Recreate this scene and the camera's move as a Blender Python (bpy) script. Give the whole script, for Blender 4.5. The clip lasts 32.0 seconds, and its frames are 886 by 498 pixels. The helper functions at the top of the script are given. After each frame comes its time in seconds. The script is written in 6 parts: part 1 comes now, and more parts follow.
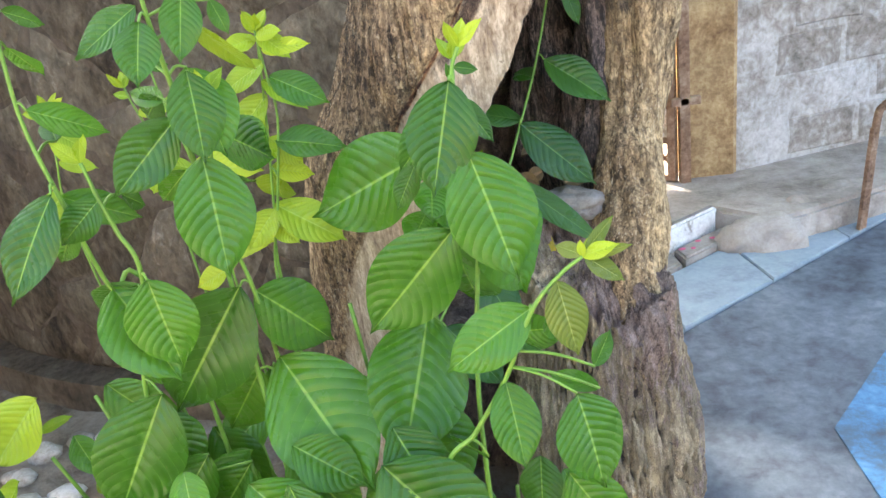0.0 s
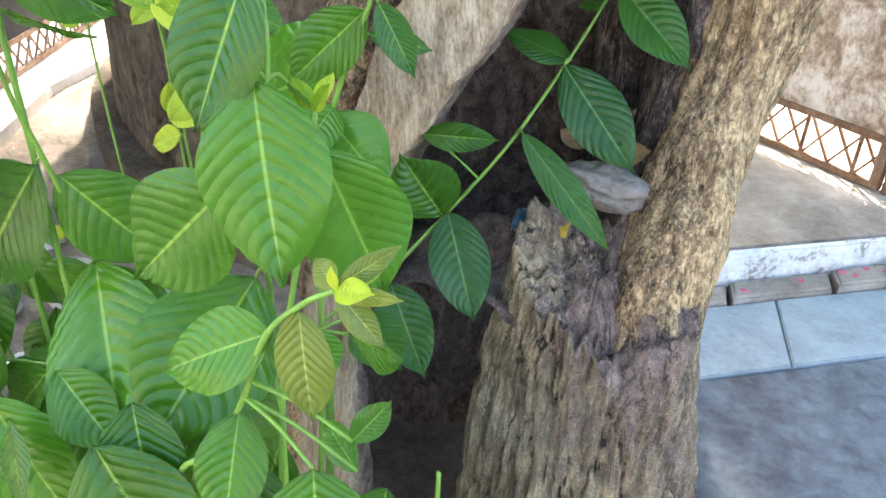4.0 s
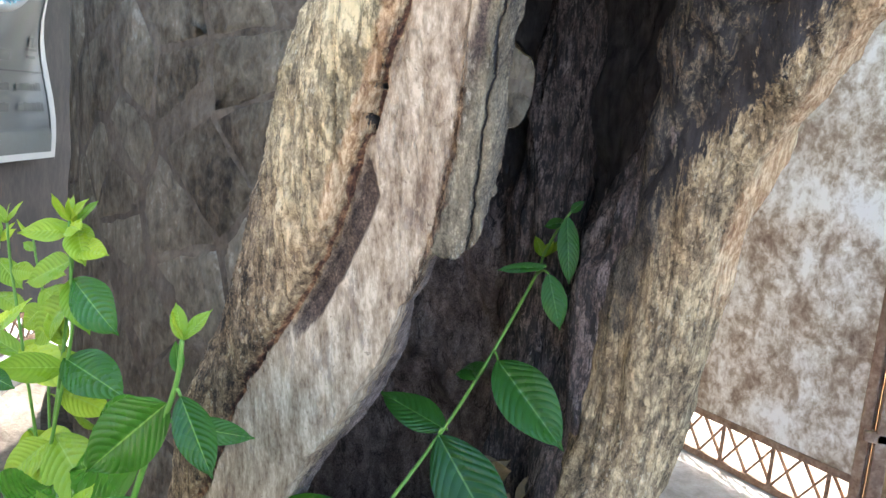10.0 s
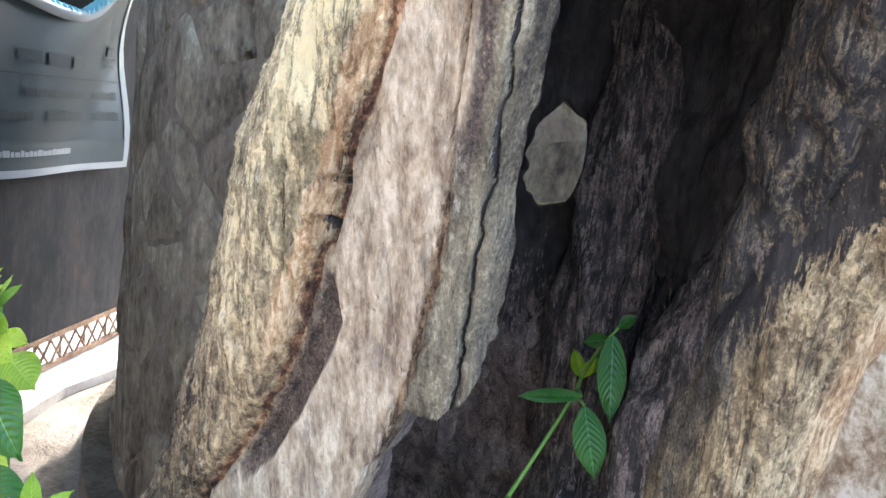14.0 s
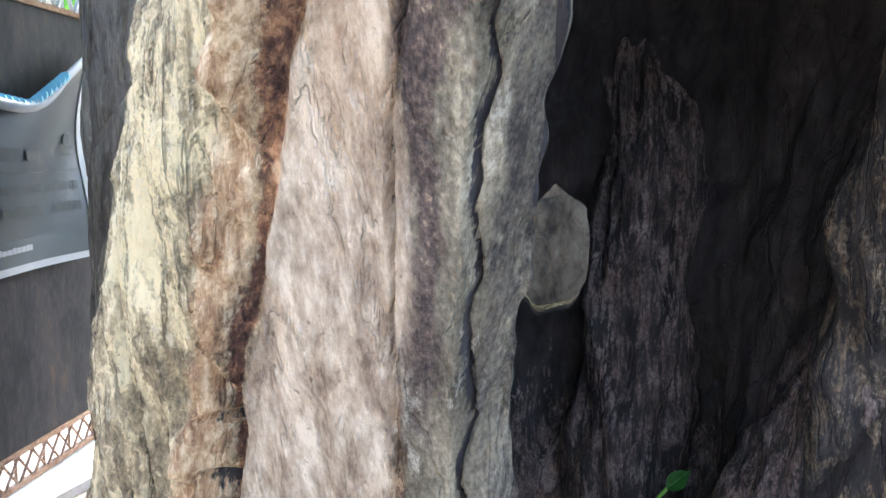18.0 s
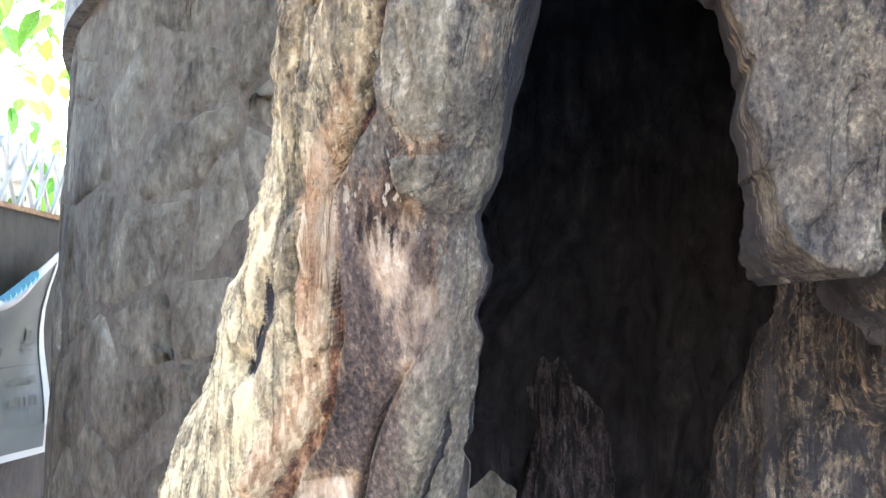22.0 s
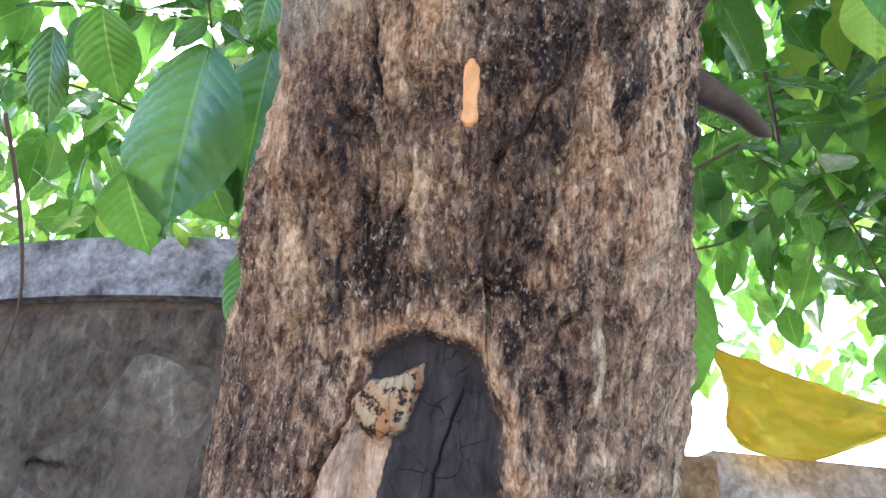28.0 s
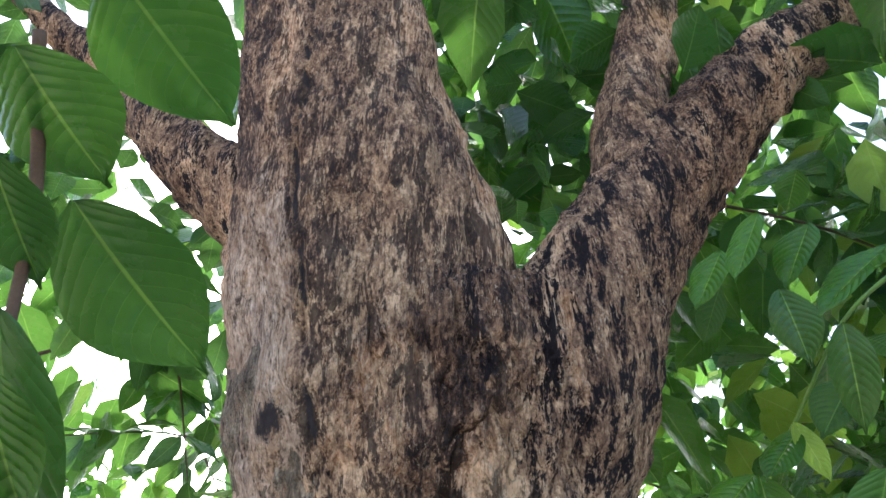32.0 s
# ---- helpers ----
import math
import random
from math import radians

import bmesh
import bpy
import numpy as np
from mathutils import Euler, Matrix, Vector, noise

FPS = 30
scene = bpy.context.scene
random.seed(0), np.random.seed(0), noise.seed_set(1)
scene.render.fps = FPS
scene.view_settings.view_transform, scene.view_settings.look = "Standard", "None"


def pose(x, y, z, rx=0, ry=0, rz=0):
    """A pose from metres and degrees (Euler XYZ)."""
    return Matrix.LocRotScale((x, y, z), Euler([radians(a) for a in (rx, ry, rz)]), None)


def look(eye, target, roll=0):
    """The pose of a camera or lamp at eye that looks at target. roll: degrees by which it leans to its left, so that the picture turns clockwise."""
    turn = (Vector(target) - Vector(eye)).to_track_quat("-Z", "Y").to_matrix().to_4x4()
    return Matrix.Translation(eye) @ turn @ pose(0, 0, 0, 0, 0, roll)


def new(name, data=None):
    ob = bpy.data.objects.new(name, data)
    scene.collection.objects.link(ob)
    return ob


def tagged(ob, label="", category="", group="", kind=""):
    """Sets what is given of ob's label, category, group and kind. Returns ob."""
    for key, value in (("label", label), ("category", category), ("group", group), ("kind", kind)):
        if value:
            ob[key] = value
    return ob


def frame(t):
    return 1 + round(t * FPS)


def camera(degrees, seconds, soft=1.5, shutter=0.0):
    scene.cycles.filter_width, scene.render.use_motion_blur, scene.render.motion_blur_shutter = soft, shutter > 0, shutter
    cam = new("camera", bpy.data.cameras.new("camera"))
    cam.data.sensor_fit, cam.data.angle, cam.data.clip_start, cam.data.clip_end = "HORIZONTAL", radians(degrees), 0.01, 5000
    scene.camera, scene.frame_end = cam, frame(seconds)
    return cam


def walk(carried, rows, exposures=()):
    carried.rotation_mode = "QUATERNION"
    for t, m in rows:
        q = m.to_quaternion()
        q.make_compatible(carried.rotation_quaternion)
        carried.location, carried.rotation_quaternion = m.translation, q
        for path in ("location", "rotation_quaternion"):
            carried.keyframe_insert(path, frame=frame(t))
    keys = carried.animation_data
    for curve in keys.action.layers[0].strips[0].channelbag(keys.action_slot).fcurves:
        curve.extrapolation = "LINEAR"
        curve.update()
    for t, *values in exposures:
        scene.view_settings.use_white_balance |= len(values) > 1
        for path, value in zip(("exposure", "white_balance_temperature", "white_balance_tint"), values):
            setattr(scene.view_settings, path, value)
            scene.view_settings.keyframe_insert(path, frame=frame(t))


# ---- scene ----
cam = camera(57.7, 32.0)
METRES, EYE, TILT, LEAN, TURN = 2.4, 1.55, -23.7, 7.8, 0.0
ROWS = [
    (0.0, 0.0, 0.0, 0.0, 0.0, 0.0, -0.0),
    (0.5, 0.0167, 0.0293, 0.0101, 1.4, -2.13, -1.98),
    (1.0, 0.0307, 0.0533, 0.0141, 3.23, -3.43, -3.67),
    (1.5, 0.0412, 0.0728, 0.0209, 4.49, -4.62, -5.25),
    (2.0, 0.0585, 0.0896, 0.0263, 5.96, -5.22, -7.07),
    (2.5, 0.0859, 0.1054, 0.0356, 9.66, -6.43, -10.3),
    (4.5, 0.137, 0.1591, 0.0587, 16.27, -10.52, -17.92),
    (5.0, 0.1321, 0.1749, 0.063, 13.89, -9.33, -16.68),
    (5.5, 0.1415, 0.1846, 0.0747, 15.42, -7.25, -17.19),
    (6.0, 0.1516, 0.1881, 0.0837, 16.86, -5.25, -18.28),
    (6.5, 0.1581, 0.1912, 0.0874, 18.02, -4.06, -18.79),
    (7.0, 0.1626, 0.1937, 0.0932, 18.58, -1.58, -19.22),
    (7.5, 0.1665, 0.1934, 0.1002, 18.6, 0.55, -18.67),
    (8.0, 0.1708, 0.1917, 0.1039, 17.32, 2.74, -18.87),
    (8.5, 0.1729, 0.1878, 0.1068, 16.61, 4.88, -19.13),
    (9.0, 0.1737, 0.1852, 0.1093, 15.86, 7.44, -19.32),
    (9.5, 0.175, 0.1823, 0.1127, 15.63, 9.4, -19.43),
    (10.0, 0.1797, 0.1839, 0.1189, 15.65, 10.36, -19.95),
    (10.5, 0.1865, 0.1931, 0.1291, 15.99, 10.9, -21.3),
    (11.0, 0.1776, 0.2045, 0.1394, 15.76, 11.46, -22.13),
    (11.5, 0.1663, 0.2138, 0.1449, 12.47, 13.01, -23.35),
    (12.0, 0.1691, 0.2225, 0.1587, 15.47, 12.81, -25.12),
    (12.5, 0.1776, 0.2317, 0.1676, 18.79, 11.64, -26.33),
    (13.0, 0.1766, 0.2407, 0.1735, 21.84, 10.15, -26.57),
    (13.5, 0.1711, 0.2553, 0.1789, 21.41, 9.53, -25.97),
    (15.5, 0.1461, 0.3019, 0.2127, 22.32, 8.57, -20.26),
    (16.0, 0.1451, 0.3208, 0.2179, 22.95, 7.49, -19.86),
    (16.5, 0.1375, 0.3305, 0.2259, 23.66, 8.77, -18.88),
    (17.0, 0.1316, 0.3354, 0.2329, 23.06, 10.0, -18.11),
    (17.5, 0.1266, 0.3368, 0.2372, 22.5, 10.89, -18.03),
    (18.0, 0.1232, 0.3375, 0.2392, 22.0, 11.43, -17.78),
    (18.5, 0.1229, 0.3352, 0.2436, 21.48, 12.68, -17.11),
    (19.0, 0.1229, 0.3294, 0.2481, 21.37, 14.46, -17.03),
    (19.5, 0.1262, 0.3197, 0.2554, 20.26, 17.08, -16.95),
    (20.0, 0.1302, 0.309, 0.2591, 20.09, 18.51, -17.0),
    (20.5, 0.1338, 0.2979, 0.2609, 19.62, 19.83, -17.37),
    (21.0, 0.138, 0.2873, 0.2634, 19.47, 21.62, -17.61),
    (21.5, 0.1422, 0.2763, 0.2663, 18.92, 23.65, -17.71),
    (22.0, 0.1451, 0.2655, 0.2688, 19.02, 24.71, -17.25),
    (22.5, 0.1472, 0.2533, 0.2712, 19.18, 26.3, -17.38),
    (23.0, 0.1514, 0.24, 0.2741, 19.24, 28.17, -17.8),
    (23.5, 0.1562, 0.2277, 0.2755, 18.87, 29.91, -17.92),
    (24.0, 0.163, 0.214, 0.2758, 18.03, 31.65, -18.23),
    (24.5, 0.1719, 0.2002, 0.2736, 17.26, 32.72, -18.57),
    (25.0, 0.1786, 0.1853, 0.2718, 15.78, 34.5, -18.46),
    (25.5, 0.1777, 0.1634, 0.2713, 12.44, 37.77, -16.78),
    (26.0, 0.1727, 0.1417, 0.267, 9.64, 40.73, -16.63),
    (26.5, 0.1692, 0.1235, 0.2659, 6.04, 43.83, -14.49),
    (28.5, 0.1758, 0.0334, 0.2477, -0.12, 52.41, -11.75),
    (29.0, 0.1798, 0.0183, 0.2509, 0.27, 55.07, -10.88),
    (29.5, 0.1811, 0.0033, 0.253, 0.6, 57.28, -10.29),
    (30.0, 0.1816, -0.0121, 0.2546, 0.55, 59.87, -10.25),
    (30.5, 0.1818, -0.027, 0.2587, 0.46, 62.67, -9.26),
    (31.0, 0.1842, -0.0479, 0.2583, 0.79, 66.23, -9.09),
    (31.5, 0.1887, -0.0696, 0.2608, 1.43, 69.1, -8.7),
    (32.0, 0.1944, -0.0869, 0.2627, 2.8, 72.33, -8.91),
]
walk(cam, [(t, pose(0, 0, EYE, TILT, LEAN, TURN) @ pose(METRES * x, METRES * y, METRES * z, 90 + pitch, roll, yaw)) for t, x, y, z, yaw, pitch, roll in ROWS],
     [(0.0, 3.5, 6800, 11), (2.5, 3.5, 6700, 11), (4.5, 3.6, 6500, 10), (7.0, 3.52, 6400, 10), (9.0, 3.25, 6000, 9), (13.0, 3.4, 5750, 9), (16.0, 3.3, 5620, 10), (19.0, 3.45, 5520, 10), (21.0, 3.75, 5650, 11), (24.0, 3.75, 5820, 12), (26.5, 3.2, 5450, 9), (28.5, 2.8, 5500, 18), (32.0, 2.1, 5650, 16.5)])

# ---- world, sun, light ----
world = bpy.data.worlds.new("sky")
scene.world = world
world.use_nodes = True
SUN_DIR = Vector((-0.28, 0.70, 0.60)).normalized()
wn = world.node_tree
sky = wn.nodes.new("ShaderNodeTexSky")
sky.sky_type, sky.sun_disc = "NISHITA", False
sky.sun_elevation = math.asin(SUN_DIR.z)
sky.sun_rotation = math.atan2(SUN_DIR.x, SUN_DIR.y)
sky.dust_density = 4.0
wn.nodes["Background"].inputs["Strength"].default_value = 0.15
wn.links.new(sky.outputs[0], wn.nodes["Background"].inputs["Color"])
sun = new("sun", bpy.data.lights.new("sun", "SUN"))
sun.data.energy, sun.data.angle, sun.data.color = 3.0, radians(3.0), (1.0, 0.95, 0.86)
sun.matrix_world = look(SUN_DIR * 20, (0, 0, 0))


# ---- materials ----
class Mat:
    """A node material with short ways to make its nodes."""

    def __init__(self, name, rough=0.8, spec=0.3):
        self.m = bpy.data.materials.new(name)
        self.m.use_nodes = True
        self.t = self.m.node_tree
        self.b = self.t.nodes["Principled BSDF"]
        self.b.inputs["Roughness"].default_value = rough
        self.b.inputs["Specular IOR Level"].default_value = spec
        self.co = self.t.nodes.new("ShaderNodeTexCoord")

    def set(self, socket, value):
        if hasattr(value, "links"):
            self.t.links.new(value, socket)
        else:
            socket.default_value = value

    def vec(self, scale=(1, 1, 1), source="Object", rot=(0, 0, 0)):
        n = self.t.nodes.new("ShaderNodeMapping")
        n.inputs["Scale"].default_value = scale
        n.inputs["Rotation"].default_value = rot
        self.t.links.new(self.co.outputs[source], n.inputs[0])
        return n.outputs[0]

    def noise(self, scale, detail=5, rough=0.6, vec=None, distort=0.0):
        n = self.t.nodes.new("ShaderNodeTexNoise")
        n.inputs["Scale"].default_value, n.inputs["Detail"].default_value = scale, detail
        n.inputs["Roughness"].default_value, n.inputs["Distortion"].default_value = rough, distort
        self.t.links.new(vec or self.co.outputs["Object"], n.inputs["Vector"])
        return n.outputs["Fac"]

    def voronoi(self, scale, feature="DISTANCE_TO_EDGE", vec=None, out="Distance"):
        n = self.t.nodes.new("ShaderNodeTexVoronoi")
        n.feature = feature
        n.inputs["Scale"].default_value = scale
        self.t.links.new(vec or self.co.outputs["Object"], n.inputs["Vector"])
        return n.outputs[out]

    def ramp(self, fac, *stops):
        n = self.t.nodes.new("ShaderNodeValToRGB")
        e = n.color_ramp.elements
        while len(e) < len(stops):
            e.new(0.5)
        for k, (p, c) in zip(e, stops):
            k.position = p
            k.color = (c, c, c, 1) if isinstance(c, (int, float)) else (*c, 1)
        self.t.links.new(fac, n.inputs[0])
        return n.outputs[0]

    def mix(self, fac, a, b, mode="MIX"):
        n = self.t.nodes.new("ShaderNodeMix")
        n.data_type, n.blend_type = "RGBA", mode
        for s, v in ((n.inputs[0], fac), (n.inputs[6], a), (n.inputs[7], b)):
            self.set(s, (*v, 1) if isinstance(v, tuple) and len(v) == 3 else v)
        return n.outputs[2]

    def math(self, op, a, b=0.0):
        n = self.t.nodes.new("ShaderNodeMath")
        n.operation = op
        self.set(n.inputs[0], a), self.set(n.inputs[1], b)
        return n.outputs[0]

    def attr(self, name, out="Fac"):
        n = self.t.nodes.new("ShaderNodeAttribute")
        n.attribute_name = name
        return n.outputs[out]

    def rand(self):
        return self.t.nodes.new("ShaderNodeObjectInfo").outputs["Random"]

    def island(self):
        return self.t.nodes.new("ShaderNodeNewGeometry").outputs["Random Per Island"]

    def bump(self, height, strength=0.5, distance=0.01, under=None):
        n = self.t.nodes.new("ShaderNodeBump")
        n.inputs["Strength"].default_value, n.inputs["Distance"].default_value = strength, distance
        self.t.links.new(height, n.inputs["Height"])
        if under:
            self.t.links.new(under, n.inputs["Normal"])
        self.t.links.new(n.outputs[0], self.b.inputs["Normal"])
        return n.outputs[0]

    def color(self, value):
        self.set(self.b.inputs["Base Color"], (*value, 1) if isinstance(value, tuple) else value)
        return self.m


def plain(name, col, rough=0.7, spec=0.3, var=0.25, scale=12.0, bump=0.2, metal=0.0):
    """A surface of one colour with grain and stains at two scales."""
    m = Mat(name, rough, spec)
    big, fine = m.noise(scale), m.noise(scale * 9, 4, 0.7)
    f = m.math("ADD", m.math("MULTIPLY", big, 0.6), m.math("MULTIPLY", fine, 0.4))
    lo, hi = tuple(c * (1 - var) for c in col), tuple(min(1, c * (1 + var)) for c in col)
    m.b.inputs["Metallic"].default_value = metal
    m.bump(fine, bump, 0.003)
    return m.color(m.ramp(f, (0.3, lo), (0.7, hi)))


def bark_material():
    """The tree's whole skin: bark, bare wood, charred or blackened wood and rotten inner wood, told apart by attributes
    of the mesh.
    """
    m = Mat("bark", 0.85, 0.15)
    def bent(scale, amount, source):
        """Coordinates wrinkled by noise, so that cells get ragged edges."""
        warp = m.t.nodes.new("ShaderNodeTexNoise")
        warp.inputs["Scale"].default_value, warp.inputs["Detail"].default_value = scale, 4
        m.t.links.new(m.co.outputs["Object"], warp.inputs["Vector"])
        n = m.t.nodes.new("ShaderNodeVectorMath")
        n.operation = "MULTIPLY_ADD"
        m.t.links.new(warp.outputs["Color"], n.inputs[0])
        n.inputs[1].default_value = (amount, amount, amount)
        m.t.links.new(source, n.inputs[2])
        return n.outputs[0]

    chips = m.math("ADD", m.math("MULTIPLY", m.voronoi(210, "F1", bent(130, 0.012, m.vec((1, 1, 0.45))), "Color"), 0.55), m.math("MULTIPLY", m.voronoi(85, "F1", bent(70, 0.02, m.vec((1, 1, 0.4))), "Color"), 0.45))
    flake = m.math("ADD", m.math("MULTIPLY", m.noise(140, 8, 0.74, m.vec((1, 1, 0.42))), 0.5), m.math("MULTIPLY", m.noise(50, 8, 0.76, m.vec((1, 1, 0.42))), 0.5))
    mass = m.noise(20, 6, 0.7, m.vec((1, 1, 0.34)))
    fine = m.noise(430, 4, 0.7, m.vec((1, 1, 0.7)))
    fibre = m.noise(240, 5, 0.7, m.vec((1, 1, 0.10)))
    total = m.math("ADD", m.math("ADD", m.math("MULTIPLY", flake, 0.52), m.math("MULTIPLY", chips, 0.14)), m.math("ADD", m.math("MULTIPLY", mass, 0.13), m.math("ADD", m.math("MULTIPLY", fine, 0.10), m.math("MULTIPLY", fibre, 0.11))))
    total = m.math("ADD", total, m.math("MULTIPLY", m.attr("tone"), 0.080))

    def lines(scale, stretch, width, seed=0.0):
        """Long wandering cracks."""
        n = m.noise(scale, 5, 0.6, m.vec((1, 1, stretch), rot=(0, 0, seed)))
        return m.ramp(m.math("ABSOLUTE", m.math("SUBTRACT", n, 0.5)), (0.0, 1.0), (width, 0.0))

    cork = m.ramp(total, (0.41, (0.024, 0.015, 0.011)), (0.457, (0.115, 0.069, 0.040)), (0.50, (0.26, 0.16, 0.089)), (0.547, (0.46, 0.30, 0.16)), (0.61, (0.82, 0.60, 0.34)))
    ash = m.ramp(total, (0.405, (0.085, 0.066, 0.040)), (0.455, (0.235, 0.180, 0.100)), (0.505, (0.43, 0.325, 0.175)), (0.565, (0.84, 0.67, 0.37)))
    cork = m.mix(m.math("MULTIPLY", m.attr("ash"), m.ramp(m.noise(7.5, 5, 0.65, m.vec((1, 1, 0.6))), (0.36, 0.7), (0.52, 1.0))), cork, ash)
    specks = m.math("MULTIPLY", m.ramp(m.noise(230, 3, 0.6, m.vec((1, 1, 0.5))), (0.60, 0.0), (0.64, 1.0)), m.ramp(m.noise(9, 3), (0.42, 0.0), (0.58, 0.55)))
    cork = m.mix(specks, cork, (0.72, 0.60, 0.40))
    cork = m.mix(m.math("MULTIPLY", lines(30, 0.10, 0.013), 0.55), cork, (0.04, 0.028, 0.02))
    rusty = m.ramp(m.math("ADD", m.math("MULTIPLY", total, 0.6), m.math("MULTIPLY", fibre, 0.4)), (0.37, (0.16, 0.075, 0.04)), (0.43, (0.40, 0.21, 0.10)), (0.49, (0.63, 0.375, 0.19)), (0.56, (0.90, 0.67, 0.40)))
    cork = m.mix(m.ramp(m.math("ADD", m.attr("warm"), m.math("MULTIPLY", m.math("SUBTRACT", flake, 0.5), 1.6)), (0.40, 0.0), (0.80, 0.85)), cork, rusty)
    black = m.ramp(m.math("ADD", m.math("MULTIPLY", m.noise(30, 8, 0.76, m.vec((1, 1, 0.26))), 0.7), m.math("MULTIPLY", fibre, 0.3)), (0.468, 1.0), (0.502, 0.0))
    cork = m.mix(m.math("MULTIPLY", m.attr("soot"), black), cork, (0.018, 0.014, 0.013))
    wn = m.math("ADD", m.math("MULTIPLY", m.noise(55, 7, 0.68, m.vec((1, 1, 0.2))), 0.5), m.math("ADD", m.math("MULTIPLY", m.noise(210, 6, 0.72, m.vec((1, 1, 0.4))), 0.3), m.math("MULTIPLY", fibre, 0.2)))
    wn = m.math("ADD", wn, m.math("MULTIPLY", m.attr("tone"), 0.05))
    wood = m.ramp(wn, (0.40, (0.19, 0.125, 0.078)), (0.45, (0.34, 0.24, 0.152)), (0.51, (0.49, 0.365, 0.238)), (0.59, (0.72, 0.58, 0.405)))
    wood = m.mix(m.ramp(m.noise(26, 8, 0.8, m.vec((1, 1, 0.35))), (0.54, 0.0), (0.60, 0.55)), wood, (0.24, 0.175, 0.135))
    wood = m.mix(m.ramp(m.noise(150, 3, 0.6), (0.67, 0.0), (0.70, 0.6)), wood, (0.17, 0.11, 0.075))
    wood = m.mix(m.math("MULTIPLY", m.attr("warm"), 0.7), wood, m.ramp(wn, (0.38, (0.24, 0.13, 0.065)), (0.48, (0.50, 0.31, 0.165)), (0.6, (0.78, 0.57, 0.35))))
    gn = m.math("ADD", m.math("MULTIPLY", m.noise(46, 8, 0.72, m.vec((1, 1, 0.3))), 0.55), m.math("ADD", m.math("MULTIPLY", fine, 0.27), m.math("MULTIPLY", fibre, 0.18)))
    gn = m.math("ADD", gn, m.math("MULTIPLY", m.attr("tone"), 0.055))
    grey = m.ramp(gn, (0.40, (0.080, 0.062, 0.040)), (0.46, (0.160, 0.127, 0.080)), (0.52, (0.245, 0.196, 0.125)), (0.60, (0.48, 0.39, 0.245)))
    grey = m.mix(m.ramp(m.noise(38, 8, 0.78, m.vec((1, 1, 0.4))), (0.57, 0.0), (0.63, 0.55)), grey, m.ramp(fine, (0.4, (0.30, 0.25, 0.18)), (0.55, (0.66, 0.56, 0.41))))
    grey = m.mix(m.ramp(m.noise(200, 3, 0.6), (0.67, 0.0), (0.69, 0.7)), grey, (0.10, 0.082, 0.065))
    # dark stains of the wood, also the painted shade of the seam's groove
    stain_shade = m.ramp(m.math("ADD", m.math("MULTIPLY", wn, 0.6), m.math("MULTIPLY", fine, 0.4)), (0.40, (0.036, 0.025, 0.020)), (0.49, (0.095, 0.066, 0.050)), (0.56, (0.19, 0.132, 0.092)), (0.62, (0.46, 0.32, 0.19)))
    smoke = m.ramp(m.math("ADD", m.math("MULTIPLY", m.noise(38, 8, 0.76, m.vec((1, 1, 0.5))), 0.6), m.math("MULTIPLY", fine, 0.4)), (0.41, (0.052, 0.042, 0.033)), (0.48, (0.115, 0.092, 0.067)), (0.55, (0.185, 0.147, 0.10)), (0.63, (0.40, 0.32, 0.21)))
    red = m.ramp(total, (0.43, (0.035, 0.018, 0.013)), (0.50, (0.14, 0.068, 0.040)), (0.56, (0.42, 0.21, 0.10)), (0.62, (0.70, 0.46, 0.26)))
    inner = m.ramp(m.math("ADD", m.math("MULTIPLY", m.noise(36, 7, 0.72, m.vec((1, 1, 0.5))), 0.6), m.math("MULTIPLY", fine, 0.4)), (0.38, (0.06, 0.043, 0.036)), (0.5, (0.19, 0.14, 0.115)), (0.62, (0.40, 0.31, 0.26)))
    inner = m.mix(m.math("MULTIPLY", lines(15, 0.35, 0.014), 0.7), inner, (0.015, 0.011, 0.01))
    # near-black: the charred scar, cracks and holes, the hollow's upper inside
    char_dark = m.ramp(m.noise(60, 6, 0.6, m.vec((1, 1, 0.25))), (0.3, (0.025, 0.021, 0.019)), (0.6, (0.064, 0.054, 0.048)), (0.8, (0.12, 0.10, 0.085)))
    plates = m.ramp(m.voronoi(44, vec=bent(22, 0.03, m.vec((1, 0.35, 0.75)))), (0.004, 1.0), (0.022, 0.0))
    plates = m.math("MULTIPLY", m.math("MULTIPLY", plates, m.ramp(m.noise(21, 3), (0.40, 0.15), (0.52, 1.0))), m.attr("crazed"))
    char_dark = m.mix(plates, char_dark, (0.006, 0.006, 0.006))
    pits = m.noise(95, 5, 0.65)
    nest = m.mix(m.ramp(pits, (0.43, 1.0), (0.49, 0.0)), m.ramp(m.noise(40, 4), (0.4, (0.56, 0.43, 0.24)), (0.57, (0.50, 0.25, 0.10))), (0.05, 0.035, 0.025))
    ragged = m.math("ADD", m.math("MULTIPLY", m.math("SUBTRACT", m.noise(85, 8, 0.78, m.vec((1, 1, 0.35))), 0.5), 1.8), m.math("MULTIPLY", m.math("SUBTRACT", fibre, 0.5), 1.2))
    col = cork
    for name, tint, soft in (("grey", grey, 0.2), ("smoke", smoke, 0.22), ("wood", wood, 0.2), ("stain_shade", stain_shade, 0.24), ("red", red, 0.12), ("inner", inner, 0.08), ("char_dark", char_dark, 0.10), ("nest", nest, 0.07)):
        k = m.ramp(m.math("ADD", m.attr(name), m.math("MULTIPLY", ragged, m.ramp(m.attr(name), (0.02, 0.0), (0.25, 1.0)))), (0.49 - soft, 0.0), (0.49 + soft, 1.0))
        col = m.mix(k, col, tint)
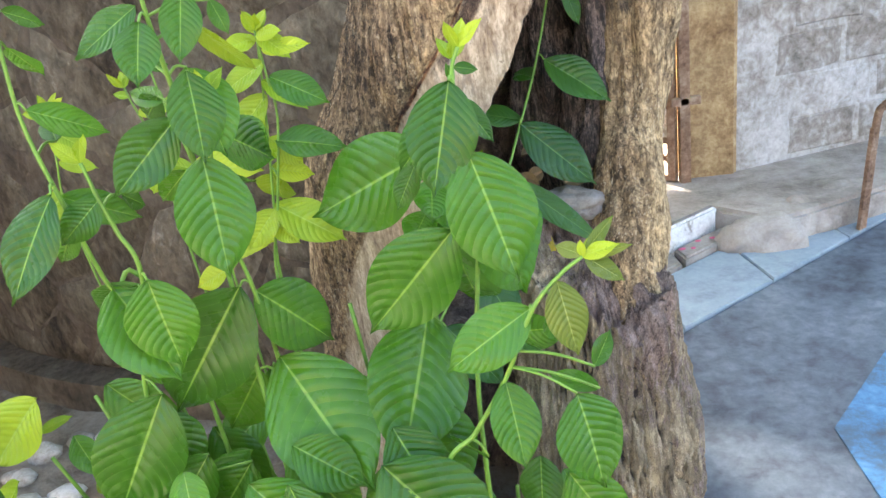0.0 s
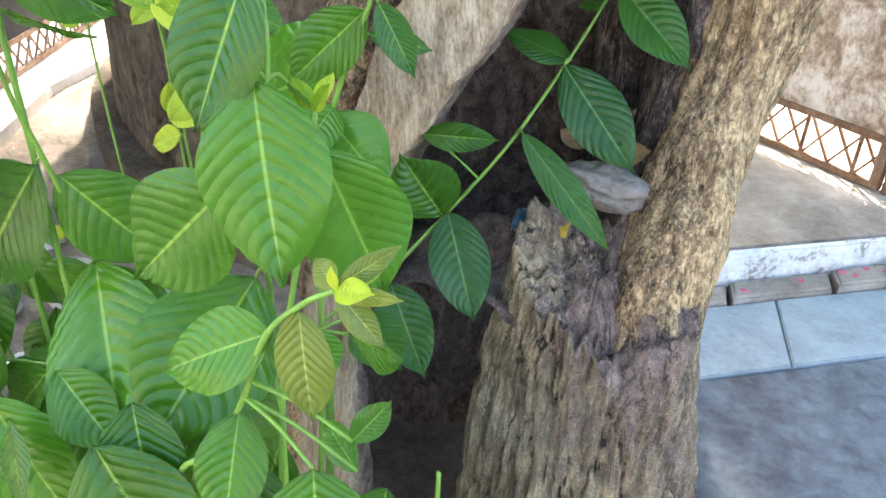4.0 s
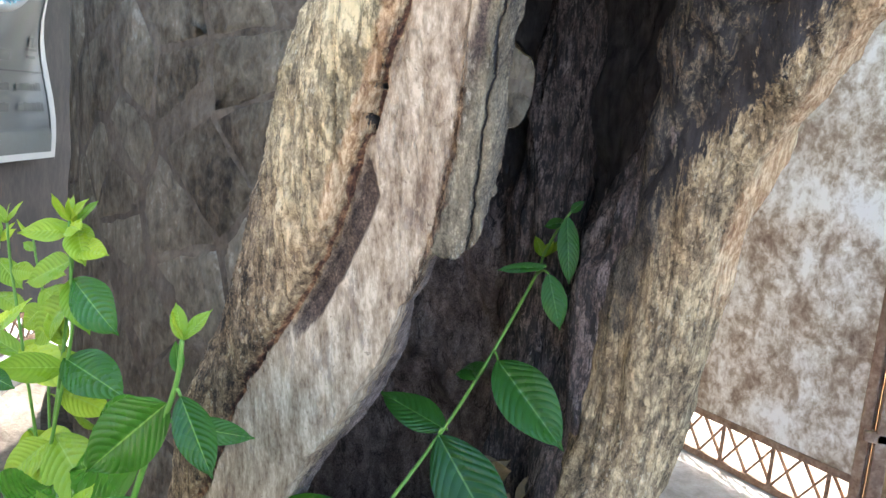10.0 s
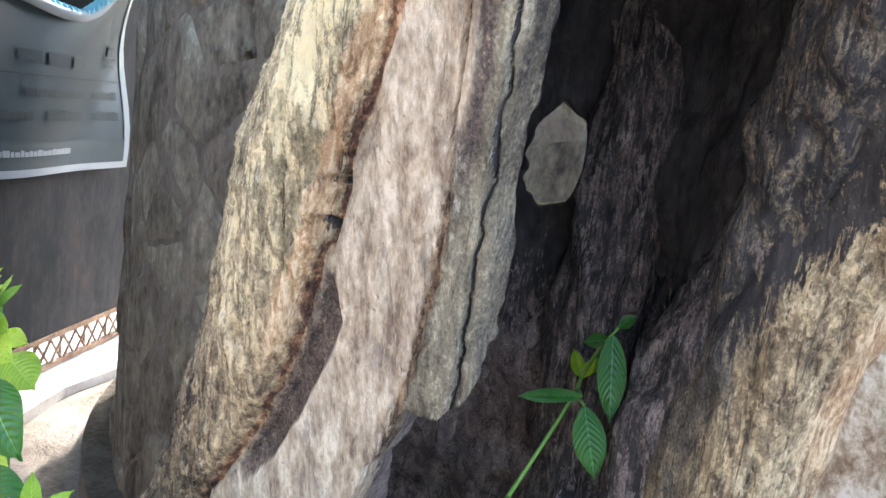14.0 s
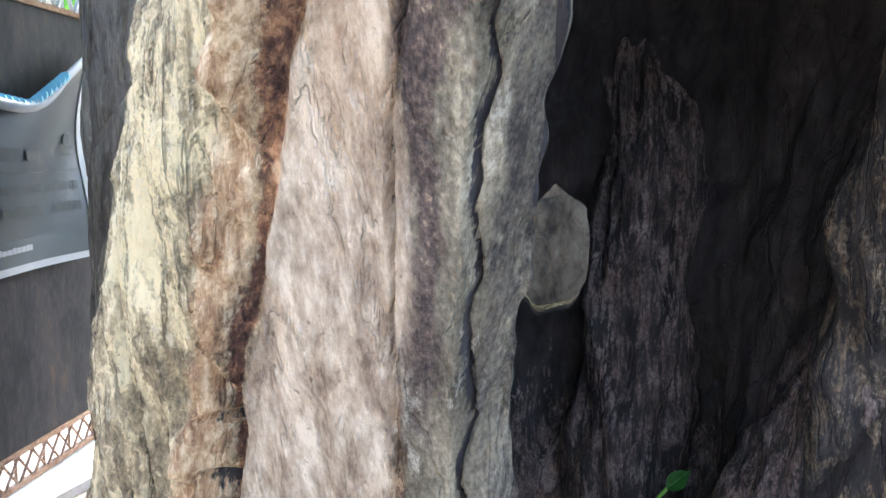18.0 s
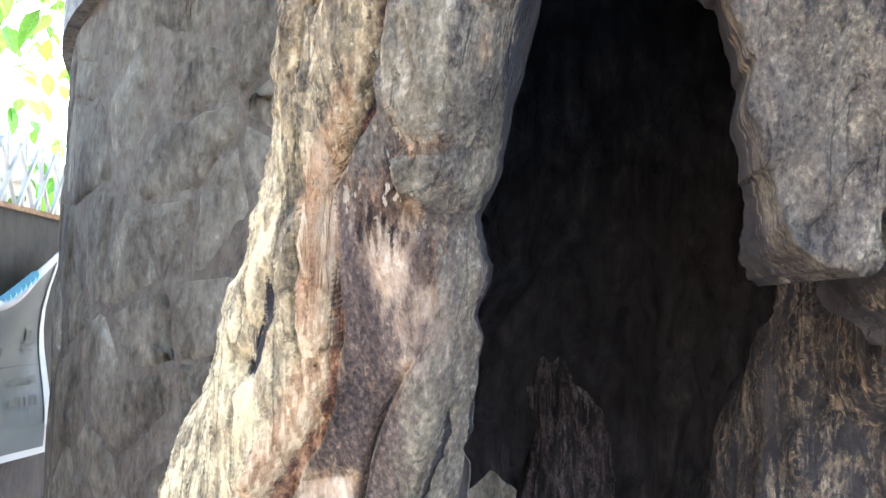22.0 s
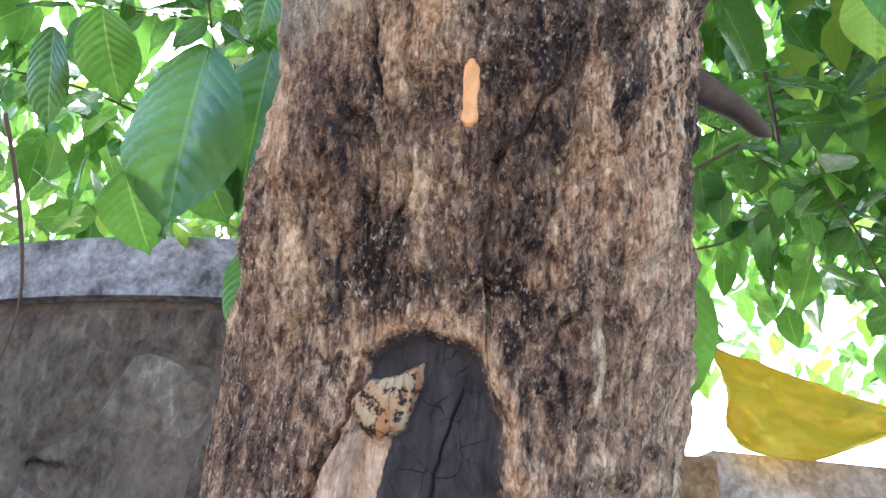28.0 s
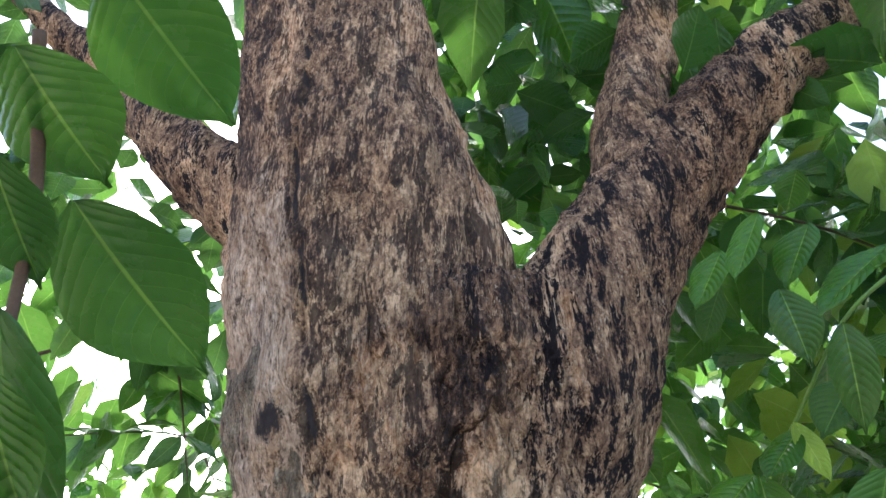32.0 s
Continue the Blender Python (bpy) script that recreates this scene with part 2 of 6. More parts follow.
    h = m.math("SUBTRACT", m.math("ADD", m.math("ADD", m.math("MULTIPLY", flake, 0.7), m.math("MULTIPLY", chips, 0.32)), m.math("ADD", m.math("MULTIPLY", fibre, 0.3), m.math("MULTIPLY", fine, 0.35))), m.math("ADD", m.math("MULTIPLY", lines(30, 0.10, 0.018), 0.25), m.math("MULTIPLY", plates, 0.5)))
    bark = m.math("SUBTRACT", 1.0, m.math("MULTIPLY", m.ramp(m.math("MAXIMUM", m.attr("wood"), m.math("MAXIMUM", m.attr("grey"), m.attr("char_dark"))), (0.4, 0.0), (0.6, 1.0)), 0.35))
    m.bump(m.math("MULTIPLY", h, bark), 1.0, 0.0085)
    return m.color(col)


BARK = bark_material()

from mathutils.bvhtree import BVHTree


# ---- mesh helpers ----
def smooth(me):
    me.polygons.foreach_set("use_smooth", np.ones(len(me.polygons), dtype=bool))
    return me


def put(name, me, mat, parent=None, label=""):
    """Links a mesh as one object, under a thing or at top level."""
    ob = new(name, me)
    for m in mat if isinstance(mat, (list, tuple)) else [mat]:
        me.materials.append(m)
    if parent:
        ob.parent = parent
    if label:
        ob["label"] = label
    return ob


def part(name, bm, mat, parent=None, label="", soft=False):
    me = bpy.data.meshes.new(name)
    bm.normal_update()
    bm.to_mesh(me)
    bm.free()
    if soft:
        smooth(me)
    return put(name, me, mat, parent, label)


def pydata(name, verts, faces):
    me = bpy.data.meshes.new(name)
    me.from_pydata([tuple(map(float, v)) for v in verts], [], [tuple(map(int, f)) for f in faces])
    me.update()
    return me


def add_box(bm, x0, x1, y0, y1, z0, z1, bevel=0.0):
    r = bmesh.ops.create_cube(bm, size=1.0)
    for v in r["verts"]:
        v.co = Vector((x0 + (v.co.x + 0.5) * (x1 - x0), y0 + (v.co.y + 0.5) * (y1 - y0), z0 + (v.co.z + 0.5) * (z1 - z0)))
    if bevel:
        es = list({e for v in r["verts"] for e in v.link_edges})
        bmesh.ops.bevel(bm, geom=es, offset=bevel, segments=2, affect="EDGES", profile=0.6)
    return r["verts"]


def box(x0, x1, y0, y1, z0, z1, bevel=0.0):
    bm = bmesh.new()
    add_box(bm, x0, x1, y0, y1, z0, z1, bevel)
    return bm


def bar(a, b, w, h=None):
    """A straight bar of rectangular section from a to b."""
    a, b = Vector(a), Vector(b)
    bm = bmesh.new()
    L = (b - a).length
    add_box(bm, -w / 2, w / 2, -(h or w) / 2, (h or w) / 2, 0, L, min(w, h or w) * 0.15)
    bmesh.ops.transform(bm, matrix=Matrix.Translation(a) @ (b - a).to_track_quat("Z", "Y").to_matrix().to_4x4(), verts=bm.verts)
    return bm


def lattice_noise(p, seed=0):
    """Smooth noise in -1..1 at the points p (n x 3), the same at every build."""
    p = np.asarray(p, float)
    i = np.floor(p).astype(np.int64)
    f = p - i
    f = f * f * (3 - 2 * f)
    out = 0.0
    for dx in (0, 1):
        for dy in (0, 1):
            for dz in (0, 1):
                h = (i[:, 0] + dx) * 374761393 + (i[:, 1] + dy) * 668265263 + (i[:, 2] + dz) * 1274126177 + seed * 982451653
                h = (h ^ (h >> 13)) * 1274126177
                h = ((h ^ (h >> 16)) & 0xFFFF) / 32767.5 - 1
                w = (f[:, 0] if dx else 1 - f[:, 0]) * (f[:, 1] if dy else 1 - f[:, 1]) * (f[:, 2] if dz else 1 - f[:, 2])
                out = out + w * h
    return out


def fbm(p, scale, octaves=4, seed=0, gain=0.5):
    p = np.asarray(p, float) * np.asarray(scale, float)
    out, a = 0.0, 1.0
    for k in range(octaves):
        out = out + a * lattice_noise(p * 2 ** k + 17.3 * k, seed + k)
        a *= gain
    return out


def inside(px, pz, poly):
    """Which of the points lie in a closed outline."""
    r = np.zeros(px.shape, bool)
    n = len(poly)
    for k in range(n):
        (x0, z0), (x1, z1) = poly[k], poly[(k + 1) % n]
        if z0 == z1:
            continue
        c = ((z0 > pz) != (z1 > pz)) & (px < (x1 - x0) * (pz - z0) / (z1 - z0) + x0)
        r ^= c
    return r


def soft_inside(px, pz, poly, edge):
    """1 in the outline, 0 outside, running over a band of that width."""
    d = np.full(px.shape, 1e9)
    n = len(poly)
    for k in range(n):
        a, b = np.array(poly[k]), np.array(poly[(k + 1) % n])
        ab = b - a
        t = np.clip(((px - a[0]) * ab[0] + (pz - a[1]) * ab[1]) / max(1e-9, ab @ ab), 0, 1)
        d = np.minimum(d, np.hypot(px - a[0] - t * ab[0], pz - a[1] - t * ab[1]))
    s = np.where(inside(px, pz, poly), d, -d)
    return np.clip(0.5 + s / edge, 0, 1)


def give(me, **attributes):
    for name, values in attributes.items():
        a = me.attributes.new(name, "FLOAT", "POINT")
        a.data.foreach_set("value", np.ascontiguousarray(values, dtype=np.float32))


def spline(pts, n):
    """n points along a smooth curve through rows of numbers."""
    pts = np.array(pts, float)
    seg = len(pts) - 1
    ext = np.vstack([2 * pts[0] - pts[1], pts, 2 * pts[-1] - pts[-2]])
    u = np.linspace(0, seg, n)
    k = np.minimum(u.astype(int), seg - 1)
    t = (u - k)[:, None]
    a, b, c, d = ext[k], ext[k + 1], ext[k + 2], ext[k + 3]
    return 0.5 * (2 * b + (c - a) * t + (2 * a - 5 * b + 4 * c - d) * t ** 2 + (3 * b - a - 3 * c + d) * t ** 3)


def tube(rows, rings, sides, rough=0.0, seed=0, scale=(9, 9, 2.2), flat=1.0, caps=True):
    """Verts and faces of a limb through rows of x, y, z, radius, with a rugged skin."""
    c = spline(rows, rings)
    d = np.gradient(c[:, :3], axis=0)
    d /= np.linalg.norm(d, axis=1)[:, None]
    ref = np.array((0.0, 1.0, 0.0)) if abs(d[:, 2]).mean() > 0.4 else np.array((0.0, 0.0, 1.0))
    u = np.cross(d, ref)
    u /= np.linalg.norm(u, axis=1)[:, None]
    w = np.cross(d, u)
    th = np.linspace(0, 2 * np.pi, sides, endpoint=False)
    dirs = np.cos(th)[None, :, None] * u[:, None] + np.sin(th)[None, :, None] * w[:, None] * flat
    base = c[:, None, :3] + dirs * c[:, None, 3:4]
    p = base.reshape(-1, 3)
    if rough:
        k = fbm(p, scale, 4, seed, 0.55)
        p = p + (dirs.reshape(-1, 3)) * (k * rough)[:, None]
    f = []
    for i in range(rings - 1):
        for j in range(sides):
            a, b = i * sides + j, i * sides + (j + 1) % sides
            f.append((a, b, b + sides, a + sides))
    if caps:
        f.append(tuple(range(sides))[::-1])
        f.append(tuple((rings - 1) * sides + j for j in range(sides)))
    return p, f


# ---- the hollow trunk ----
# rows: height, left edge, right edge, front, back
TRUNK = np.array([
    (-0.10, -0.47, 0.40, 1.30, 2.00), (0.70, -0.385, 0.36, 1.34, 1.95), (1.10, -0.345, 0.36, 1.33, 1.88), (1.25, -0.25, 0.37, 1.30, 1.85),
    (1.40, -0.187, 0.39, 1.27, 1.80), (1.60, -0.125, 0.42, 1.225, 1.76), (1.75, -0.027, 0.47, 1.185, 1.73), (1.90, 0.069, 0.56, 1.145, 1.70),
    (2.05, 0.112, 0.62, 1.105, 1.66), (2.25, 0.138, 0.652, 1.045, 1.60), (2.40, 0.155, 0.65, 0.98, 1.50), (2.55, 0.197, 0.655, 0.915, 1.41),
    (2.70, 0.187, 0.668, 0.845, 1.33), (2.85, 0.150, 0.71, 0.80, 1.28), (2.97, 0.15, 0.70, 0.80, 1.22)])
OPENING = [(0.29, 2.01), (0.28, 1.97), (0.271, 1.92), (0.257, 1.893), (0.250, 1.88), (0.256, 1.872), (0.253, 1.837), (0.243, 1.76), (0.226, 1.68), (0.212, 1.61), (0.215, 1.56), (0.206, 1.51),
           (0.188, 1.445), (0.165, 1.425), (0.14, 1.43), (0.10, 1.36), (0.07, 1.29), (0.01, 1.19), (-0.10, 1.03), (-0.20, 0.85), (-0.21, 0.70), (-0.21, -0.3),
           (0.90, -0.3), (0.90, 1.55), (0.62, 1.76), (0.52, 1.80), (0.472, 1.83), (0.455, 1.868), (0.438, 1.885), (0.42, 1.882), (0.418, 1.864), (0.412, 1.856), (0.403, 1.859), (0.396, 1.870), (0.387, 1.897), (0.381, 1.935), (0.37, 1.97), (0.352, 1.981), (0.34, 1.99), (0.325, 1.984), (0.31, 1.992), (0.30, 1.998)]
PEEPHOLE = [(0.012, 1.565), (0.008, 1.61), (0.026, 1.65), (0.06, 1.685), (0.095, 1.655), (0.105, 1.60), (0.08, 1.555), (0.03, 1.54)]
# curves of x against height: the red seam beside the bark, and the edge of the grey ridge
SEAM = np.array([(0.6, -0.36), (0.9, -0.28), (1.05, -0.20), (1.18, -0.148), (1.25, -0.097), (1.32, -0.049), (1.40, 0.002), (1.47, 0.038), (1.55, 0.070), (1.63, 0.101), (1.71, 0.132), (1.76, 0.155),
                 (1.80, 0.181), (1.83, 0.192), (1.86, 0.192), (1.893, 0.188), (1.925, 0.216), (1.945, 0.231), (1.996, 0.234), (2.046, 0.252), (2.083, 0.266), (2.119, 0.286), (2.175, 0.312), (2.23, 0.326)])
RIDGE = np.array([(0.6, -0.1), (1.3, 0.09), (1.4, 0.125), (1.48, 0.152), (1.54, 0.163), (1.60, 0.170), (1.66, 0.176), (1.72, 0.184), (1.77, 0.199), (1.80, 0.216), (1.825, 0.236), (1.90, 0.25), (2.0, 0.27)])
CLEFT = np.array([(1.40, 0.171), (1.48, 0.183), (1.55, 0.192), (1.61, 0.200), (1.68, 0.210), (1.74, 0.223), (1.81, 0.246)])


def column(z, k):
    return np.interp(z, TRUNK[:, 0], TRUNK[:, k])


def trunk_mesh():
    nth, nz = 520, 720
    th = np.linspace(-np.pi, np.pi, nth, endpoint=False)
    th = th - 0.62 * np.sin(th)
    zz = np.concatenate([np.linspace(-0.05, 1.08, 80, endpoint=False), np.linspace(1.08, 2.97, nz - 80)])
    T, Z = np.meshgrid(th, zz)
    n = 2.4
    s, c = np.sin(T), np.cos(T)
    k = (np.abs(s) ** n + np.abs(c) ** n) ** (-1 / n)
    L, R, F, B = (column(Z, i) for i in (1, 2, 3, 4))
    X = (L + R) / 2 + (R - L) / 2 * s * k
    Y = (F + B) / 2 - (B - F) / 2 * c * k
    P = np.stack([X, Y, Z], -1).reshape(-1, 3)
    out = np.stack([s, -c, 0 * s], -1).reshape(-1, 3)
    x, z = P[:, 0], P[:, 2]
    front = P[:, 1] < ((F + B) / 2).reshape(-1)
    face = front.astype(float)

    def on(curve):
        return np.interp(z, curve[:, 0], curve[:, 1])

    def ramp(v, a, b):
        return np.clip((v - a) / (b - a), 0, 1)

    def band(v, a, b, soft=0.01):
        return ramp(v, a - soft, a + soft) * ramp(-v, -b - soft, -b + soft)

    def line(v, width):
        return face * np.exp(-(v / width) ** 2)

    seam, ridge, cleft = on(SEAM), on(RIDGE), on(CLEFT)
    fine = fbm(P, (60, 60, 14), 4, 101, 0.6)
    wob = (0.0022 + 0.0045 * np.clip((z - 1.9) / 0.2, 0, 1)) * fbm(P, (5, 5, 18), 4, 5, 0.6)
    xx = x + wob

    def spot(cx, cz, rx, rz, jag=0.02):
        return face * np.exp(-(((x - cx + jag * fbm(P, (14, 14, 6), 3, 61)) / rx) ** 2 + ((z - cz) / rz) ** 2))

    low = ramp(-z, -2.2, -2.1)
    up = ramp(z, 2.2, 2.3)
    # the bark roll, the seam, the bare wood beside it and the grey dead wood up to the opening
    right_of = face * ramp(xx - seam, 0.0, 0.012)
    a_red = line(xx - seam - 0.002, (0.0024 + 0.0016 * np.clip(fbm(P, (6, 6, 14), 2, 19), -0.6, 1)) * (1 + ramp(z, 1.95, 2.1))) * band(z, 1.0, 2.24, 0.04)
    a_wood = right_of * ramp(ridge - xx, -0.004, 0.012) * ramp(-z, -1.80, -1.70)
    cream = [(0.160, 1.755), (0.188, 1.76), (0.195, 1.72), (0.186, 1.66), (0.17, 1.60), (0.12, 1.62), (0.132, 1.70)]
    a_cream = face * soft_inside(xx + 0.006 * fine, z, cream, 0.014)
    fade = ramp(z + 0.035 * fbm(P, (40, 40, 14), 4, 49, 0.6), 1.67, 1.75)
    a_wood = np.clip(a_wood * (1 - 0.9 * fade) + a_cream, 0, 1)
    a_wood = np.maximum(a_wood, spot(0.238, 1.842, 0.012, 0.035) + spot(0.205, 1.875, 0.008, 0.05))
    a_grey = face * ramp(xx - ridge, 0.0, 0.010) * ramp(-z, -2.0, -1.90)
    a_grey = np.maximum(a_grey, right_of * ramp(-z, -1.25, -1.10) * 0.55)
    # painted dark: shade in the groove right of the seam, stains on the strip beside the split and the sooty wood above
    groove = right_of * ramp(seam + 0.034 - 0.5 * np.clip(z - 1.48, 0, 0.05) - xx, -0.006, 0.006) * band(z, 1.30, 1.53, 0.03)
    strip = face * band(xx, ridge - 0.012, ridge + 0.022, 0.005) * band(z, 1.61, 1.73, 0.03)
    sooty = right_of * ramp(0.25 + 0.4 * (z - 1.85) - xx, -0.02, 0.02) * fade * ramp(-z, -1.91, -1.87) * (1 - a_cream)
    a_stain_shade = np.clip(0.95 * groove + 0.9 * strip + sooty * np.clip(0.62 + 0.9 * fbm(P, (22, 22, 12), 4, 33, 0.6), 0, 1), 0, 1) * (1 - 0.8 * a_cream)
    scar = [(0.29, 2.0), (0.300, 2.06), (0.312, 2.12), (0.325, 2.19), (0.33, 2.225), (0.354, 2.243), (0.388, 2.248), (0.42, 2.239), (0.438, 2.228), (0.446, 2.205), (0.456, 2.17), (0.455, 2.13), (0.462, 2.08), (0.468, 2.02), (0.45, 1.92), (0.40, 1.86)]
    a_scar = face * soft_inside(xx, z, scar, 0.012)
    a_char_dark = a_scar * np.maximum(ramp(z + 0.03 * fbm(P, (12, 12, 9), 3, 83), 1.99, 2.06), 0.5 * ramp(xx - 0.36 - 0.12 * (z - 1.96), 0, 0.02) * ramp(z + 0.03 * fbm(P, (12, 12, 9), 3, 84), 1.88, 1.98))
    apron = [(0.295, 2.02), (0.31, 2.03), (0.333, 2.035), (0.361, 2.034), (0.375, 2.038), (0.39, 2.05), (0.42, 2.07), (0.455, 2.11), (0.478, 2.07), (0.472, 2.0), (0.46, 1.94), (0.455, 1.80), (0.36, 1.84), (0.37, 1.95), (0.33, 1.97)]
    a_smoke = face * soft_inside(xx, z, apron, 0.03)
    a_smoke = np.maximum(a_smoke, right_of * ramp(0.31 + 0.6 * (z - 2.03) - xx, -0.01, 0.01) * band(z, 1.90, 2.10, 0.03))
    lobes = face * np.maximum(soft_inside(xx, z, [(0.236, 1.93), (0.241, 1.966), (0.262, 1.972), (0.281, 1.962), (0.276, 1.94), (0.268, 1.914), (0.245, 1.909)], 0.012),
                              soft_inside(xx, z, [(0.236, 1.904), (0.262, 1.906), (0.262, 1.892), (0.250, 1.880), (0.236, 1.890)], 0.008))
    a_grey = np.maximum(a_grey, lobes)
    bare = [(0.323, 2.168), (0.357, 2.158), (0.356, 2.143), (0.344, 2.104), (0.339, 2.089), (0.322, 2.065), (0.316, 2.041), (0.303, 2.021), (0.289, 2.046), (0.291, 2.077), (0.295, 2.106), (0.306, 2.146)]
    # light on the opening's upper lip, painted as paler grey wood
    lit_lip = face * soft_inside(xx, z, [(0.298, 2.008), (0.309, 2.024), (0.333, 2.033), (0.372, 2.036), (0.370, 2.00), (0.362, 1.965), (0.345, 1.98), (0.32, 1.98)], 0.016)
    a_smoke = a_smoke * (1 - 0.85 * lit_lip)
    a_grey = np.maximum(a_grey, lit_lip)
    a_bare = face * soft_inside(xx + 0.004 * fine, z, bare, 0.008)
    a_wood = np.maximum(a_wood, a_bare)
    a_smoke = a_smoke * (1 - a_bare) * (1 - 0.8 * lobes)
    cave = [(0.466, 1.84), (0.470, 1.977), (0.486, 2.038), (0.494, 2.082), (0.510, 2.090), (0.529, 2.088), (0.543, 2.061), (0.550, 2.034), (0.543, 2.012), (0.532, 1.978), (0.528, 1.84)]
    a_cave = face * soft_inside(xx, z, cave, 0.022)
    a_wood = np.maximum(a_wood, np.clip(1.5 * a_cave, 0, 1.4))
    a_rim = face * np.clip(soft_inside(xx, z, cave, 0.10) * 2.2, 0, 1) * (1 - a_cave) * np.clip(ramp(x, 0.51, 0.54) + ramp(z, 2.06, 2.09), 0, 1)
    crack_x = np.interp(z, [1.96, 1.977, 2.015, 2.049, 2.075, 2.098, 2.124, 2.153, 2.179, 2.20], [0.358, 0.363, 0.372, 0.377, 0.384, 0.390, 0.394, 0.405, 0.412, 0.420]) + 0.003 * fbm(P, (1, 1, 60), 3, 77)
    crack = line(x - crack_x, 0.0012) * band(z, 1.955, 2.20, 0.006)
    nest = [(0.323, 2.18), (0.332, 2.207), (0.362, 2.212), (0.384, 2.222), (0.379, 2.192), (0.367, 2.165), (0.345, 2.154), (0.324, 2.163)]
    a_nest = np.maximum(face * soft_inside(xx, z, nest, 0.008), face * soft_inside(xx, z, [(0.289, 2.055), (0.322, 2.068), (0.318, 2.045), (0.303, 2.021)], 0.012) * 0.52)
    # holes and splits
    holes = np.clip((spot(0.084, 1.612, 0.004, 0.008, 0.006) + spot(0.092, 1.632, 0.003, 0.005, 0.006) + spot(0.079, 1.590, 0.006, 0.003, 0.006) + spot(0.068, 1.553, 0.0035, 0.010, 0.006)) * (1 + 1.4 * fine) * 2.4 - 0.5, 0, 1)
    slit = np.clip((1 + fine) * spot(0.148, 1.845, 0.006, 0.013, 0.006) + spot(0.138, 1.822, 0.007, 0.016, 0.006) + spot(0.126, 1.808, 0.006, 0.008, 0.006), 0, 1)
    split = line(x - ridge - 0.0022 * fbm(P, (1, 1, 60), 4, 91, 0.6), 0.0014) * band(z, 1.46, 1.835, 0.01) * np.clip(0.75 + fbm(P, (1, 1, 12), 2, 95), 0, 1)
    split2 = line(x - cleft - 0.0022 * fbm(P, (1, 1, 60), 4, 92, 0.6), 0.0012) * band(z, 1.36, 1.80, 0.01) * np.clip(0.8 + fbm(P, (1, 1, 8), 2, 93), 0, 1)
    knot = face * np.exp(-(((x - 0.262) / 0.022) ** 2 + ((z - 2.75) / 0.03) ** 2)) * np.clip(0.8 + 1.5 * fine, 0, 1)
    knob = spot(0.470, 2.125, 0.016, 0.018) + spot(0.482, 2.10, 0.010, 0.012)
    # cracks, holes, splits and the knot take the scar's near-black too
    a_char_dark = np.maximum.reduce([a_char_dark * (1 - a_bare) * (1 - a_nest), crack, 0.95 * holes, 0.9 * slit, split, split2, 0.9 * knot])
    # upper trunk: the long black seam, the smooth strip beside it, the bare orange flake and the sooty streaks
    at_up = np.interp(z, [2.3, 2.44, 2.494, 2.576, 2.659, 2.761, 2.88, 3.03], [0.345, 0.345, 0.324, 0.326, 0.330, 0.322, 0.315, 0.30])
    seam_up = line(x - at_up - 0.005 * fbm(P, (1, 1, 20), 3, 23), 0.0040) * ramp(z, 2.42, 2.48) * np.clip(1.0 + fbm(P, (2, 2, 7), 2, 29), 0, 1)
    smooth_strip = face * ramp(at_up - 0.004 - xx, 0, 0.012) * ramp(z, 2.5, 2.56)
    a_grey = np.maximum(a_grey, 0.62 * smooth_strip)
    flake = face * np.exp(-(((x - 0.422 - 0.06 * (z - 2.46) - 0.004 * fine) / 0.006) ** 4 + ((z - 2.442) / 0.027) ** 4))
    a_wood = np.maximum(a_wood, 1.4 * flake)
    streaks = np.clip(0.35 + 1.1 * fbm(P, (9, 9, 1.6), 4, 31, 0.6), 0, 1)
    dark_side = face * ramp(x, 0.56, 0.60) * ramp(z, 2.35, 2.5)
    soot = np.clip(ramp(z, 2.25, 2.65) * (0.12 + 0.7 * streaks) + 0.35 * ramp(z, 2.55, 2.75) + 0.4 * dark_side, 0.04, 1) * (1 - 0.1 * smooth_strip) + 0.6 * face * ramp(-x, -0.25, -0.22) * ramp(z, 2.6, 2.75)
    # warm fibrous bark along the seam and round the scar
    a_warm = face * ramp(seam - xx, -0.004, 0.004) * ramp(xx - seam, -0.026 - 0.006 * np.clip(fine, -1, 1), -0.008) * band(z, 1.42, 1.95, 0.05)
    halo = face * soft_inside(xx, z, scar, 0.075)
    a_warm = np.maximum.reduce([a_warm, 0.85 * np.clip(halo * 2.2, 0, 1) * (1 - a_scar) * ramp(z, 2.06, 2.10), np.clip(1.2 * a_cave + 0.7 * a_rim, 0, 1), 0.7 * spot(0.40, 2.56, 0.02, 0.10), 0.8 * spot(0.53, 2.35, 0.04, 0.03),
                                0.75 * spot(0.515, 2.68, 0.05, 0.06), 0.8 * spot(0.475, 2.12, 0.025, 0.03), 0.9 * a_bare, 0.9 * up * np.clip(0.25 + fbm(P, (11, 11, 3), 3, 66), 0, 1), flake])
    a_warm = np.maximum(a_warm, 0.55 * a_wood * band(z, 1.71, 1.90, 0.02))
    tone = 0.55 * fbm(P, (7, 7, 3), 3, 57) - 0.05 * up
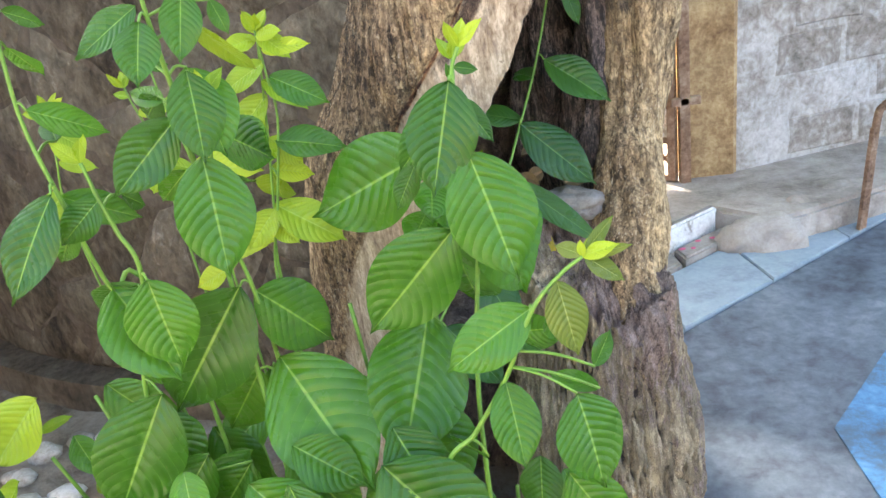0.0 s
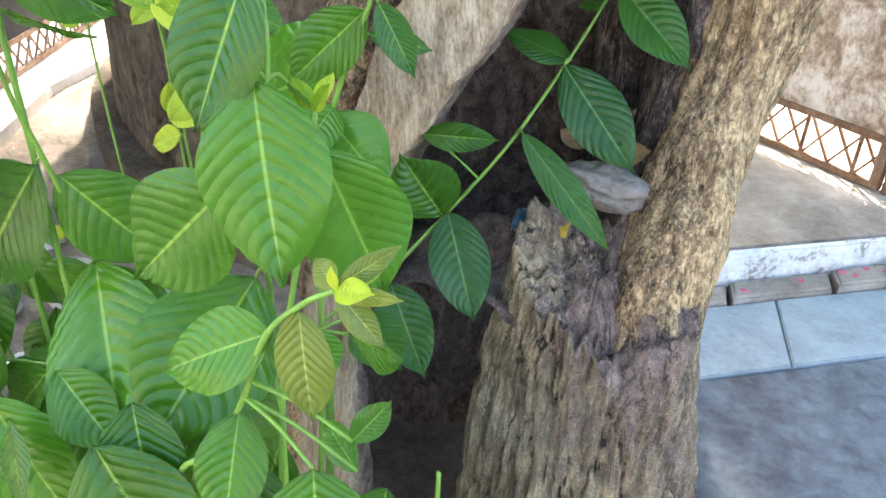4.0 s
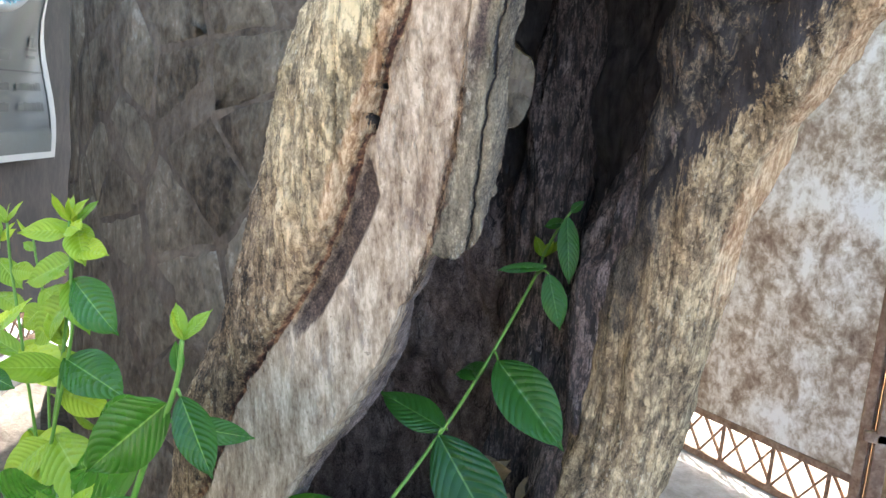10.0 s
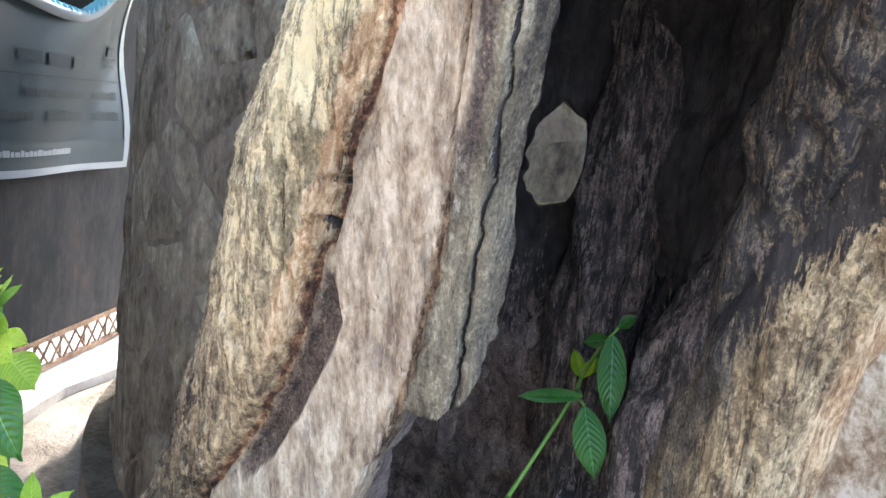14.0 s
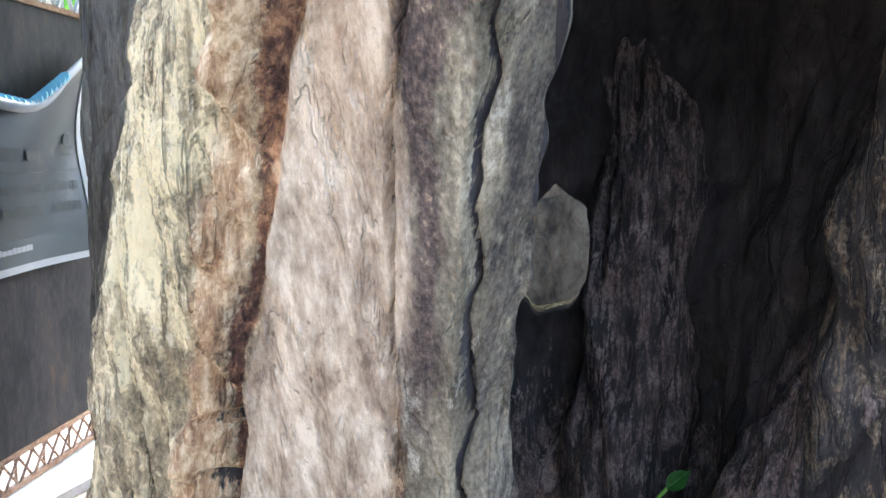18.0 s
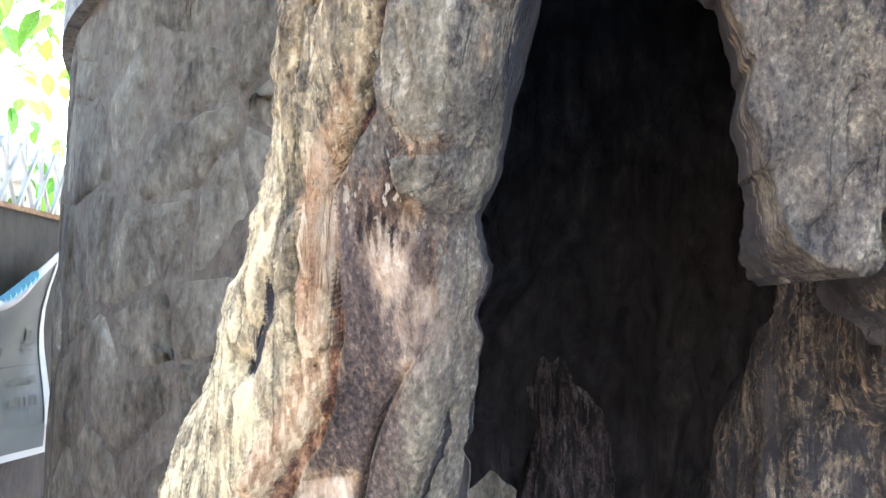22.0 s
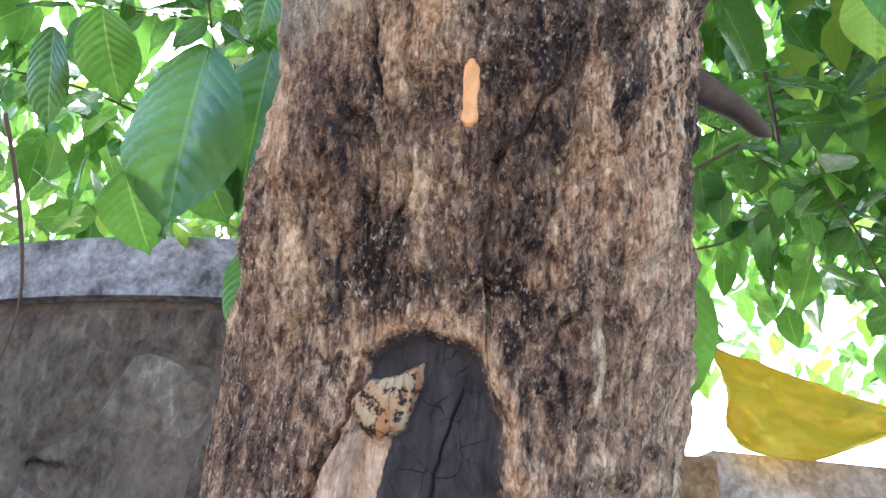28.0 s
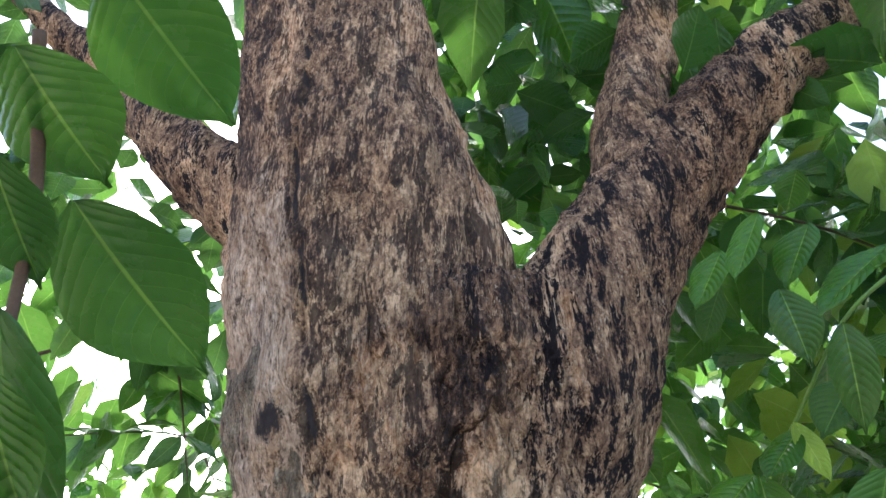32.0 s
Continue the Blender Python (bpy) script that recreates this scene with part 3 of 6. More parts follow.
    for cx, cz, rx, rz, w in ((0.545, 2.66, 0.025, 0.06, 1.3), (0.514, 2.60, 0.03, 0.03, 1.0), (0.29, 2.56, 0.03, 0.05, 1.0), (0.378, 2.38, 0.022, 0.035, 1.2), (0.262, 2.32, 0.03, 0.05, 0.8), (0.612, 2.34, 0.015, 0.05, 1.0),
                              (0.56, 2.40, 0.014, 0.13, -0.9), (0.374, 2.585, 0.025, 0.035, -0.9), (0.485, 2.52, 0.03, 0.05, -0.6), (0.45, 2.29, 0.09, 0.025, -0.5), (0.33, 2.30, 0.03, 0.03, -0.5), (0.42, 2.70, 0.02, 0.12, 0.6),
                              (0.075, 1.70, 0.03, 0.045, 0.8), (0.06, 1.66, 0.02, 0.03, 0.7), (0.135, 1.785, 0.02, 0.03, 1.0), (0.13, 1.88, 0.012, 0.03, 0.9), (0.54, 2.25, 0.006, 0.012, 2.2), (0.542, 2.21, 0.006, 0.014, 2.2), (0.547, 2.147, 0.006, 0.009, 2.0), (0.514, 2.155, 0.005, 0.02, 1.6)):
        tone = tone + w * spot(cx, cz, rx, rz, 0.006 if rx < 0.01 else 0.02)
    # bark left of the seam: the sunlight on it is put into the tone
    tone = tone + 0.40 * face * ramp(seam - xx, 0.02, 0.05) * band(z, 1.45, 1.95, 0.1) + 0.25 * a_wood * low + 0.6 * lobes * np.clip(fine, -0.2, 1)
    # lighter right side; the groove's painted shade is deepened here too
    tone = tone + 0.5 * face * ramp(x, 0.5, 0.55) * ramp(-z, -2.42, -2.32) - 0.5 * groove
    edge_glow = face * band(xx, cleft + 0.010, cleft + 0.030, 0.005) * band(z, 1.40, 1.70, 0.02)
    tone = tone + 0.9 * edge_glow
    fissure = np.exp(-(fbm(P, (17, 17, 1.8), 4, 14, 0.55) / 0.032) ** 2) * face * ramp(z, 1.86, 2.0) * np.clip(0.4 + 1.4 * fbm(P, (5, 5, 4), 2, 18), 0, 1)
    fissure = fissure * (1 - np.clip(a_scar + a_cave + a_smoke + a_nest, 0, 1)) * (1 - 0.7 * smooth_strip)
    a_char_dark = np.maximum(a_char_dark, 0.62 * fissure)
    # relief
    plates = fbm(P, (52, 52, 11.0), 4, 11, 0.65) - 1.5 * np.exp(-(fbm(P, (15, 15, 1.8), 3, 14) / 0.05) ** 2)
    cords = np.abs(fbm(P, (75, 75, 5), 3, 15, 0.55))
    chips = np.round(fbm(P, (70, 70, 30), 3, 17, 0.55) * 3) / 3
    lumps = fbm(P, (6, 6, 2.2), 3, 3)
    roll = line(xx - seam + 0.060, 0.070) * low
    bark = 1 - np.clip(a_wood + a_grey * low + a_scar + a_smoke + a_stain_shade, 0, 1)
    d = (0.004 + 0.005 * ramp(z, 1.85, 2.1)) * lumps + (0.0045 + 0.004 * up) * plates * (0.15 + 0.85 * bark) * (1 - 0.7 * smooth_strip) + bark * (0.0026 * chips + 0.0045 * (cords - 0.3) * (0.35 + a_warm + 0.8 * ramp(z, 1.9, 2.0)))
    d += 0.013 * roll - 0.012 * line(xx - seam - 0.002, 0.005) * band(z, 1.0, 2.24, 0.04) - 0.014 * right_of * ramp(-z, -1.86, -1.76) - 0.012 * groove * band(z, 1.3, 1.55, 0.05)
    d += 0.006 * face * np.exp(-((xx - seam + 0.008) / 0.007) ** 2) * band(z, 1.5, 1.75, 0.04) * (0.6 + 1.6 * fbm(P, (70, 70, 45), 3, 43, 0.6))
    d += 0.005 * face * ramp(xx - ridge, 0, 0.004) * band(z, 1.38, 1.80, 0.02) - 0.004 * face * ramp(xx - cleft, 0, 0.002) * band(z, 1.38, 1.80, 0.02) + 0.004 * edge_glow
    d += 0.008 * lobes * (1 + 0.8 * fine) + 0.003 * a_smoke * fine - 0.020 * a_scar + 0.0025 * a_wood * fbm(P, (26, 26, 5), 4, 47)
    d += 0.012 * a_nest * (1 + 0.5 * fine) - 0.010 * crack - 0.026 * holes - 0.016 * slit - 0.009 * split - 0.008 * split2 - 0.008 * fissure - 0.012 * knot + 0.024 * knob - 0.022 * seam_up - 0.004 * flake + 0.014 * a_rim
    lip_near = face * np.clip(2 * soft_inside(x, z, OPENING, 0.034), 0, 1) * band(z, 1.47, 1.99, 0.03) * ramp(-x, -0.30, -0.27)
    a_smoke = np.maximum(a_smoke, 0.62 * ramp(lip_near, 0.25, 0.5))
    d -= 0.022 * lip_near ** 1.6 + 0.004 * lip_near * np.abs(fbm(P, (40, 40, 22), 3, 37))
    hollow = a_cave * (0.014 + 0.058 * ramp(x, 0.508, 0.535) * ramp(z, 1.86, 1.98))
    d += 0.007 * face * np.exp(-((a_scar - 0.5) / 0.35) ** 2) * (1 - a_scar) * ramp(z, 2.05, 2.1) - hollow
    outer = P + out * d[:, None]
    wall = 0.024 + 0.006 * fbm(P, (12, 12, 8), 4, 21, 0.6)
    deep = np.where(front, ramp(np.hypot(x - 0.25, (z - 1.75) * 0.25), 0.05, 0.14), 1.0)
    inner = P - out * (wall + hollow + 0.008 + deep * (0.030 + 0.035 * fbm(P, (6, 6, 4), 5, 41, 0.6)))[:, None]
    jit = 0.0035 * fbm(P, (62, 62, 62), 4, 8, 0.65)
    cut = (front & inside(x + jit, z + jit[::-1], OPENING)) | (~front & inside(x + jit, z + jit, PEEPHOLE))
    cut = cut.reshape(nz, nth)
    gone = cut[:-1] & np.roll(cut, -1, 1)[:-1] & cut[1:] & np.roll(cut, -1, 1)[1:]
    N = nth * nz
    faces = []
    idx = np.arange(N).reshape(nz, nth)
    a, b, cc, dd = idx[:-1], np.roll(idx, -1, 1)[:-1], np.roll(idx, -1, 1)[1:], idx[1:]
    keep = ~gone
    quads = np.stack([a[keep], b[keep], cc[keep], dd[keep]], -1)
    faces = [quads, quads[:, ::-1] + N]
    # rims where kept faces meet the opening
    above, down = np.ones_like(keep), np.ones_like(keep)
    right, left = np.roll(keep, -1, 1), np.roll(keep, 1, 1)
    faces_rim = []
    above[:-1], above[-1] = keep[1:], False
    down[1:], down[0] = keep[:-1], False
    for nb, (p, q) in ((right, (b, cc)), (left, (dd, a)), (above, (cc, dd)), (down, (a, b))):
        e = keep & ~nb
        faces_rim.append(np.stack([q[e], p[e], p[e] + N, q[e] + N], -1))
    faces += faces_rim
    faces = np.concatenate(faces)
    V = np.concatenate([outer, inner])
    rim = np.concatenate([f[:, :2] for f in faces_rim])
    rim = np.concatenate([rim, rim + N])
    lip = np.unique(rim)
    lip = lip[(V[lip, 2] > 0.0) & (V[lip, 2] < 2.9)]
    for _ in range(5):
        total, count = np.zeros_like(V), np.zeros(2 * N)
        for i, j in ((0, 1), (1, 0)):
            np.add.at(total, rim[:, i], V[rim[:, j]])
            np.add.at(count, rim[:, i], 1)
        V[lip] = 0.5 * V[lip] + 0.5 * total[lip] / count[lip][:, None]
    me = bpy.data.meshes.new("trunk")
    me.vertices.add(2 * N)
    me.vertices.foreach_set("co", V.astype(np.float32).ravel())
    me.loops.add(len(faces) * 4)
    me.loops.foreach_set("vertex_index", faces.astype(np.int32).ravel())
    me.polygons.add(len(faces))
    me.polygons.foreach_set("loop_start", np.arange(0, len(faces) * 4, 4, dtype=np.int32))
    me.update(calc_edges=True)
    me.validate()
    o = np.zeros(N)
    # inner faces turn near-black from 1.30 m upward
    darkened = np.clip((z - 1.30) / 0.25, 0, 1)
    a_ash = ramp(-z, -2.12, -1.92) * np.clip((z - 1.38) / 0.2, 0.25, 1) * np.clip((seam - x + 0.012) / 0.02 + ramp(z, 2.2, 2.26), 0, 1)
    give(me, red=np.r_[a_red, o], wood=np.r_[a_wood, o], grey=np.r_[a_grey, o + 1], char_dark=np.r_[np.clip(a_char_dark + 0.8 * seam_up, 0, 1), darkened], inner=np.r_[o, o + 1], soot=np.r_[soot, o], nest=np.r_[a_nest, o], ash=np.r_[a_ash, o],
         smoke=np.r_[a_smoke, o], stain_shade=np.r_[a_stain_shade, o], tone=np.r_[np.clip(tone, -1.5, 1.5), o], warm=np.r_[np.clip(a_warm, 0, 1), o], crazed=np.r_[face * np.exp(-((x - crack_x) / 0.04) ** 2) * a_scar * ramp(z, 2.04, 2.07), o])
    smooth(me)
    flat = np.ones(len(me.polygons), dtype=bool)
    flat[2 * len(quads):] = False
    me.polygons.foreach_set("use_smooth", flat)
    return me


tree = new("tree")
tagged(tree, "old hollow tree with cracked brown bark and a charred opening", "tree")
put("trunk", trunk_mesh(), BARK, tree)


def limb(name, rows, rings, sides, rough, seed, soot=0.3, wood=0.0, grey=0.0, inner=0.0, char_dark=0.0, ash=0.0, smoke=0.0, seam=False, darkened=False, parent=tree, label=""):
    p, f = tube(rows, rings, sides, rough, seed, (24, 24, 5))
    me = pydata(name, p, f)
    n = len(p)
    v = np.ones(n)
    if seam:
        at = np.interp(p[:, 2], [2.3, 2.5, 2.6, 2.75, 2.9, 3.03, 3.2, 3.7], [0.335, 0.322, 0.327, 0.319, 0.297, 0.278, 0.264, 0.258]) + 0.010 * fbm(p, (1, 1, 9), 3, 23)
        front = p[:, 1] < np.interp(p[:, 2], [2.5, 3.0, 4.0], [1.05, 0.95, 0.85])
        line = np.where(front, np.exp(-((p[:, 0] - at) / 0.004) ** 2), 0)
        char_dark = np.clip(0.85 * line + 0.9 * np.where(front, np.exp(-(((p[:, 0] - 0.255) / 0.02) ** 2 + ((p[:, 2] - 2.765) / 0.03) ** 2)), 0), 0, 1)
        wood = np.where(front, np.clip((at - 0.006 - p[:, 0]) / 0.015, 0, 1), 0) * 0.55 * np.clip((3.3 - p[:, 2]) / 0.2, 0, 1)
        co = np.empty(n * 3, dtype=np.float32)
        me.vertices.foreach_get("co", co)
        co = co.reshape(-1, 3)
        co[:, 1] += 0.012 * line
        me.vertices.foreach_set("co", co.ravel())
    # shade painted on the flank that faces the hollow, stronger higher up
    if darkened:
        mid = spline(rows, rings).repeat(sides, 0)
        char_dark = np.clip((mid[:, 0] - 0.012 + 0.05 * np.clip((p[:, 2] - 1.5) / 0.15, 0, 1) + 0.02 * fbm(p, (12, 12, 5), 3, 44) - p[:, 0]) / 0.04, 0, 1) * np.clip((p[:, 2] - 1.38) / 0.14, 0, 1) * 0.72
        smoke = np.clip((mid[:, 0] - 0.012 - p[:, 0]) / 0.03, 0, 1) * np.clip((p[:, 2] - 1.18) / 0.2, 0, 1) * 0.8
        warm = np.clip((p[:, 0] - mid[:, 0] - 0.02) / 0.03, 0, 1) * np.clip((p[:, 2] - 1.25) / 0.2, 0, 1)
    else:
        warm = 0.85 * np.clip(0.3 + fbm(p, (9, 9, 2), 2, seed + 60), 0, 1)
    give(me, red=v * 0, wood=v * wood, grey=v * grey, char_dark=v * char_dark, inner=v * inner, soot=v * soot, nest=v * 0, ash=v * ash, smoke=v * smoke, tone=0.45 * fbm(p, (5, 5, 2.2), 3, seed + 50), warm=warm, crazed=v * 0)
    return put(name, smooth(me), BARK, parent, label)


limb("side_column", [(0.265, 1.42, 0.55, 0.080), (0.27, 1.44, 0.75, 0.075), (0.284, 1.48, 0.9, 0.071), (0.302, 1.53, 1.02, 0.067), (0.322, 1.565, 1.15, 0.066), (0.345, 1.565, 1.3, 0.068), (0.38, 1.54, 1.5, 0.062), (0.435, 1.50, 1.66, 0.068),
                     (0.50, 1.45, 1.80, 0.085), (0.56, 1.38, 1.98, 0.10), (0.58, 1.32, 2.15, 0.09)], 230, 90, 0.014, 5, 0.03, 0, 0.12, ash=0.45, darkened=True, label="narrow column of living bark beside the hollow")
limb("main_stem", [(0.43, 1.12, 2.55, 0.15), (0.395, 1.05, 2.75, 0.213), (0.367, 1.01, 2.95, 0.225), (0.340, 0.96, 3.2, 0.228), (0.285, 0.92, 3.5, 0.215), (0.225, 0.86, 4.0, 0.205), (0.17, 0.82, 4.6, 0.17), (0.12, 0.8, 5.3, 0.12)], 260, 150, 0.014, 6, 0.8, seam=True)
limb("right_limb", [(0.50, 1.08, 2.65, 0.15), (0.59, 1.05, 2.86, 0.165), (0.675, 1.03, 3.03, 0.14), (0.755, 1.03, 3.18, 0.122), (0.850, 1.03, 3.34, 0.112), (1.005, 1.04, 3.55, 0.106), (1.235, 1.06, 3.85, 0.098), (1.75, 1.15, 4.4, 0.08)], 200, 90, 0.012, 7, 1.0)
limb("upper_limb", [(0.84, 1.03, 3.38, 0.09), (0.90, 1.05, 3.72, 0.082), (0.98, 1.05, 3.99, 0.078), (1.06, 1.0, 4.4, 0.068), (1.15, 0.95, 5.0, 0.05)], 100, 60, 0.008, 8, 0.8)
limb("left_limb", [(0.30, 0.97, 3.14, 0.12), (0.10, 0.95, 3.36, 0.088), (-0.09, 0.945, 3.58, 0.075), (-0.33, 0.95, 3.93, 0.05), (-0.6, 0.92, 4.25, 0.045), (-1.0, 0.9, 4.8, 0.03)], 110, 60, 0.009, 9, 1.0)
limb("inner_ridge", [(0.16, 1.72, 0.9, 0.055), (0.15, 1.70, 1.35, 0.05), (0.162, 1.69, 1.55, 0.042), (0.158, 1.68, 1.70, 0.040), (0.146, 1.68, 1.80, 0.034), (0.138, 1.69, 1.85, 0.012)], 130, 60, 0.030, 12, 0, inner=1.0, char_dark=0.5, label="dark ridge of rotten wood inside the hollow")
limb("inner_fold", [(0.22, 1.60, 0.8, 0.05), (0.25, 1.60, 1.1, 0.05), (0.285, 1.59, 1.32, 0.05), (0.33, 1.58, 1.52, 0.055), (0.42, 1.54, 1.72, 0.06), (0.50, 1.50, 1.86, 0.06)], 130, 60, 0.026, 13, 0, inner=1.0, char_dark=0.50, smoke=0.45, label="lumpy fold of dark dead wood inside the hollow")
# lumps of dark wood where the column meets the hollow's roof
limb("inner_fold", [(0.295, 1.575, 1.30, 0.02), (0.325, 1.55, 1.46, 0.035), (0.358, 1.51, 1.62, 0.042), (0.39, 1.47, 1.72, 0.055), (0.44, 1.42, 1.82, 0.07), (0.50, 1.38, 1.92, 0.07), (0.56, 1.34, 2.02, 0.06)], 150, 60, 0.022, 17, 0, smoke=0.8, char_dark=0.52, label="dark weathered wood under the roof of the hollow")


def front_point(x, z):
    """The trunk's skin at that x and height, seen from the front."""
    L, R, F, B = (float(column(z, k)) for k in (1, 2, 3, 4))
    q = min(0.98, abs((x - (L + R) / 2) / ((R - L) / 2)))
    return (F + B) / 2 - (B - F) / 2 * (1 - q ** 2.4) ** (1 / 2.4)


def bark_flakes():
    """Small loose plates of bark along the seam and on the upper trunk, lying on the skin."""
    me = tree.children[0].data
    skin = BVHTree.FromPolygons([v.co for v in me.vertices], [tuple(p.vertices) for p in me.polygons if p.center.y < 1.4])
    r = random.Random(77)
    spots = []
    for k in range(60):
        z = r.uniform(1.3, 2.2)
        spots.append((float(np.interp(z, SEAM[:, 0], SEAM[:, 1])) - r.uniform(-0.004, 0.03), z, 0.005))
    for k in range(60):
        z = r.uniform(1.35, 2.25)
        spots.append((float(np.interp(z, SEAM[:, 0], SEAM[:, 1])) - r.uniform(0.03, 0.14), z, 0.006))
    for k in range(110):
        spots.append((r.uniform(0.24, 0.63), r.uniform(2.28, 2.9), 0.006))
    for x, z, size in spots:
        at, n, _, _ = skin.ray_cast(Vector((x, -0.5, z)), Vector((0, 1, 0)))
        if at is None or at.y > 1.35 or n.y > -0.3:
            continue
        side = n.cross(Vector((0, 0, 1))).normalized()
        up = side.cross(n).normalized()
        m = r.randint(7, 9)
        h = r.uniform(1.4, 3.6)
        ring = [(size * r.uniform(0.4, 1.0) * math.cos(2 * math.pi * i / m), size * h * r.uniform(0.5, 1.0) * math.sin(2 * math.pi * i / m)) for i in range(m)]
        lean, peel = r.uniform(-0.3, 0.3), r.uniform(0.05, 0.22)
        v = []
        for lift, k in ((-0.002, 1.0), (0.0025, 0.85)):
            for a, b in ring:
                v.append(at + side * (a * k + lean * b) + up * b * k + n * (lift + peel * max(0.0, b) * 0.5 + 0.10 * abs(a)))
        f = [tuple(range(m))[::-1], tuple(range(m, 2 * m))] + [(i, (i + 1) % m, m + (i + 1) % m, m + i) for i in range(m)]
        fm = pydata("bark_flake", v, f)
        o = np.ones(2 * m)
        give(fm, red=o * 0, wood=o * 0, grey=o * 0, char_dark=o * 0, inner=o * 0, soot=o * (0.3 if z > 2.3 else 0), nest=o * 0, ash=o * 0, smoke=o * 0, tone=o * r.uniform(-0.8, 0.3), warm=o * (0.7 if r.random() < 0.5 else 0), crazed=o * 0)
        put("bark_flake", fm, BARK, tree)

    # a bare patch of fresh wood where a strip of bark broke away
    me = next(c for c in tree.children if c.name == "trunk").data
    skin = BVHTree.FromPolygons([q.co for q in me.vertices], [tuple(q.vertices) for q in me.polygons if q.center.y < 1.4])
    v, nx, nz = [], 5, 12
    for j in range(nz):
        z = 2.417 + 0.052 * j / (nz - 1)
        for i in range(nx):
            x = 0.4235 + 0.04 * (z - 2.44) + (i / (nx - 1) - 0.5) * (0.014 if 0 < j < nz - 1 else 0.007) + r.uniform(-0.001, 0.001)
            at, n, _, _ = skin.ray_cast(Vector((x, -0.5, z)), Vector((0, 1, 0)))
            at = at or Vector((x, front_point(x, z), z))
            v.append(at + Vector((0, -0.003 - 0.002 * (0 < i < nx - 1), 0)))
    f = [(j * nx + i, j * nx + i + 1, (j + 1) * nx + i + 1, (j + 1) * nx + i) for j in range(nz - 1) for i in range(nx - 1)]
    v += [q + Vector((0, 0.012, 0)) for q in v]
    m = nx * nz
    rim = [i for i in range(nx)] + [j * nx + nx - 1 for j in range(1, nz)] + [(nz - 1) * nx + i for i in range(nx - 2, -1, -1)] + [j * nx for j in range(nz - 2, 0, -1)]
    f += [(a, m + a, m + b, b) for a, b in zip(rim, rim[1:] + rim[:1])]
    put("bare_wood", smooth(pydata("bare_wood", v, f)), plain("fresh_wood", (0.78, 0.40, 0.15), 0.7, 0.2, 0.25, 60, 0.5), tree, "small strip of fresh orange wood")


bark_flakes()

# ---- surfaces of the yard ----
def blotched(name, stops, rough=0.85, size=3.0, fine=40.0, bump=0.5, dist=0.006, streak=1.0, spec=0.25, rand=0.0):
    """A weathered surface: large stains over a fine grain, with a colour ramp of its own."""
    m = Mat(name, rough, spec)
    v = m.vec((1, 1, streak))
    big, mid, small = m.noise(size, 4, 0.6, v, 0.6), m.noise(size * 5, 6, 0.7, v, 0.4), m.noise(fine, 5, 0.7, v)
    f = m.math("ADD", m.math("MULTIPLY", big, 0.45), m.math("ADD", m.math("MULTIPLY", mid, 0.35), m.math("MULTIPLY", small, 0.2)))
    if rand:
        f = m.math("ADD", f, m.math("MULTIPLY", m.math("SUBTRACT", m.rand(), 0.5), rand))
    m.bump(m.math("ADD", mid, m.math("MULTIPLY", small, 0.6)), bump, dist)
    return m.color(m.ramp(f, *stops))


EARTH = blotched("earth", ((0.38, (0.12, 0.09, 0.065)), (0.5, (0.26, 0.21, 0.16)), (0.62, (0.40, 0.34, 0.27))), 0.95, 2, 60, 0.9, 0.02)
CONCRETE = blotched("concrete", ((0.36, (0.20, 0.17, 0.14)), (0.5, (0.36, 0.31, 0.265)), (0.64, (0.50, 0.45, 0.39))), 0.9, 2.5, 70)
WHITEWASH = blotched("worn_whitewash", ((0.42, (0.30, 0.26, 0.22)), (0.48, (0.62, 0.60, 0.56)), (0.62, (0.85, 0.84, 0.80))), 0.85, 9, 60)
RUBBLE = blotched("rubble_stone", ((0.36, (0.034, 0.024, 0.015)), (0.44, (0.094, 0.071, 0.044)), (0.52, (0.165, 0.130, 0.085)), (0.60, (0.25, 0.205, 0.14)), (0.67, (0.44, 0.385, 0.29))), 0.85, 7, 34, 1.0, 0.035, 0.6, rand=0.10)
MORTAR = blotched("mortar", ((0.36, (0.042, 0.031, 0.021)), (0.48, (0.115, 0.088, 0.060)), (0.66, (0.21, 0.168, 0.118))), 0.95, 6, 45, 1.0, 0.02, 0.7)
COPING = blotched("coping", ((0.38, (0.06, 0.055, 0.05)), (0.5, (0.20, 0.19, 0.175)), (0.64, (0.40, 0.39, 0.36))), 0.9, 6, 60, 0.7)
BLOCKS = blotched("grey_block", ((0.36, (0.14, 0.115, 0.09)), (0.48, (0.29, 0.25, 0.21)), (0.56, (0.42, 0.385, 0.345)), (0.66, (0.56, 0.53, 0.49))), 0.9, 4, 40, 0.8, rand=0.10)
OCHRE = blotched("ochre_wash", ((0.38, (0.16, 0.092, 0.045)), (0.5, (0.33, 0.21, 0.10)), (0.64, (0.58, 0.43, 0.23))), 0.88, 5, 60)
BLUE = blotched("painted_floor", ((0.36, (0.045, 0.055, 0.068)), (0.46, (0.085, 0.105, 0.13)), (0.56, (0.14, 0.17, 0.20)), (0.68, (0.23, 0.26, 0.285))), 0.6, 3, 30, 0.25, 0.002, spec=0.4)
SKYBLUE = blotched("bright_blue_paint", ((0.38, (0.085, 0.105, 0.13)), (0.46, (0.085, 0.15, 0.22)), (0.54, (0.09, 0.23, 0.40)), (0.64, (0.17, 0.34, 0.52))), 0.6, 3, 30, 0.25, 0.002)
SLAB = blotched("pale_slab", ((0.36, (0.20, 0.24, 0.27)), (0.5, (0.29, 0.35, 0.385)), (0.66, (0.37, 0.43, 0.46))), 0.75, 3, 50, 0.2, 0.002, rand=0.06)
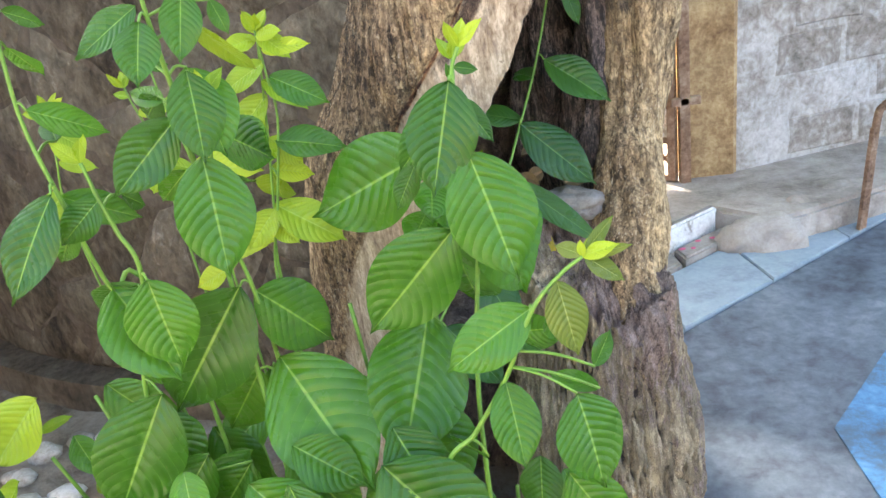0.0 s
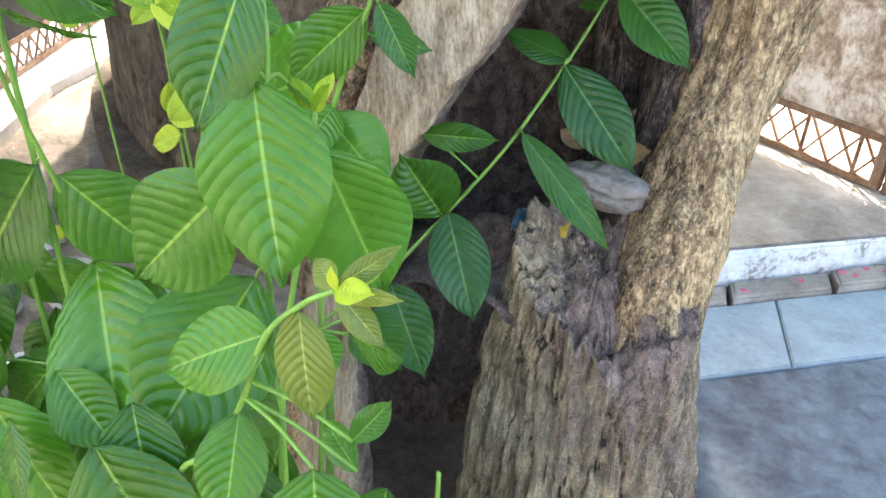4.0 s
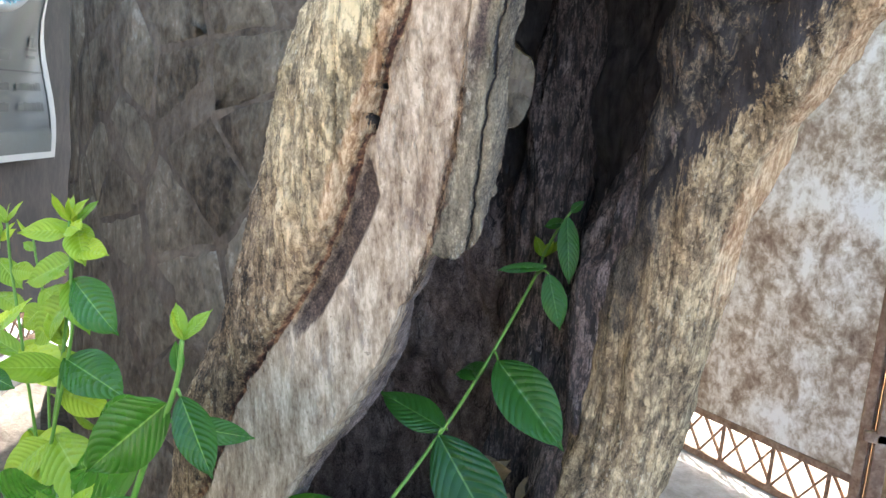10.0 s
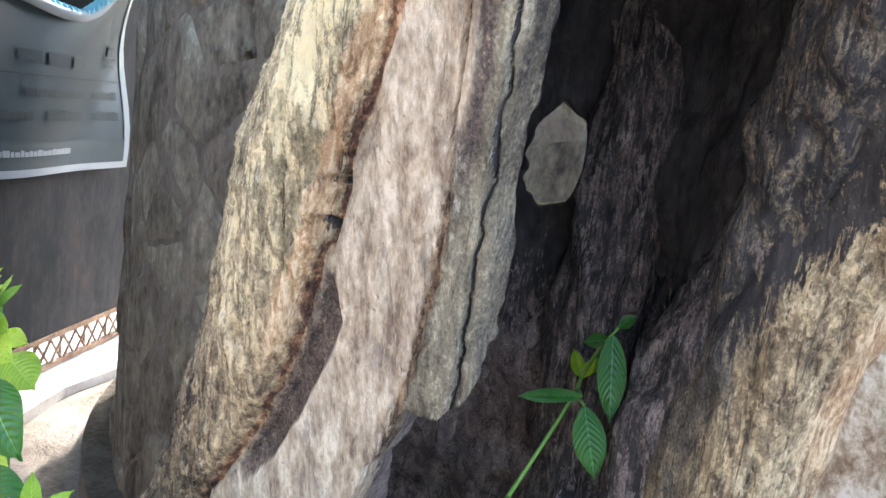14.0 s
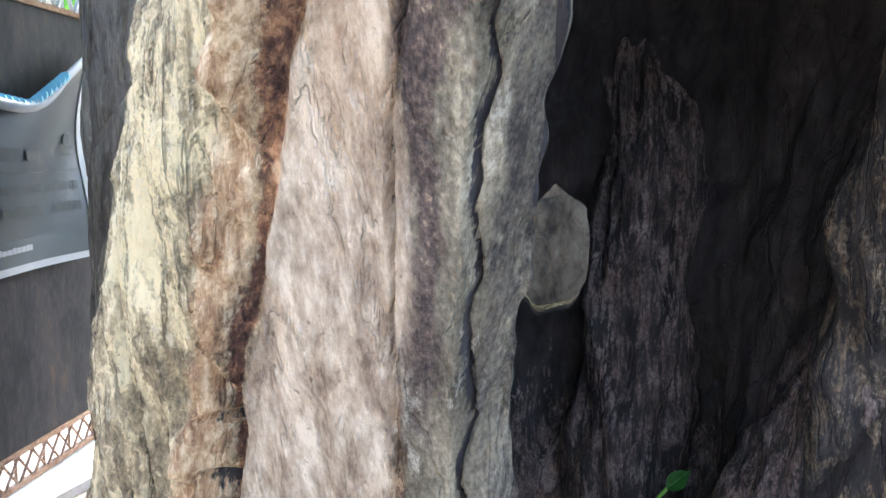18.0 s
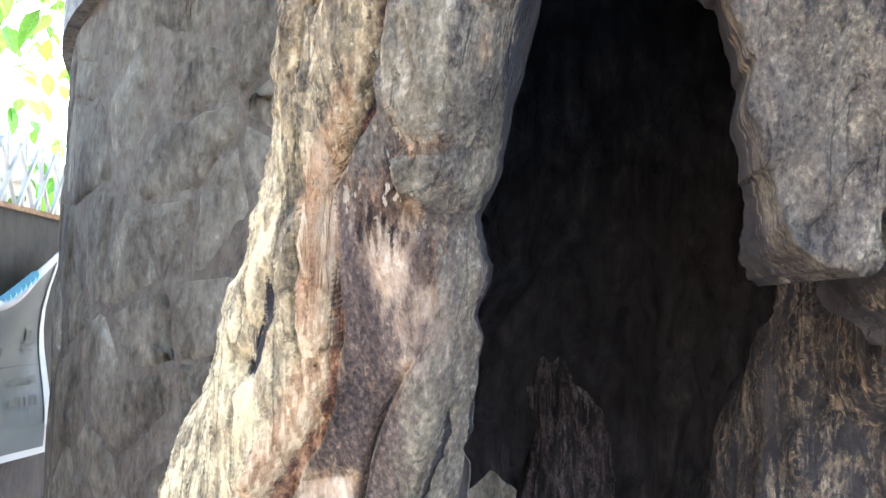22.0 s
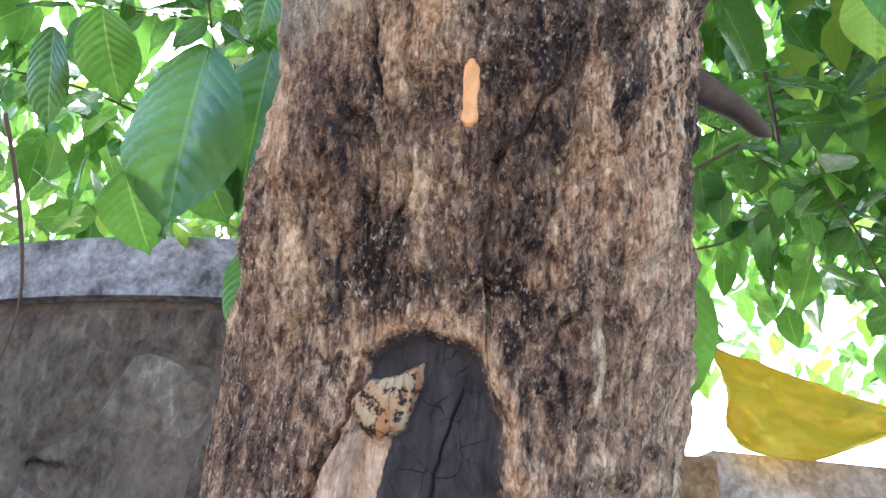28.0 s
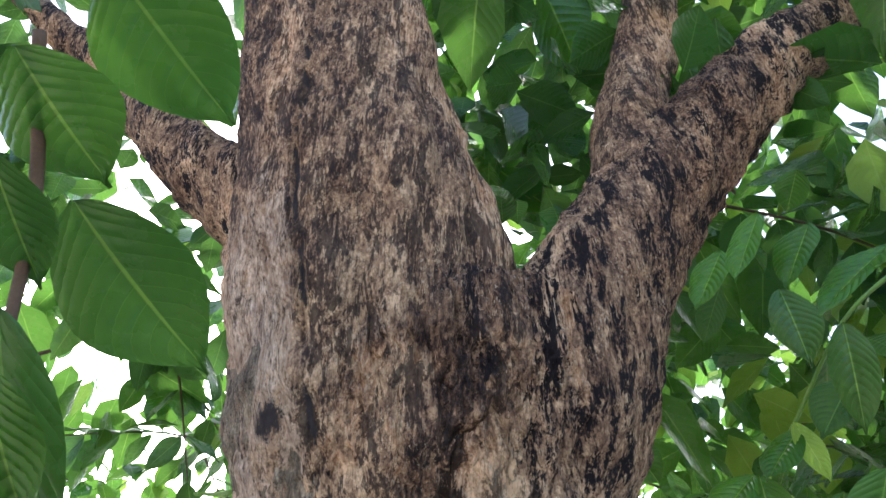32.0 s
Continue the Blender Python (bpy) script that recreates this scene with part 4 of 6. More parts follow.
DARK_SHEET = blotched("dull_sheet", ((0.34, (0.006, 0.006, 0.007)), (0.47, (0.016, 0.016, 0.018)), (0.57, (0.035, 0.032, 0.032)), (0.68, (0.10, 0.05, 0.026))), 0.75, 2.5, 60, 0.25, 0.002, 0.35, 0.2)
PEELED = blotched("peeled_sheet", ((0.37, (0.17, 0.105, 0.07)), (0.46, (0.38, 0.285, 0.20)), (0.51, (0.60, 0.51, 0.40)), (0.58, (0.85, 0.80, 0.72))), 0.8, 5.0, 42, 0.35, 0.003, 0.8)
RUST = blotched("rust", ((0.36, (0.10, 0.055, 0.035)), (0.5, (0.24, 0.145, 0.09)), (0.66, (0.42, 0.30, 0.21))), 0.85, 8, 80, 0.5, 0.003)
PALE_METAL = plain("pale_painted_metal", (0.34, 0.34, 0.33), 0.5, 0.4, 0.15, 10, 0.1)
PEBBLE = blotched("pebble", ((0.36, (0.25, 0.22, 0.18)), (0.5, (0.45, 0.42, 0.36)), (0.66, (0.65, 0.62, 0.56))), 0.8, 14, 90, rand=0.25)


def prism(points, z0, z1, bevel=0.01):
    """An upright block over a flat outline."""
    bm = bmesh.new()
    f = bm.faces.new([bm.verts.new((x, y, z0)) for x, y in points])
    r = bmesh.ops.extrude_face_region(bm, geom=[f])
    for v in r["geom"]:
        if isinstance(v, bmesh.types.BMVert):
            v.co.z = z1
    bmesh.ops.recalc_face_normals(bm, faces=bm.faces)
    if bevel:
        bmesh.ops.bevel(bm, geom=[e for e in bm.edges if e.verts[0].co.z > z1 - 1e-6 and e.verts[1].co.z > z1 - 1e-6], offset=bevel, segments=2, affect="EDGES")
    return bm


# ---- ground ----
def ground_mesh():
    n = 150
    g = np.linspace(-1, 1, n)
    g = np.sign(g) * (np.abs(g) * 4 + np.abs(g) ** 5 * 300)
    X, Y = np.meshgrid(g - 0.8, g + 2.5)
    P = np.stack([X.ravel(), Y.ravel(), 0 * X.ravel()], -1)
    P[:, 2] = -0.03 + 0.02 * fbm(P, 2.3, 4, 2)
    P[:, 2] -= 0.12 * ((P[:, 0] > 0.3) & (P[:, 1] < 4.2) & (P[:, 0] < 5))
    i = np.arange(n * n).reshape(n, n)
    f = np.stack([i[:-1, :-1].ravel(), i[:-1, 1:].ravel(), i[1:, 1:].ravel(), i[1:, :-1].ravel()], -1)
    return smooth(pydata("ground", P, f))


tagged(put("ground", ground_mesh(), EARTH), "bare brown earth of the yard round the tree", "ground", kind="structure")
# the floor's edge runs slantwise: points along it by x
EDGE = lambda x, off: (x, 2.07 + 0.68 * x + off)
floor_ob = part("floor", prism([(0.30, -3), (5.0, -3), EDGE(5.0, 0), EDGE(0.30, 0)], -0.25, 0.015, 0.004), BLUE)
tagged(floor_ob, "worn blue-grey painted cement floor with scuffs", "floor", kind="structure")
patch = part("painted_patch", prism([(0.86, 0.4), (4.0, 0.4), (4.0, 3.6), (1.26, 2.28), (0.92, 1.9)], 0.0, 0.019, 0.0), SKYBLUE, floor_ob, "bright blue patch of paint")
for k in range(7):
    x0 = 0.25 + k * 0.42
    part("slab", prism([EDGE(x0, 0.006), EDGE(x0 + 0.415, 0.006), EDGE(x0 + 0.36, 0.40), EDGE(x0 - 0.055, 0.40)], -0.2, 0.022 + 0.002 * (k % 3), 0.004), SLAB, floor_ob)
kerbs = new("kerb")
tagged(kerbs, "row of rough grey kerb stones below the platform", "kerb", kind="structure")
for k in range(8):
    x0 = 0.15 + k * 0.33
    part("kerb_stone", prism([EDGE(x0, 0.41), EDGE(x0 + 0.31, 0.41), EDGE(x0 + 0.30, 0.53), EDGE(x0 - 0.02, 0.53)], -0.2, 0.03 + 0.012 * ((k * 7) % 3), 0.01), CONCRETE, kerbs)


platform = part("platform", prism([EDGE(-0.6, 0.57), EDGE(1.0, 0.57), (1.22, 3.10), (3.6, 4.0), (3.6, 6.5), (-0.6, 6.5)], -0.1, 0.145, 0.02), CONCRETE)
tagged(platform, "grey concrete platform before the gate with a whitewashed edge", "platform", kind="structure")
part("painted_edge", prism([EDGE(-0.6, 0.545), EDGE(1.02, 0.545), EDGE(1.02, 0.575), EDGE(-0.6, 0.575)], 0.01, 0.149, 0.012), WHITEWASH, platform, "flaking white paint on the edge")
boulders = []
for k, (x, y, w, h) in enumerate(((1.16, 3.16, 0.16, 0.15), (1.38, 3.27, 0.14, 0.17), (1.62, 3.40, 0.17, 0.15), (1.9, 3.5, 0.15, 0.16), (2.2, 3.62, 0.18, 0.15))):
    boulders.append((x, y, w, h, k))

LANE = blotched("pale_lane", ((0.36, (0.30, 0.28, 0.25)), (0.5, (0.52, 0.50, 0.46)), (0.66, (0.68, 0.66, 0.62))), 0.9, 2.0, 70, 0.7, 0.008)
tagged(part("pavement", prism([(-5.5, 0.2), (-1.9, 0.9), (-2.45, 2.3), (-2.95, 3.4), (-3.3, 5.5), (-7, 9), (-9, 4)], -0.2, 0.03, 0.0), LANE), "pale sunlit cement lane before the gate", "pavement", kind="structure")

# ---- curved stone wall ----
WC, WR = (-0.60, 4.85), 2.40
A0, A1 = radians(207), radians(290)


def arc_box(r0, r1, z0, z1, a0, a1, n):
    v, f = [], []
    for i in range(n + 1):
        a = a0 + (a1 - a0) * i / n
        for r, z in ((r1, z0), (r1, z1), (r0, z1), (r0, z0)):
            v.append((WC[0] + r * math.cos(a), WC[1] + r * math.sin(a), z))
    for i in range(n):
        for j in range(4):
            p, q = i * 4 + j, i * 4 + (j + 1) % 4
            f.append((p, p + 4, q + 4, q))
    f += [(0, 1, 2, 3), (n * 4 + 3, n * 4 + 2, n * 4 + 1, n * 4)]
    return pydata("arc", v, f)


curved = put("wall_curved", arc_box(WR - 0.35, WR, -0.1, 2.86, A0, A1, 70), MORTAR)
tagged(curved, "tall curved wall of weathered rubble stone with a grey coping", "wall", kind="structure")
put("coping", arc_box(WR - 0.40, WR + 0.045, 2.86, 3.05, A0 - 0.01, A1 + 0.01, 70), COPING, curved, "stained grey cement coping")
put("plinth", arc_box(WR - 0.05, WR + 0.12, -0.1, 0.10, A0, A1, 70), MORTAR, curved, "rough cement ledge at the foot")


def wall_stones(parent, place, length, height, z0, mat, seed, lo=0.16, hi=0.30, wide=(0.2, 0.5), proud=0.010, jag=0.034):
    """Irregular stones laid in wavering courses; place(s, z, out) gives the world point."""
    r = random.Random(seed)
    z = z0
    while z < z0 + height - 0.08:
        h = min(r.uniform(lo, hi), z0 + height - z)
        s = -r.uniform(0, 0.2)
        while s < length:
            w = r.uniform(*wide)
            gap = 0.010
            ring = []
            for (u, q) in ((0, 0), (0.33, 0), (0.7, 0), (1, 0), (1, 0.5), (1, 1), (0.6, 1), (0.3, 1), (0, 1), (0, 0.5)):
                ring.append((s + gap + u * (w - 2 * gap) + r.uniform(-1, 1) * jag, z + gap + q * (h - 2 * gap) + r.uniform(-1, 1) * jag))
            cs, cz = sum(p[0] for p in ring) / 10, sum(p[1] for p in ring) / 10
            out = proud * r.uniform(0.4, 1.4)
            n = len(ring)
            v = [place(a, b, -0.002) for a, b in ring] + [place(cs + (a - cs) * 0.88, cz + (b - cz) * 0.88, out * r.uniform(0.7, 1.1)) for a, b in ring]
            v += [place(cs + (a - cs) * 0.5, cz + (b - cz) * 0.5, out * r.uniform(0.8, 1.5)) for a, b in ring] + [place(cs, cz, out * 1.2)]
            f = []
            for k in range(n):
                l = (k + 1) % n
                f += [(k, l, n + l, n + k), (n + k, n + l, 2 * n + l, 2 * n + k), (2 * n + k, 2 * n + l, 3 * n)]
            if 0 <= s and s + w <= length:
                put("stone", pydata("stone", v, f), mat, parent)
            s += w
        z += h


def clip_cell(poly, mid, nrm):
    """The part of a convex outline on the near side of a line."""
    out = []
    for k in range(len(poly)):
        a, b = poly[k], poly[(k + 1) % len(poly)]
        da, db = ((q[0] - mid[0]) * nrm[0] + (q[1] - mid[1]) * nrm[1] for q in (a, b))
        if da <= 0:
            out.append(a)
        if da * db < 0:
            u = da / (da - db)
            out.append((a[0] + (b[0] - a[0]) * u, a[1] + (b[1] - a[1]) * u))
    return out


def rubble_stones(parent, place, length, height, z0, mat, seed, step=0.27):
    """Flat rubble of every size and shape, nearly flush in its mortar."""
    r = random.Random(seed)
    seeds = []
    while len(seeds) < length * height / step ** 2:
        q = (r.uniform(0, length), r.uniform(z0, z0 + height))
        if all(math.hypot((q[0] - o[0]) * 0.8, q[1] - o[1]) > step * r.uniform(0.35, 0.8) for o in seeds):
            seeds.append(q)
    for c in seeds:
        cell = [(0.0, z0), (length, z0), (length, z0 + height), (0.0, z0 + height)]
        for o in seeds:
            if o is not c and math.hypot(o[0] - c[0], o[1] - c[1]) < step * 3.2:
                cell = clip_cell(cell, ((o[0] + c[0]) / 2, (o[1] + c[1]) / 2), (o[0] - c[0], o[1] - c[1]))
        ring = []
        for k in range(len(cell)):
            a, b = cell[k], cell[(k + 1) % len(cell)]
            n = max(1, round(math.hypot(b[0] - a[0], b[1] - a[1]) / 0.06))
            ring += [(a[0] + (b[0] - a[0]) * i / n, a[1] + (b[1] - a[1]) * i / n) for i in range(n)]
        ms, mz = sum(q[0] for q in ring) / len(ring), sum(q[1] for q in ring) / len(ring)
        gap = r.uniform(0.93, 0.985)
        ring = [(ms + (a - ms) * gap + r.uniform(-0.007, 0.007), mz + (b - mz) * gap + r.uniform(-0.007, 0.007)) for a, b in ring]
        out, n = r.uniform(0.001, 0.014), len(ring)
        ts, tz = r.uniform(-0.03, 0.03), r.uniform(-0.03, 0.03)
        v = []
        for k, lift in ((1.0, -0.004), (0.90, 0.6), (0.55, 1.0)):
            for a, b in ring:
                e = out * lift * r.uniform(0.75, 1.2) + (ts * (a - ms) + tz * (b - mz)) if lift > 0 else lift
                v.append(place(ms + (a - ms) * k, mz + (b - mz) * k, e))
        v.append(place(ms, mz, out * r.uniform(0.9, 1.3)))
        f = []
        for k in range(n):
            l = (k + 1) % n
            f += [(k, l, n + l, n + k), (n + k, n + l, 2 * n + l, 2 * n + k), (2 * n + k, 2 * n + l, 3 * n)]
        put("stone", smooth(pydata("stone", v, f)), mat, parent)


def on_arc(s, z, out):
    a = A0 + s / WR
    return (WC[0] + (WR + out) * math.cos(a), WC[1] + (WR + out) * math.sin(a), z)


# ---- gates ----
def side_gate(p0, p1, z0, z1, sheet, metal, label, spikes, lattice=0.17):
    """A sheet-metal gate on a framed lattice from p0 to p1, with an optional row of slanting bars above."""
    a, b = Vector((*p0, 0)), Vector((*p1, 0))
    L = (b - a).length
    g = new("gate")
    tagged(g, label, "gate", "gates of the yard")
    turn = Matrix.Translation(a) @ Matrix.Rotation(math.atan2(b.y - a.y, b.x - a.x), 4, "Z")
    g.matrix_world = turn
    bm = bmesh.new()
    add_box(bm, 0, L, -0.004, 0.004, z0 + lattice, z1)
    part("sheet", bm, sheet, g)
    for z, w in ((z0 + 0.012, 0.026), (z0 + lattice, 0.026), (z1, 0.035)):
        part("rail", bar((0, 0, z), (L, 0, z), w, 0.03), metal, g)
    n = int(L / 0.115)
    for k in range(n):
        u, w = L * k / n, L * (k + 1) / n
        part("lattice_bar", bar((u, 0, z0 + 0.02), (w, 0, z0 + lattice - 0.01), 0.014, 0.008), metal, g)
        part("lattice_bar", bar((w, 0.009, z0 + 0.02), (u, 0.009, z0 + lattice - 0.01), 0.014, 0.008), metal, g)
        if k % 2 == 0:
            part("lattice_bar", bar((u, -0.009, z0 + 0.02), (u, -0.009, z0 + lattice - 0.01), 0.016, 0.008), metal, g)
    for x in (0.02, L - 0.02):
        part("stile", bar((x, 0, z0), (x, 0, z1), 0.04, 0.04), metal, g)
    if spikes:
        n = int(L / 0.16)
        for k in range(n):
            u, w = L * k / n, L * (k + 1) / n
            part("spike", bar((u, 0, z1 + 0.01), (w, 0, z1 + 0.34), 0.018), PALE_METAL, g)
            part("spike", bar((w, 0.012, z1 + 0.01), (u, 0.012, z1 + 0.34), 0.018), PALE_METAL, g)
            part("spike", bar(((u + w) / 2, -0.012, z1 + 0.01), ((u + w) / 2, -0.012, z1 + 0.38), 0.016), PALE_METAL, g)
    return g


side_gate((-3.75, 4.9), (-2.16, 0.7), 0.04, 2.38, DARK_SHEET, RUST, "dull rust-streaked sheet-metal gate with a lattice foot", True)
side_gate((-0.72, 4.91), (0.95, 3.69), 0.15, 2.35, PEELED, RUST, "pale peeling sheet-metal gate with a rusty lattice foot", False, 0.20)
pipe = new("gate_pipe")
tagged(pipe, "rusty hinge pipe with a bracket beside the gate", "pipe")
part("upright", bar((0.985, 3.68, 0.14), (0.985, 3.68, 2.4), 0.05), RUST, pipe)
part("bracket", box(0.92, 1.06, 3.655, 3.69, 0.52, 0.56, 0.006), RUST, pipe)
part("bracket", box(0.92, 1.06, 3.655, 3.69, 1.55, 1.59, 0.006), RUST, pipe)

pillar = part("pillar", prism([(0.985, 3.875), (1.00, 3.71), (1.22, 3.70), (1.45, 3.95), (1.26, 4.12)], 0.14, 2.75, 0.01), OCHRE)
tagged(pillar, "ochre-washed plaster gate pillar with brown stains", "pillar", kind="structure")
P0, P1 = Vector((1.225, 3.72, 0)), Vector((4.2, 4.55, 0))
along = (P1 - P0).normalized()
outw = Vector((along.y, -along.x, 0))
back = part("wall_right", prism([tuple(P0.xy), tuple(P1.xy), tuple((P1 - outw * 0.3).xy), tuple((P0 - outw * 0.3).xy)], 0.1, 2.78, 0.01), BLOCKS)
tagged(back, "grey block wall with stained plaster beside the gate", "wall", kind="structure")


def on_right(s, z, out):
    return tuple(P0 + along * s + outw * out + Vector((0, 0, z)))


# ---- bent pipe rail on the floor ----
rail = new("pipe_rail")
tagged(rail, "low rusty bent pipe rail standing on the floor", "rail")
p, f = tube([(1.60, 3.19, 0.0, 0.016), (1.615, 3.19, 0.25, 0.016), (1.63, 3.19, 0.50, 0.016), (1.66, 3.19, 0.545, 0.016), (1.75, 3.19, 0.56, 0.016), (2.6, 3.3, 0.56, 0.016)], 60, 14)
put("pipe", smooth(pydata("pipe", p, f)), RUST, rail)
part("strut", bar((1.58, 3.17, 0.0), (1.615, 3.185, 0.46), 0.02), RUST, rail)
p, f = tube([(2.58, 3.3, 0.0, 0.016), (2.59, 3.3, 0.3, 0.016), (2.6, 3.3, 0.56, 0.016)], 10, 14)
put("pipe", smooth(pydata("pipe", p, f)), RUST, rail)

# ---- banner on the gate ----
CLOTH = plain("banner_cloth", (0.034, 0.046, 0.052), 0.35, 0.3, 0.15, 6, 0.05)
DEEP = plain("banner_dark", (0.035, 0.05, 0.055), 0.6, 0.3, 0.2, 6, 0.05)
INK = plain("banner_ink", (0.018, 0.028, 0.03), 0.6, 0.3, 0.2, 9, 0.05)
PAPER = plain("banner_white", (0.30, 0.32, 0.335), 0.6, 0.3, 0.1, 6, 0.05)
ROPE_BLUE = plain("rope_blue", (0.20, 0.42, 0.52), 0.6, 0.3, 0.15, 20, 0.1)
banner = new("banner")
tagged(banner, "sagging printed cloth banner with a white border tied to the gate", "banner")
gdir = Vector((1.59, -4.2, 0)).normalized()
gout = Vector((-gdir.y, gdir.x, 0))
BASE = Vector((-3.41, 4.0, 0)) + gout * 0.035


def on_banner(s, z, out=0.0):
    """Along the gate from the banner's free edge, height, and off the cloth, which bulges and folds."""
    sag = 0.03 * math.sin(s * 5 + z * 3) + 0.035 * math.sin((s * 0.8 + z) * 6.0) * max(0.0, 1 - s)
    return BASE + gdir * s + gout * (sag + 0.03 + out) + Vector((0, 0, z))


def cloth(name, s0, s1, z0, z1, mat, out=0.0, n=18, top=None, label=""):
    """A piece of the banner; top(s): its upper edge."""
    v, f = [], []
    for i in range(n + 1):
        s = s0 + (s1 - s0) * i / n
        t = min(z1, top(s)) if top else z1
        for j in range(n + 1):
            v.append(on_banner(s, z0 + (t - z0) * j / n, out))
    for i in range(n):
        for j in range(n):
            a = i * (n + 1) + j
            f.append((a, a + n + 1, a + n + 2, a + 1))
    m = len(v)
    v += [Vector(p) - gout * 0.003 for p in v]
    f += [tuple(m + k for k in q[::-1]) for q in f]
    return put(name, smooth(pydata(name, v, f)), mat, banner, label)


droop = lambda s: 2.21 - 0.36 * min(1.0, s / 0.62) + 0.12 * max(0.0, s - 0.62)
cloth("cloth", 0.0, 1.9, 1.10, 2.2, CLOTH, 0.0, 30, droop)
cloth("border", 0.0, 0.045, 1.10, 2.2, PAPER, 0.006, 10, droop, "white border")
cloth("border", 0.0, 1.9, 1.10, 1.135, PAPER, 0.006, 24, None, "white border")
cloth("dark_band", 0.045, 1.9, 1.135, 1.26, DEEP, 0.005, 24, None, "dark printed band")
for z, s0, s1, h in ((1.36, 0.10, 0.34, 0.05), (1.36, 0.45, 0.80, 0.05), (1.36, 0.9, 1.3, 0.05), (1.47, 0.10, 0.36, 0.045), (1.47, 0.46, 0.95, 0.045), (1.195, 0.55, 1.1, 0.03), (1.195, 1.2, 1.7, 0.03)):
    r = random.Random(int(z * 100 + s0 * 37))
    s = s0
    while s < s1:
        w = r.uniform(0.015, 0.04)
        cloth("letter_bar", s, min(s1, s + w), z, z + h * r.uniform(0.7, 1.0), PAPER if z < 1.25 else INK, 0.009, 2)
        s += w + 0.008
cloth("rule", 0.05, 1.6, 1.565, 1.573, INK, 0.009, 16)
for k, (s0, s1, z, h) in enumerate(((0.50, 0.62, 1.62, 0.05), (0.66, 0.80, 1.62, 0.06), (0.84, 0.98, 1.63, 0.05), (0.12, 0.24, 1.64, 0.015), (0.10, 0.26, 1.68, 0.012), (0.15, 0.22, 1.70, 0.05))):
    cloth("letter_bar", s0, s1, z, z + h, INK, 0.009, 3)
p, f = tube([(*on_banner(0.0, 2.21, 0.02), 0.014), (*on_banner(0.3, 2.045, 0.03), 0.02), (*on_banner(0.62, 1.87, 0.04), 0.026), (*on_banner(1.1, 1.925, 0.04), 0.026), (*on_banner(1.9, 2.01, 0.03), 0.026)], 60, 14)
put("rolled_edge", smooth(pydata("roll", p, f)), PAPER, banner, "white rolled top edge")
for k in range(26):
    s = 0.36 + k * 0.035
    z = droop(s) + 0.02
    c = on_banner(s, z, 0.035)
    p, f = tube([(*(c - gdir * 0.006), 0.029), (*(c + gdir * 0.006 + Vector((0, 0, 0.006))), 0.029)], 2, 12)
    put("stripe", pydata("stripe", p, f), ROPE_BLUE, banner)

# ---- leaves ----
def leaf_material(name, dark, light, vein, young=0.0, gloss=0.30):
    m = Mat(name, gloss, 0.36)
    u, v = m.attr("along"), m.attr("across")
    av = m.math("ABSOLUTE", v)
    ribs = m.math("SUBTRACT", 1.0, m.math("ABSOLUTE", m.math("SINE", m.math("MULTIPLY", m.math("SUBTRACT", u, m.math("ADD", m.math("MULTIPLY", av, 0.10), m.math("MULTIPLY", m.math("MULTIPLY", av, av), 0.13))), 34.0))))
    rib = m.ramp(ribs, (0.90, 0.0), (0.985, 0.9))
    mid = m.ramp(av, (0.018, 0.9), (0.04, 0.0))
    k = m.math("ADD", m.math("MULTIPLY", m.rand(), 0.6), m.math("MULTIPLY", m.noise(30, 4), 0.4))
    col = m.ramp(k, (0.2, dark), (0.8, light))
    col = m.mix(m.math("MULTIPLY", rib, 0.30), col, vein)
    col = m.mix(mid, col, vein)
    col = m.mix(m.ramp(m.noise(90, 3, 0.5), (0.70, 0.0), (0.78, 0.5)), col, (0.16, 0.14, 0.04))
    m.bump(m.math("ADD", m.math("MULTIPLY", ribs, -0.9), m.math("MULTIPLY", m.noise(140, 3), 0.3)), 0.4, 0.003)
    wet = m.noise(18, 4, 0.6)
    m.set(m.b.inputs["Roughness"], m.ramp(wet, (0.35, gloss * 0.75), (0.65, gloss * 1.7)))
    m.color(col)
    t = m.t
    tr = t.nodes.new("ShaderNodeBsdfTranslucent")
    t.links.new(m.mix(0.5, col, (0.22, 0.43, 0.075)), tr.inputs["Color"])
    mx = t.nodes.new("ShaderNodeMixShader")
    mx.inputs[0].default_value = 0.30
    t.links.new(m.b.outputs[0], mx.inputs[1])
    t.links.new(tr.outputs[0], mx.inputs[2])
    t.links.new(mx.outputs[0], t.nodes["Material Output"].inputs[0])
    return m.m


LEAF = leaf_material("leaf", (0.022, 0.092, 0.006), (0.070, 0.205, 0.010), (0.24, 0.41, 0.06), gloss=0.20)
# young tips, and leaves whose bright yellow is backlight put into the colour
YOUNG_BACKLIT = leaf_material("young_backlit_leaf", (0.20, 0.33, 0.012), (0.44, 0.53, 0.025), (0.40, 0.52, 0.08), gloss=0.3)
# the same leaf with shade put into its colour
SHADE_LEAF = leaf_material("leaf_shade_tint", (0.019, 0.082, 0.011), (0.045, 0.145, 0.018), (0.14, 0.28, 0.06), gloss=0.26)
# the same leaf with sunlight put into its colour
SUNNY = leaf_material("leaf_sun_tint", (0.14, 0.29, 0.018), (0.29, 0.43, 0.035), (0.38, 0.50, 0.09), gloss=0.3)
BRONZE = leaf_material("bronze_leaf", (0.10, 0.145, 0.018), (0.22, 0.25, 0.035), (0.36, 0.42, 0.10), gloss=0.22)
STEM = plain("green_stem", (0.14, 0.27, 0.035), 0.45, 0.4, 0.3, 30, 0.2)
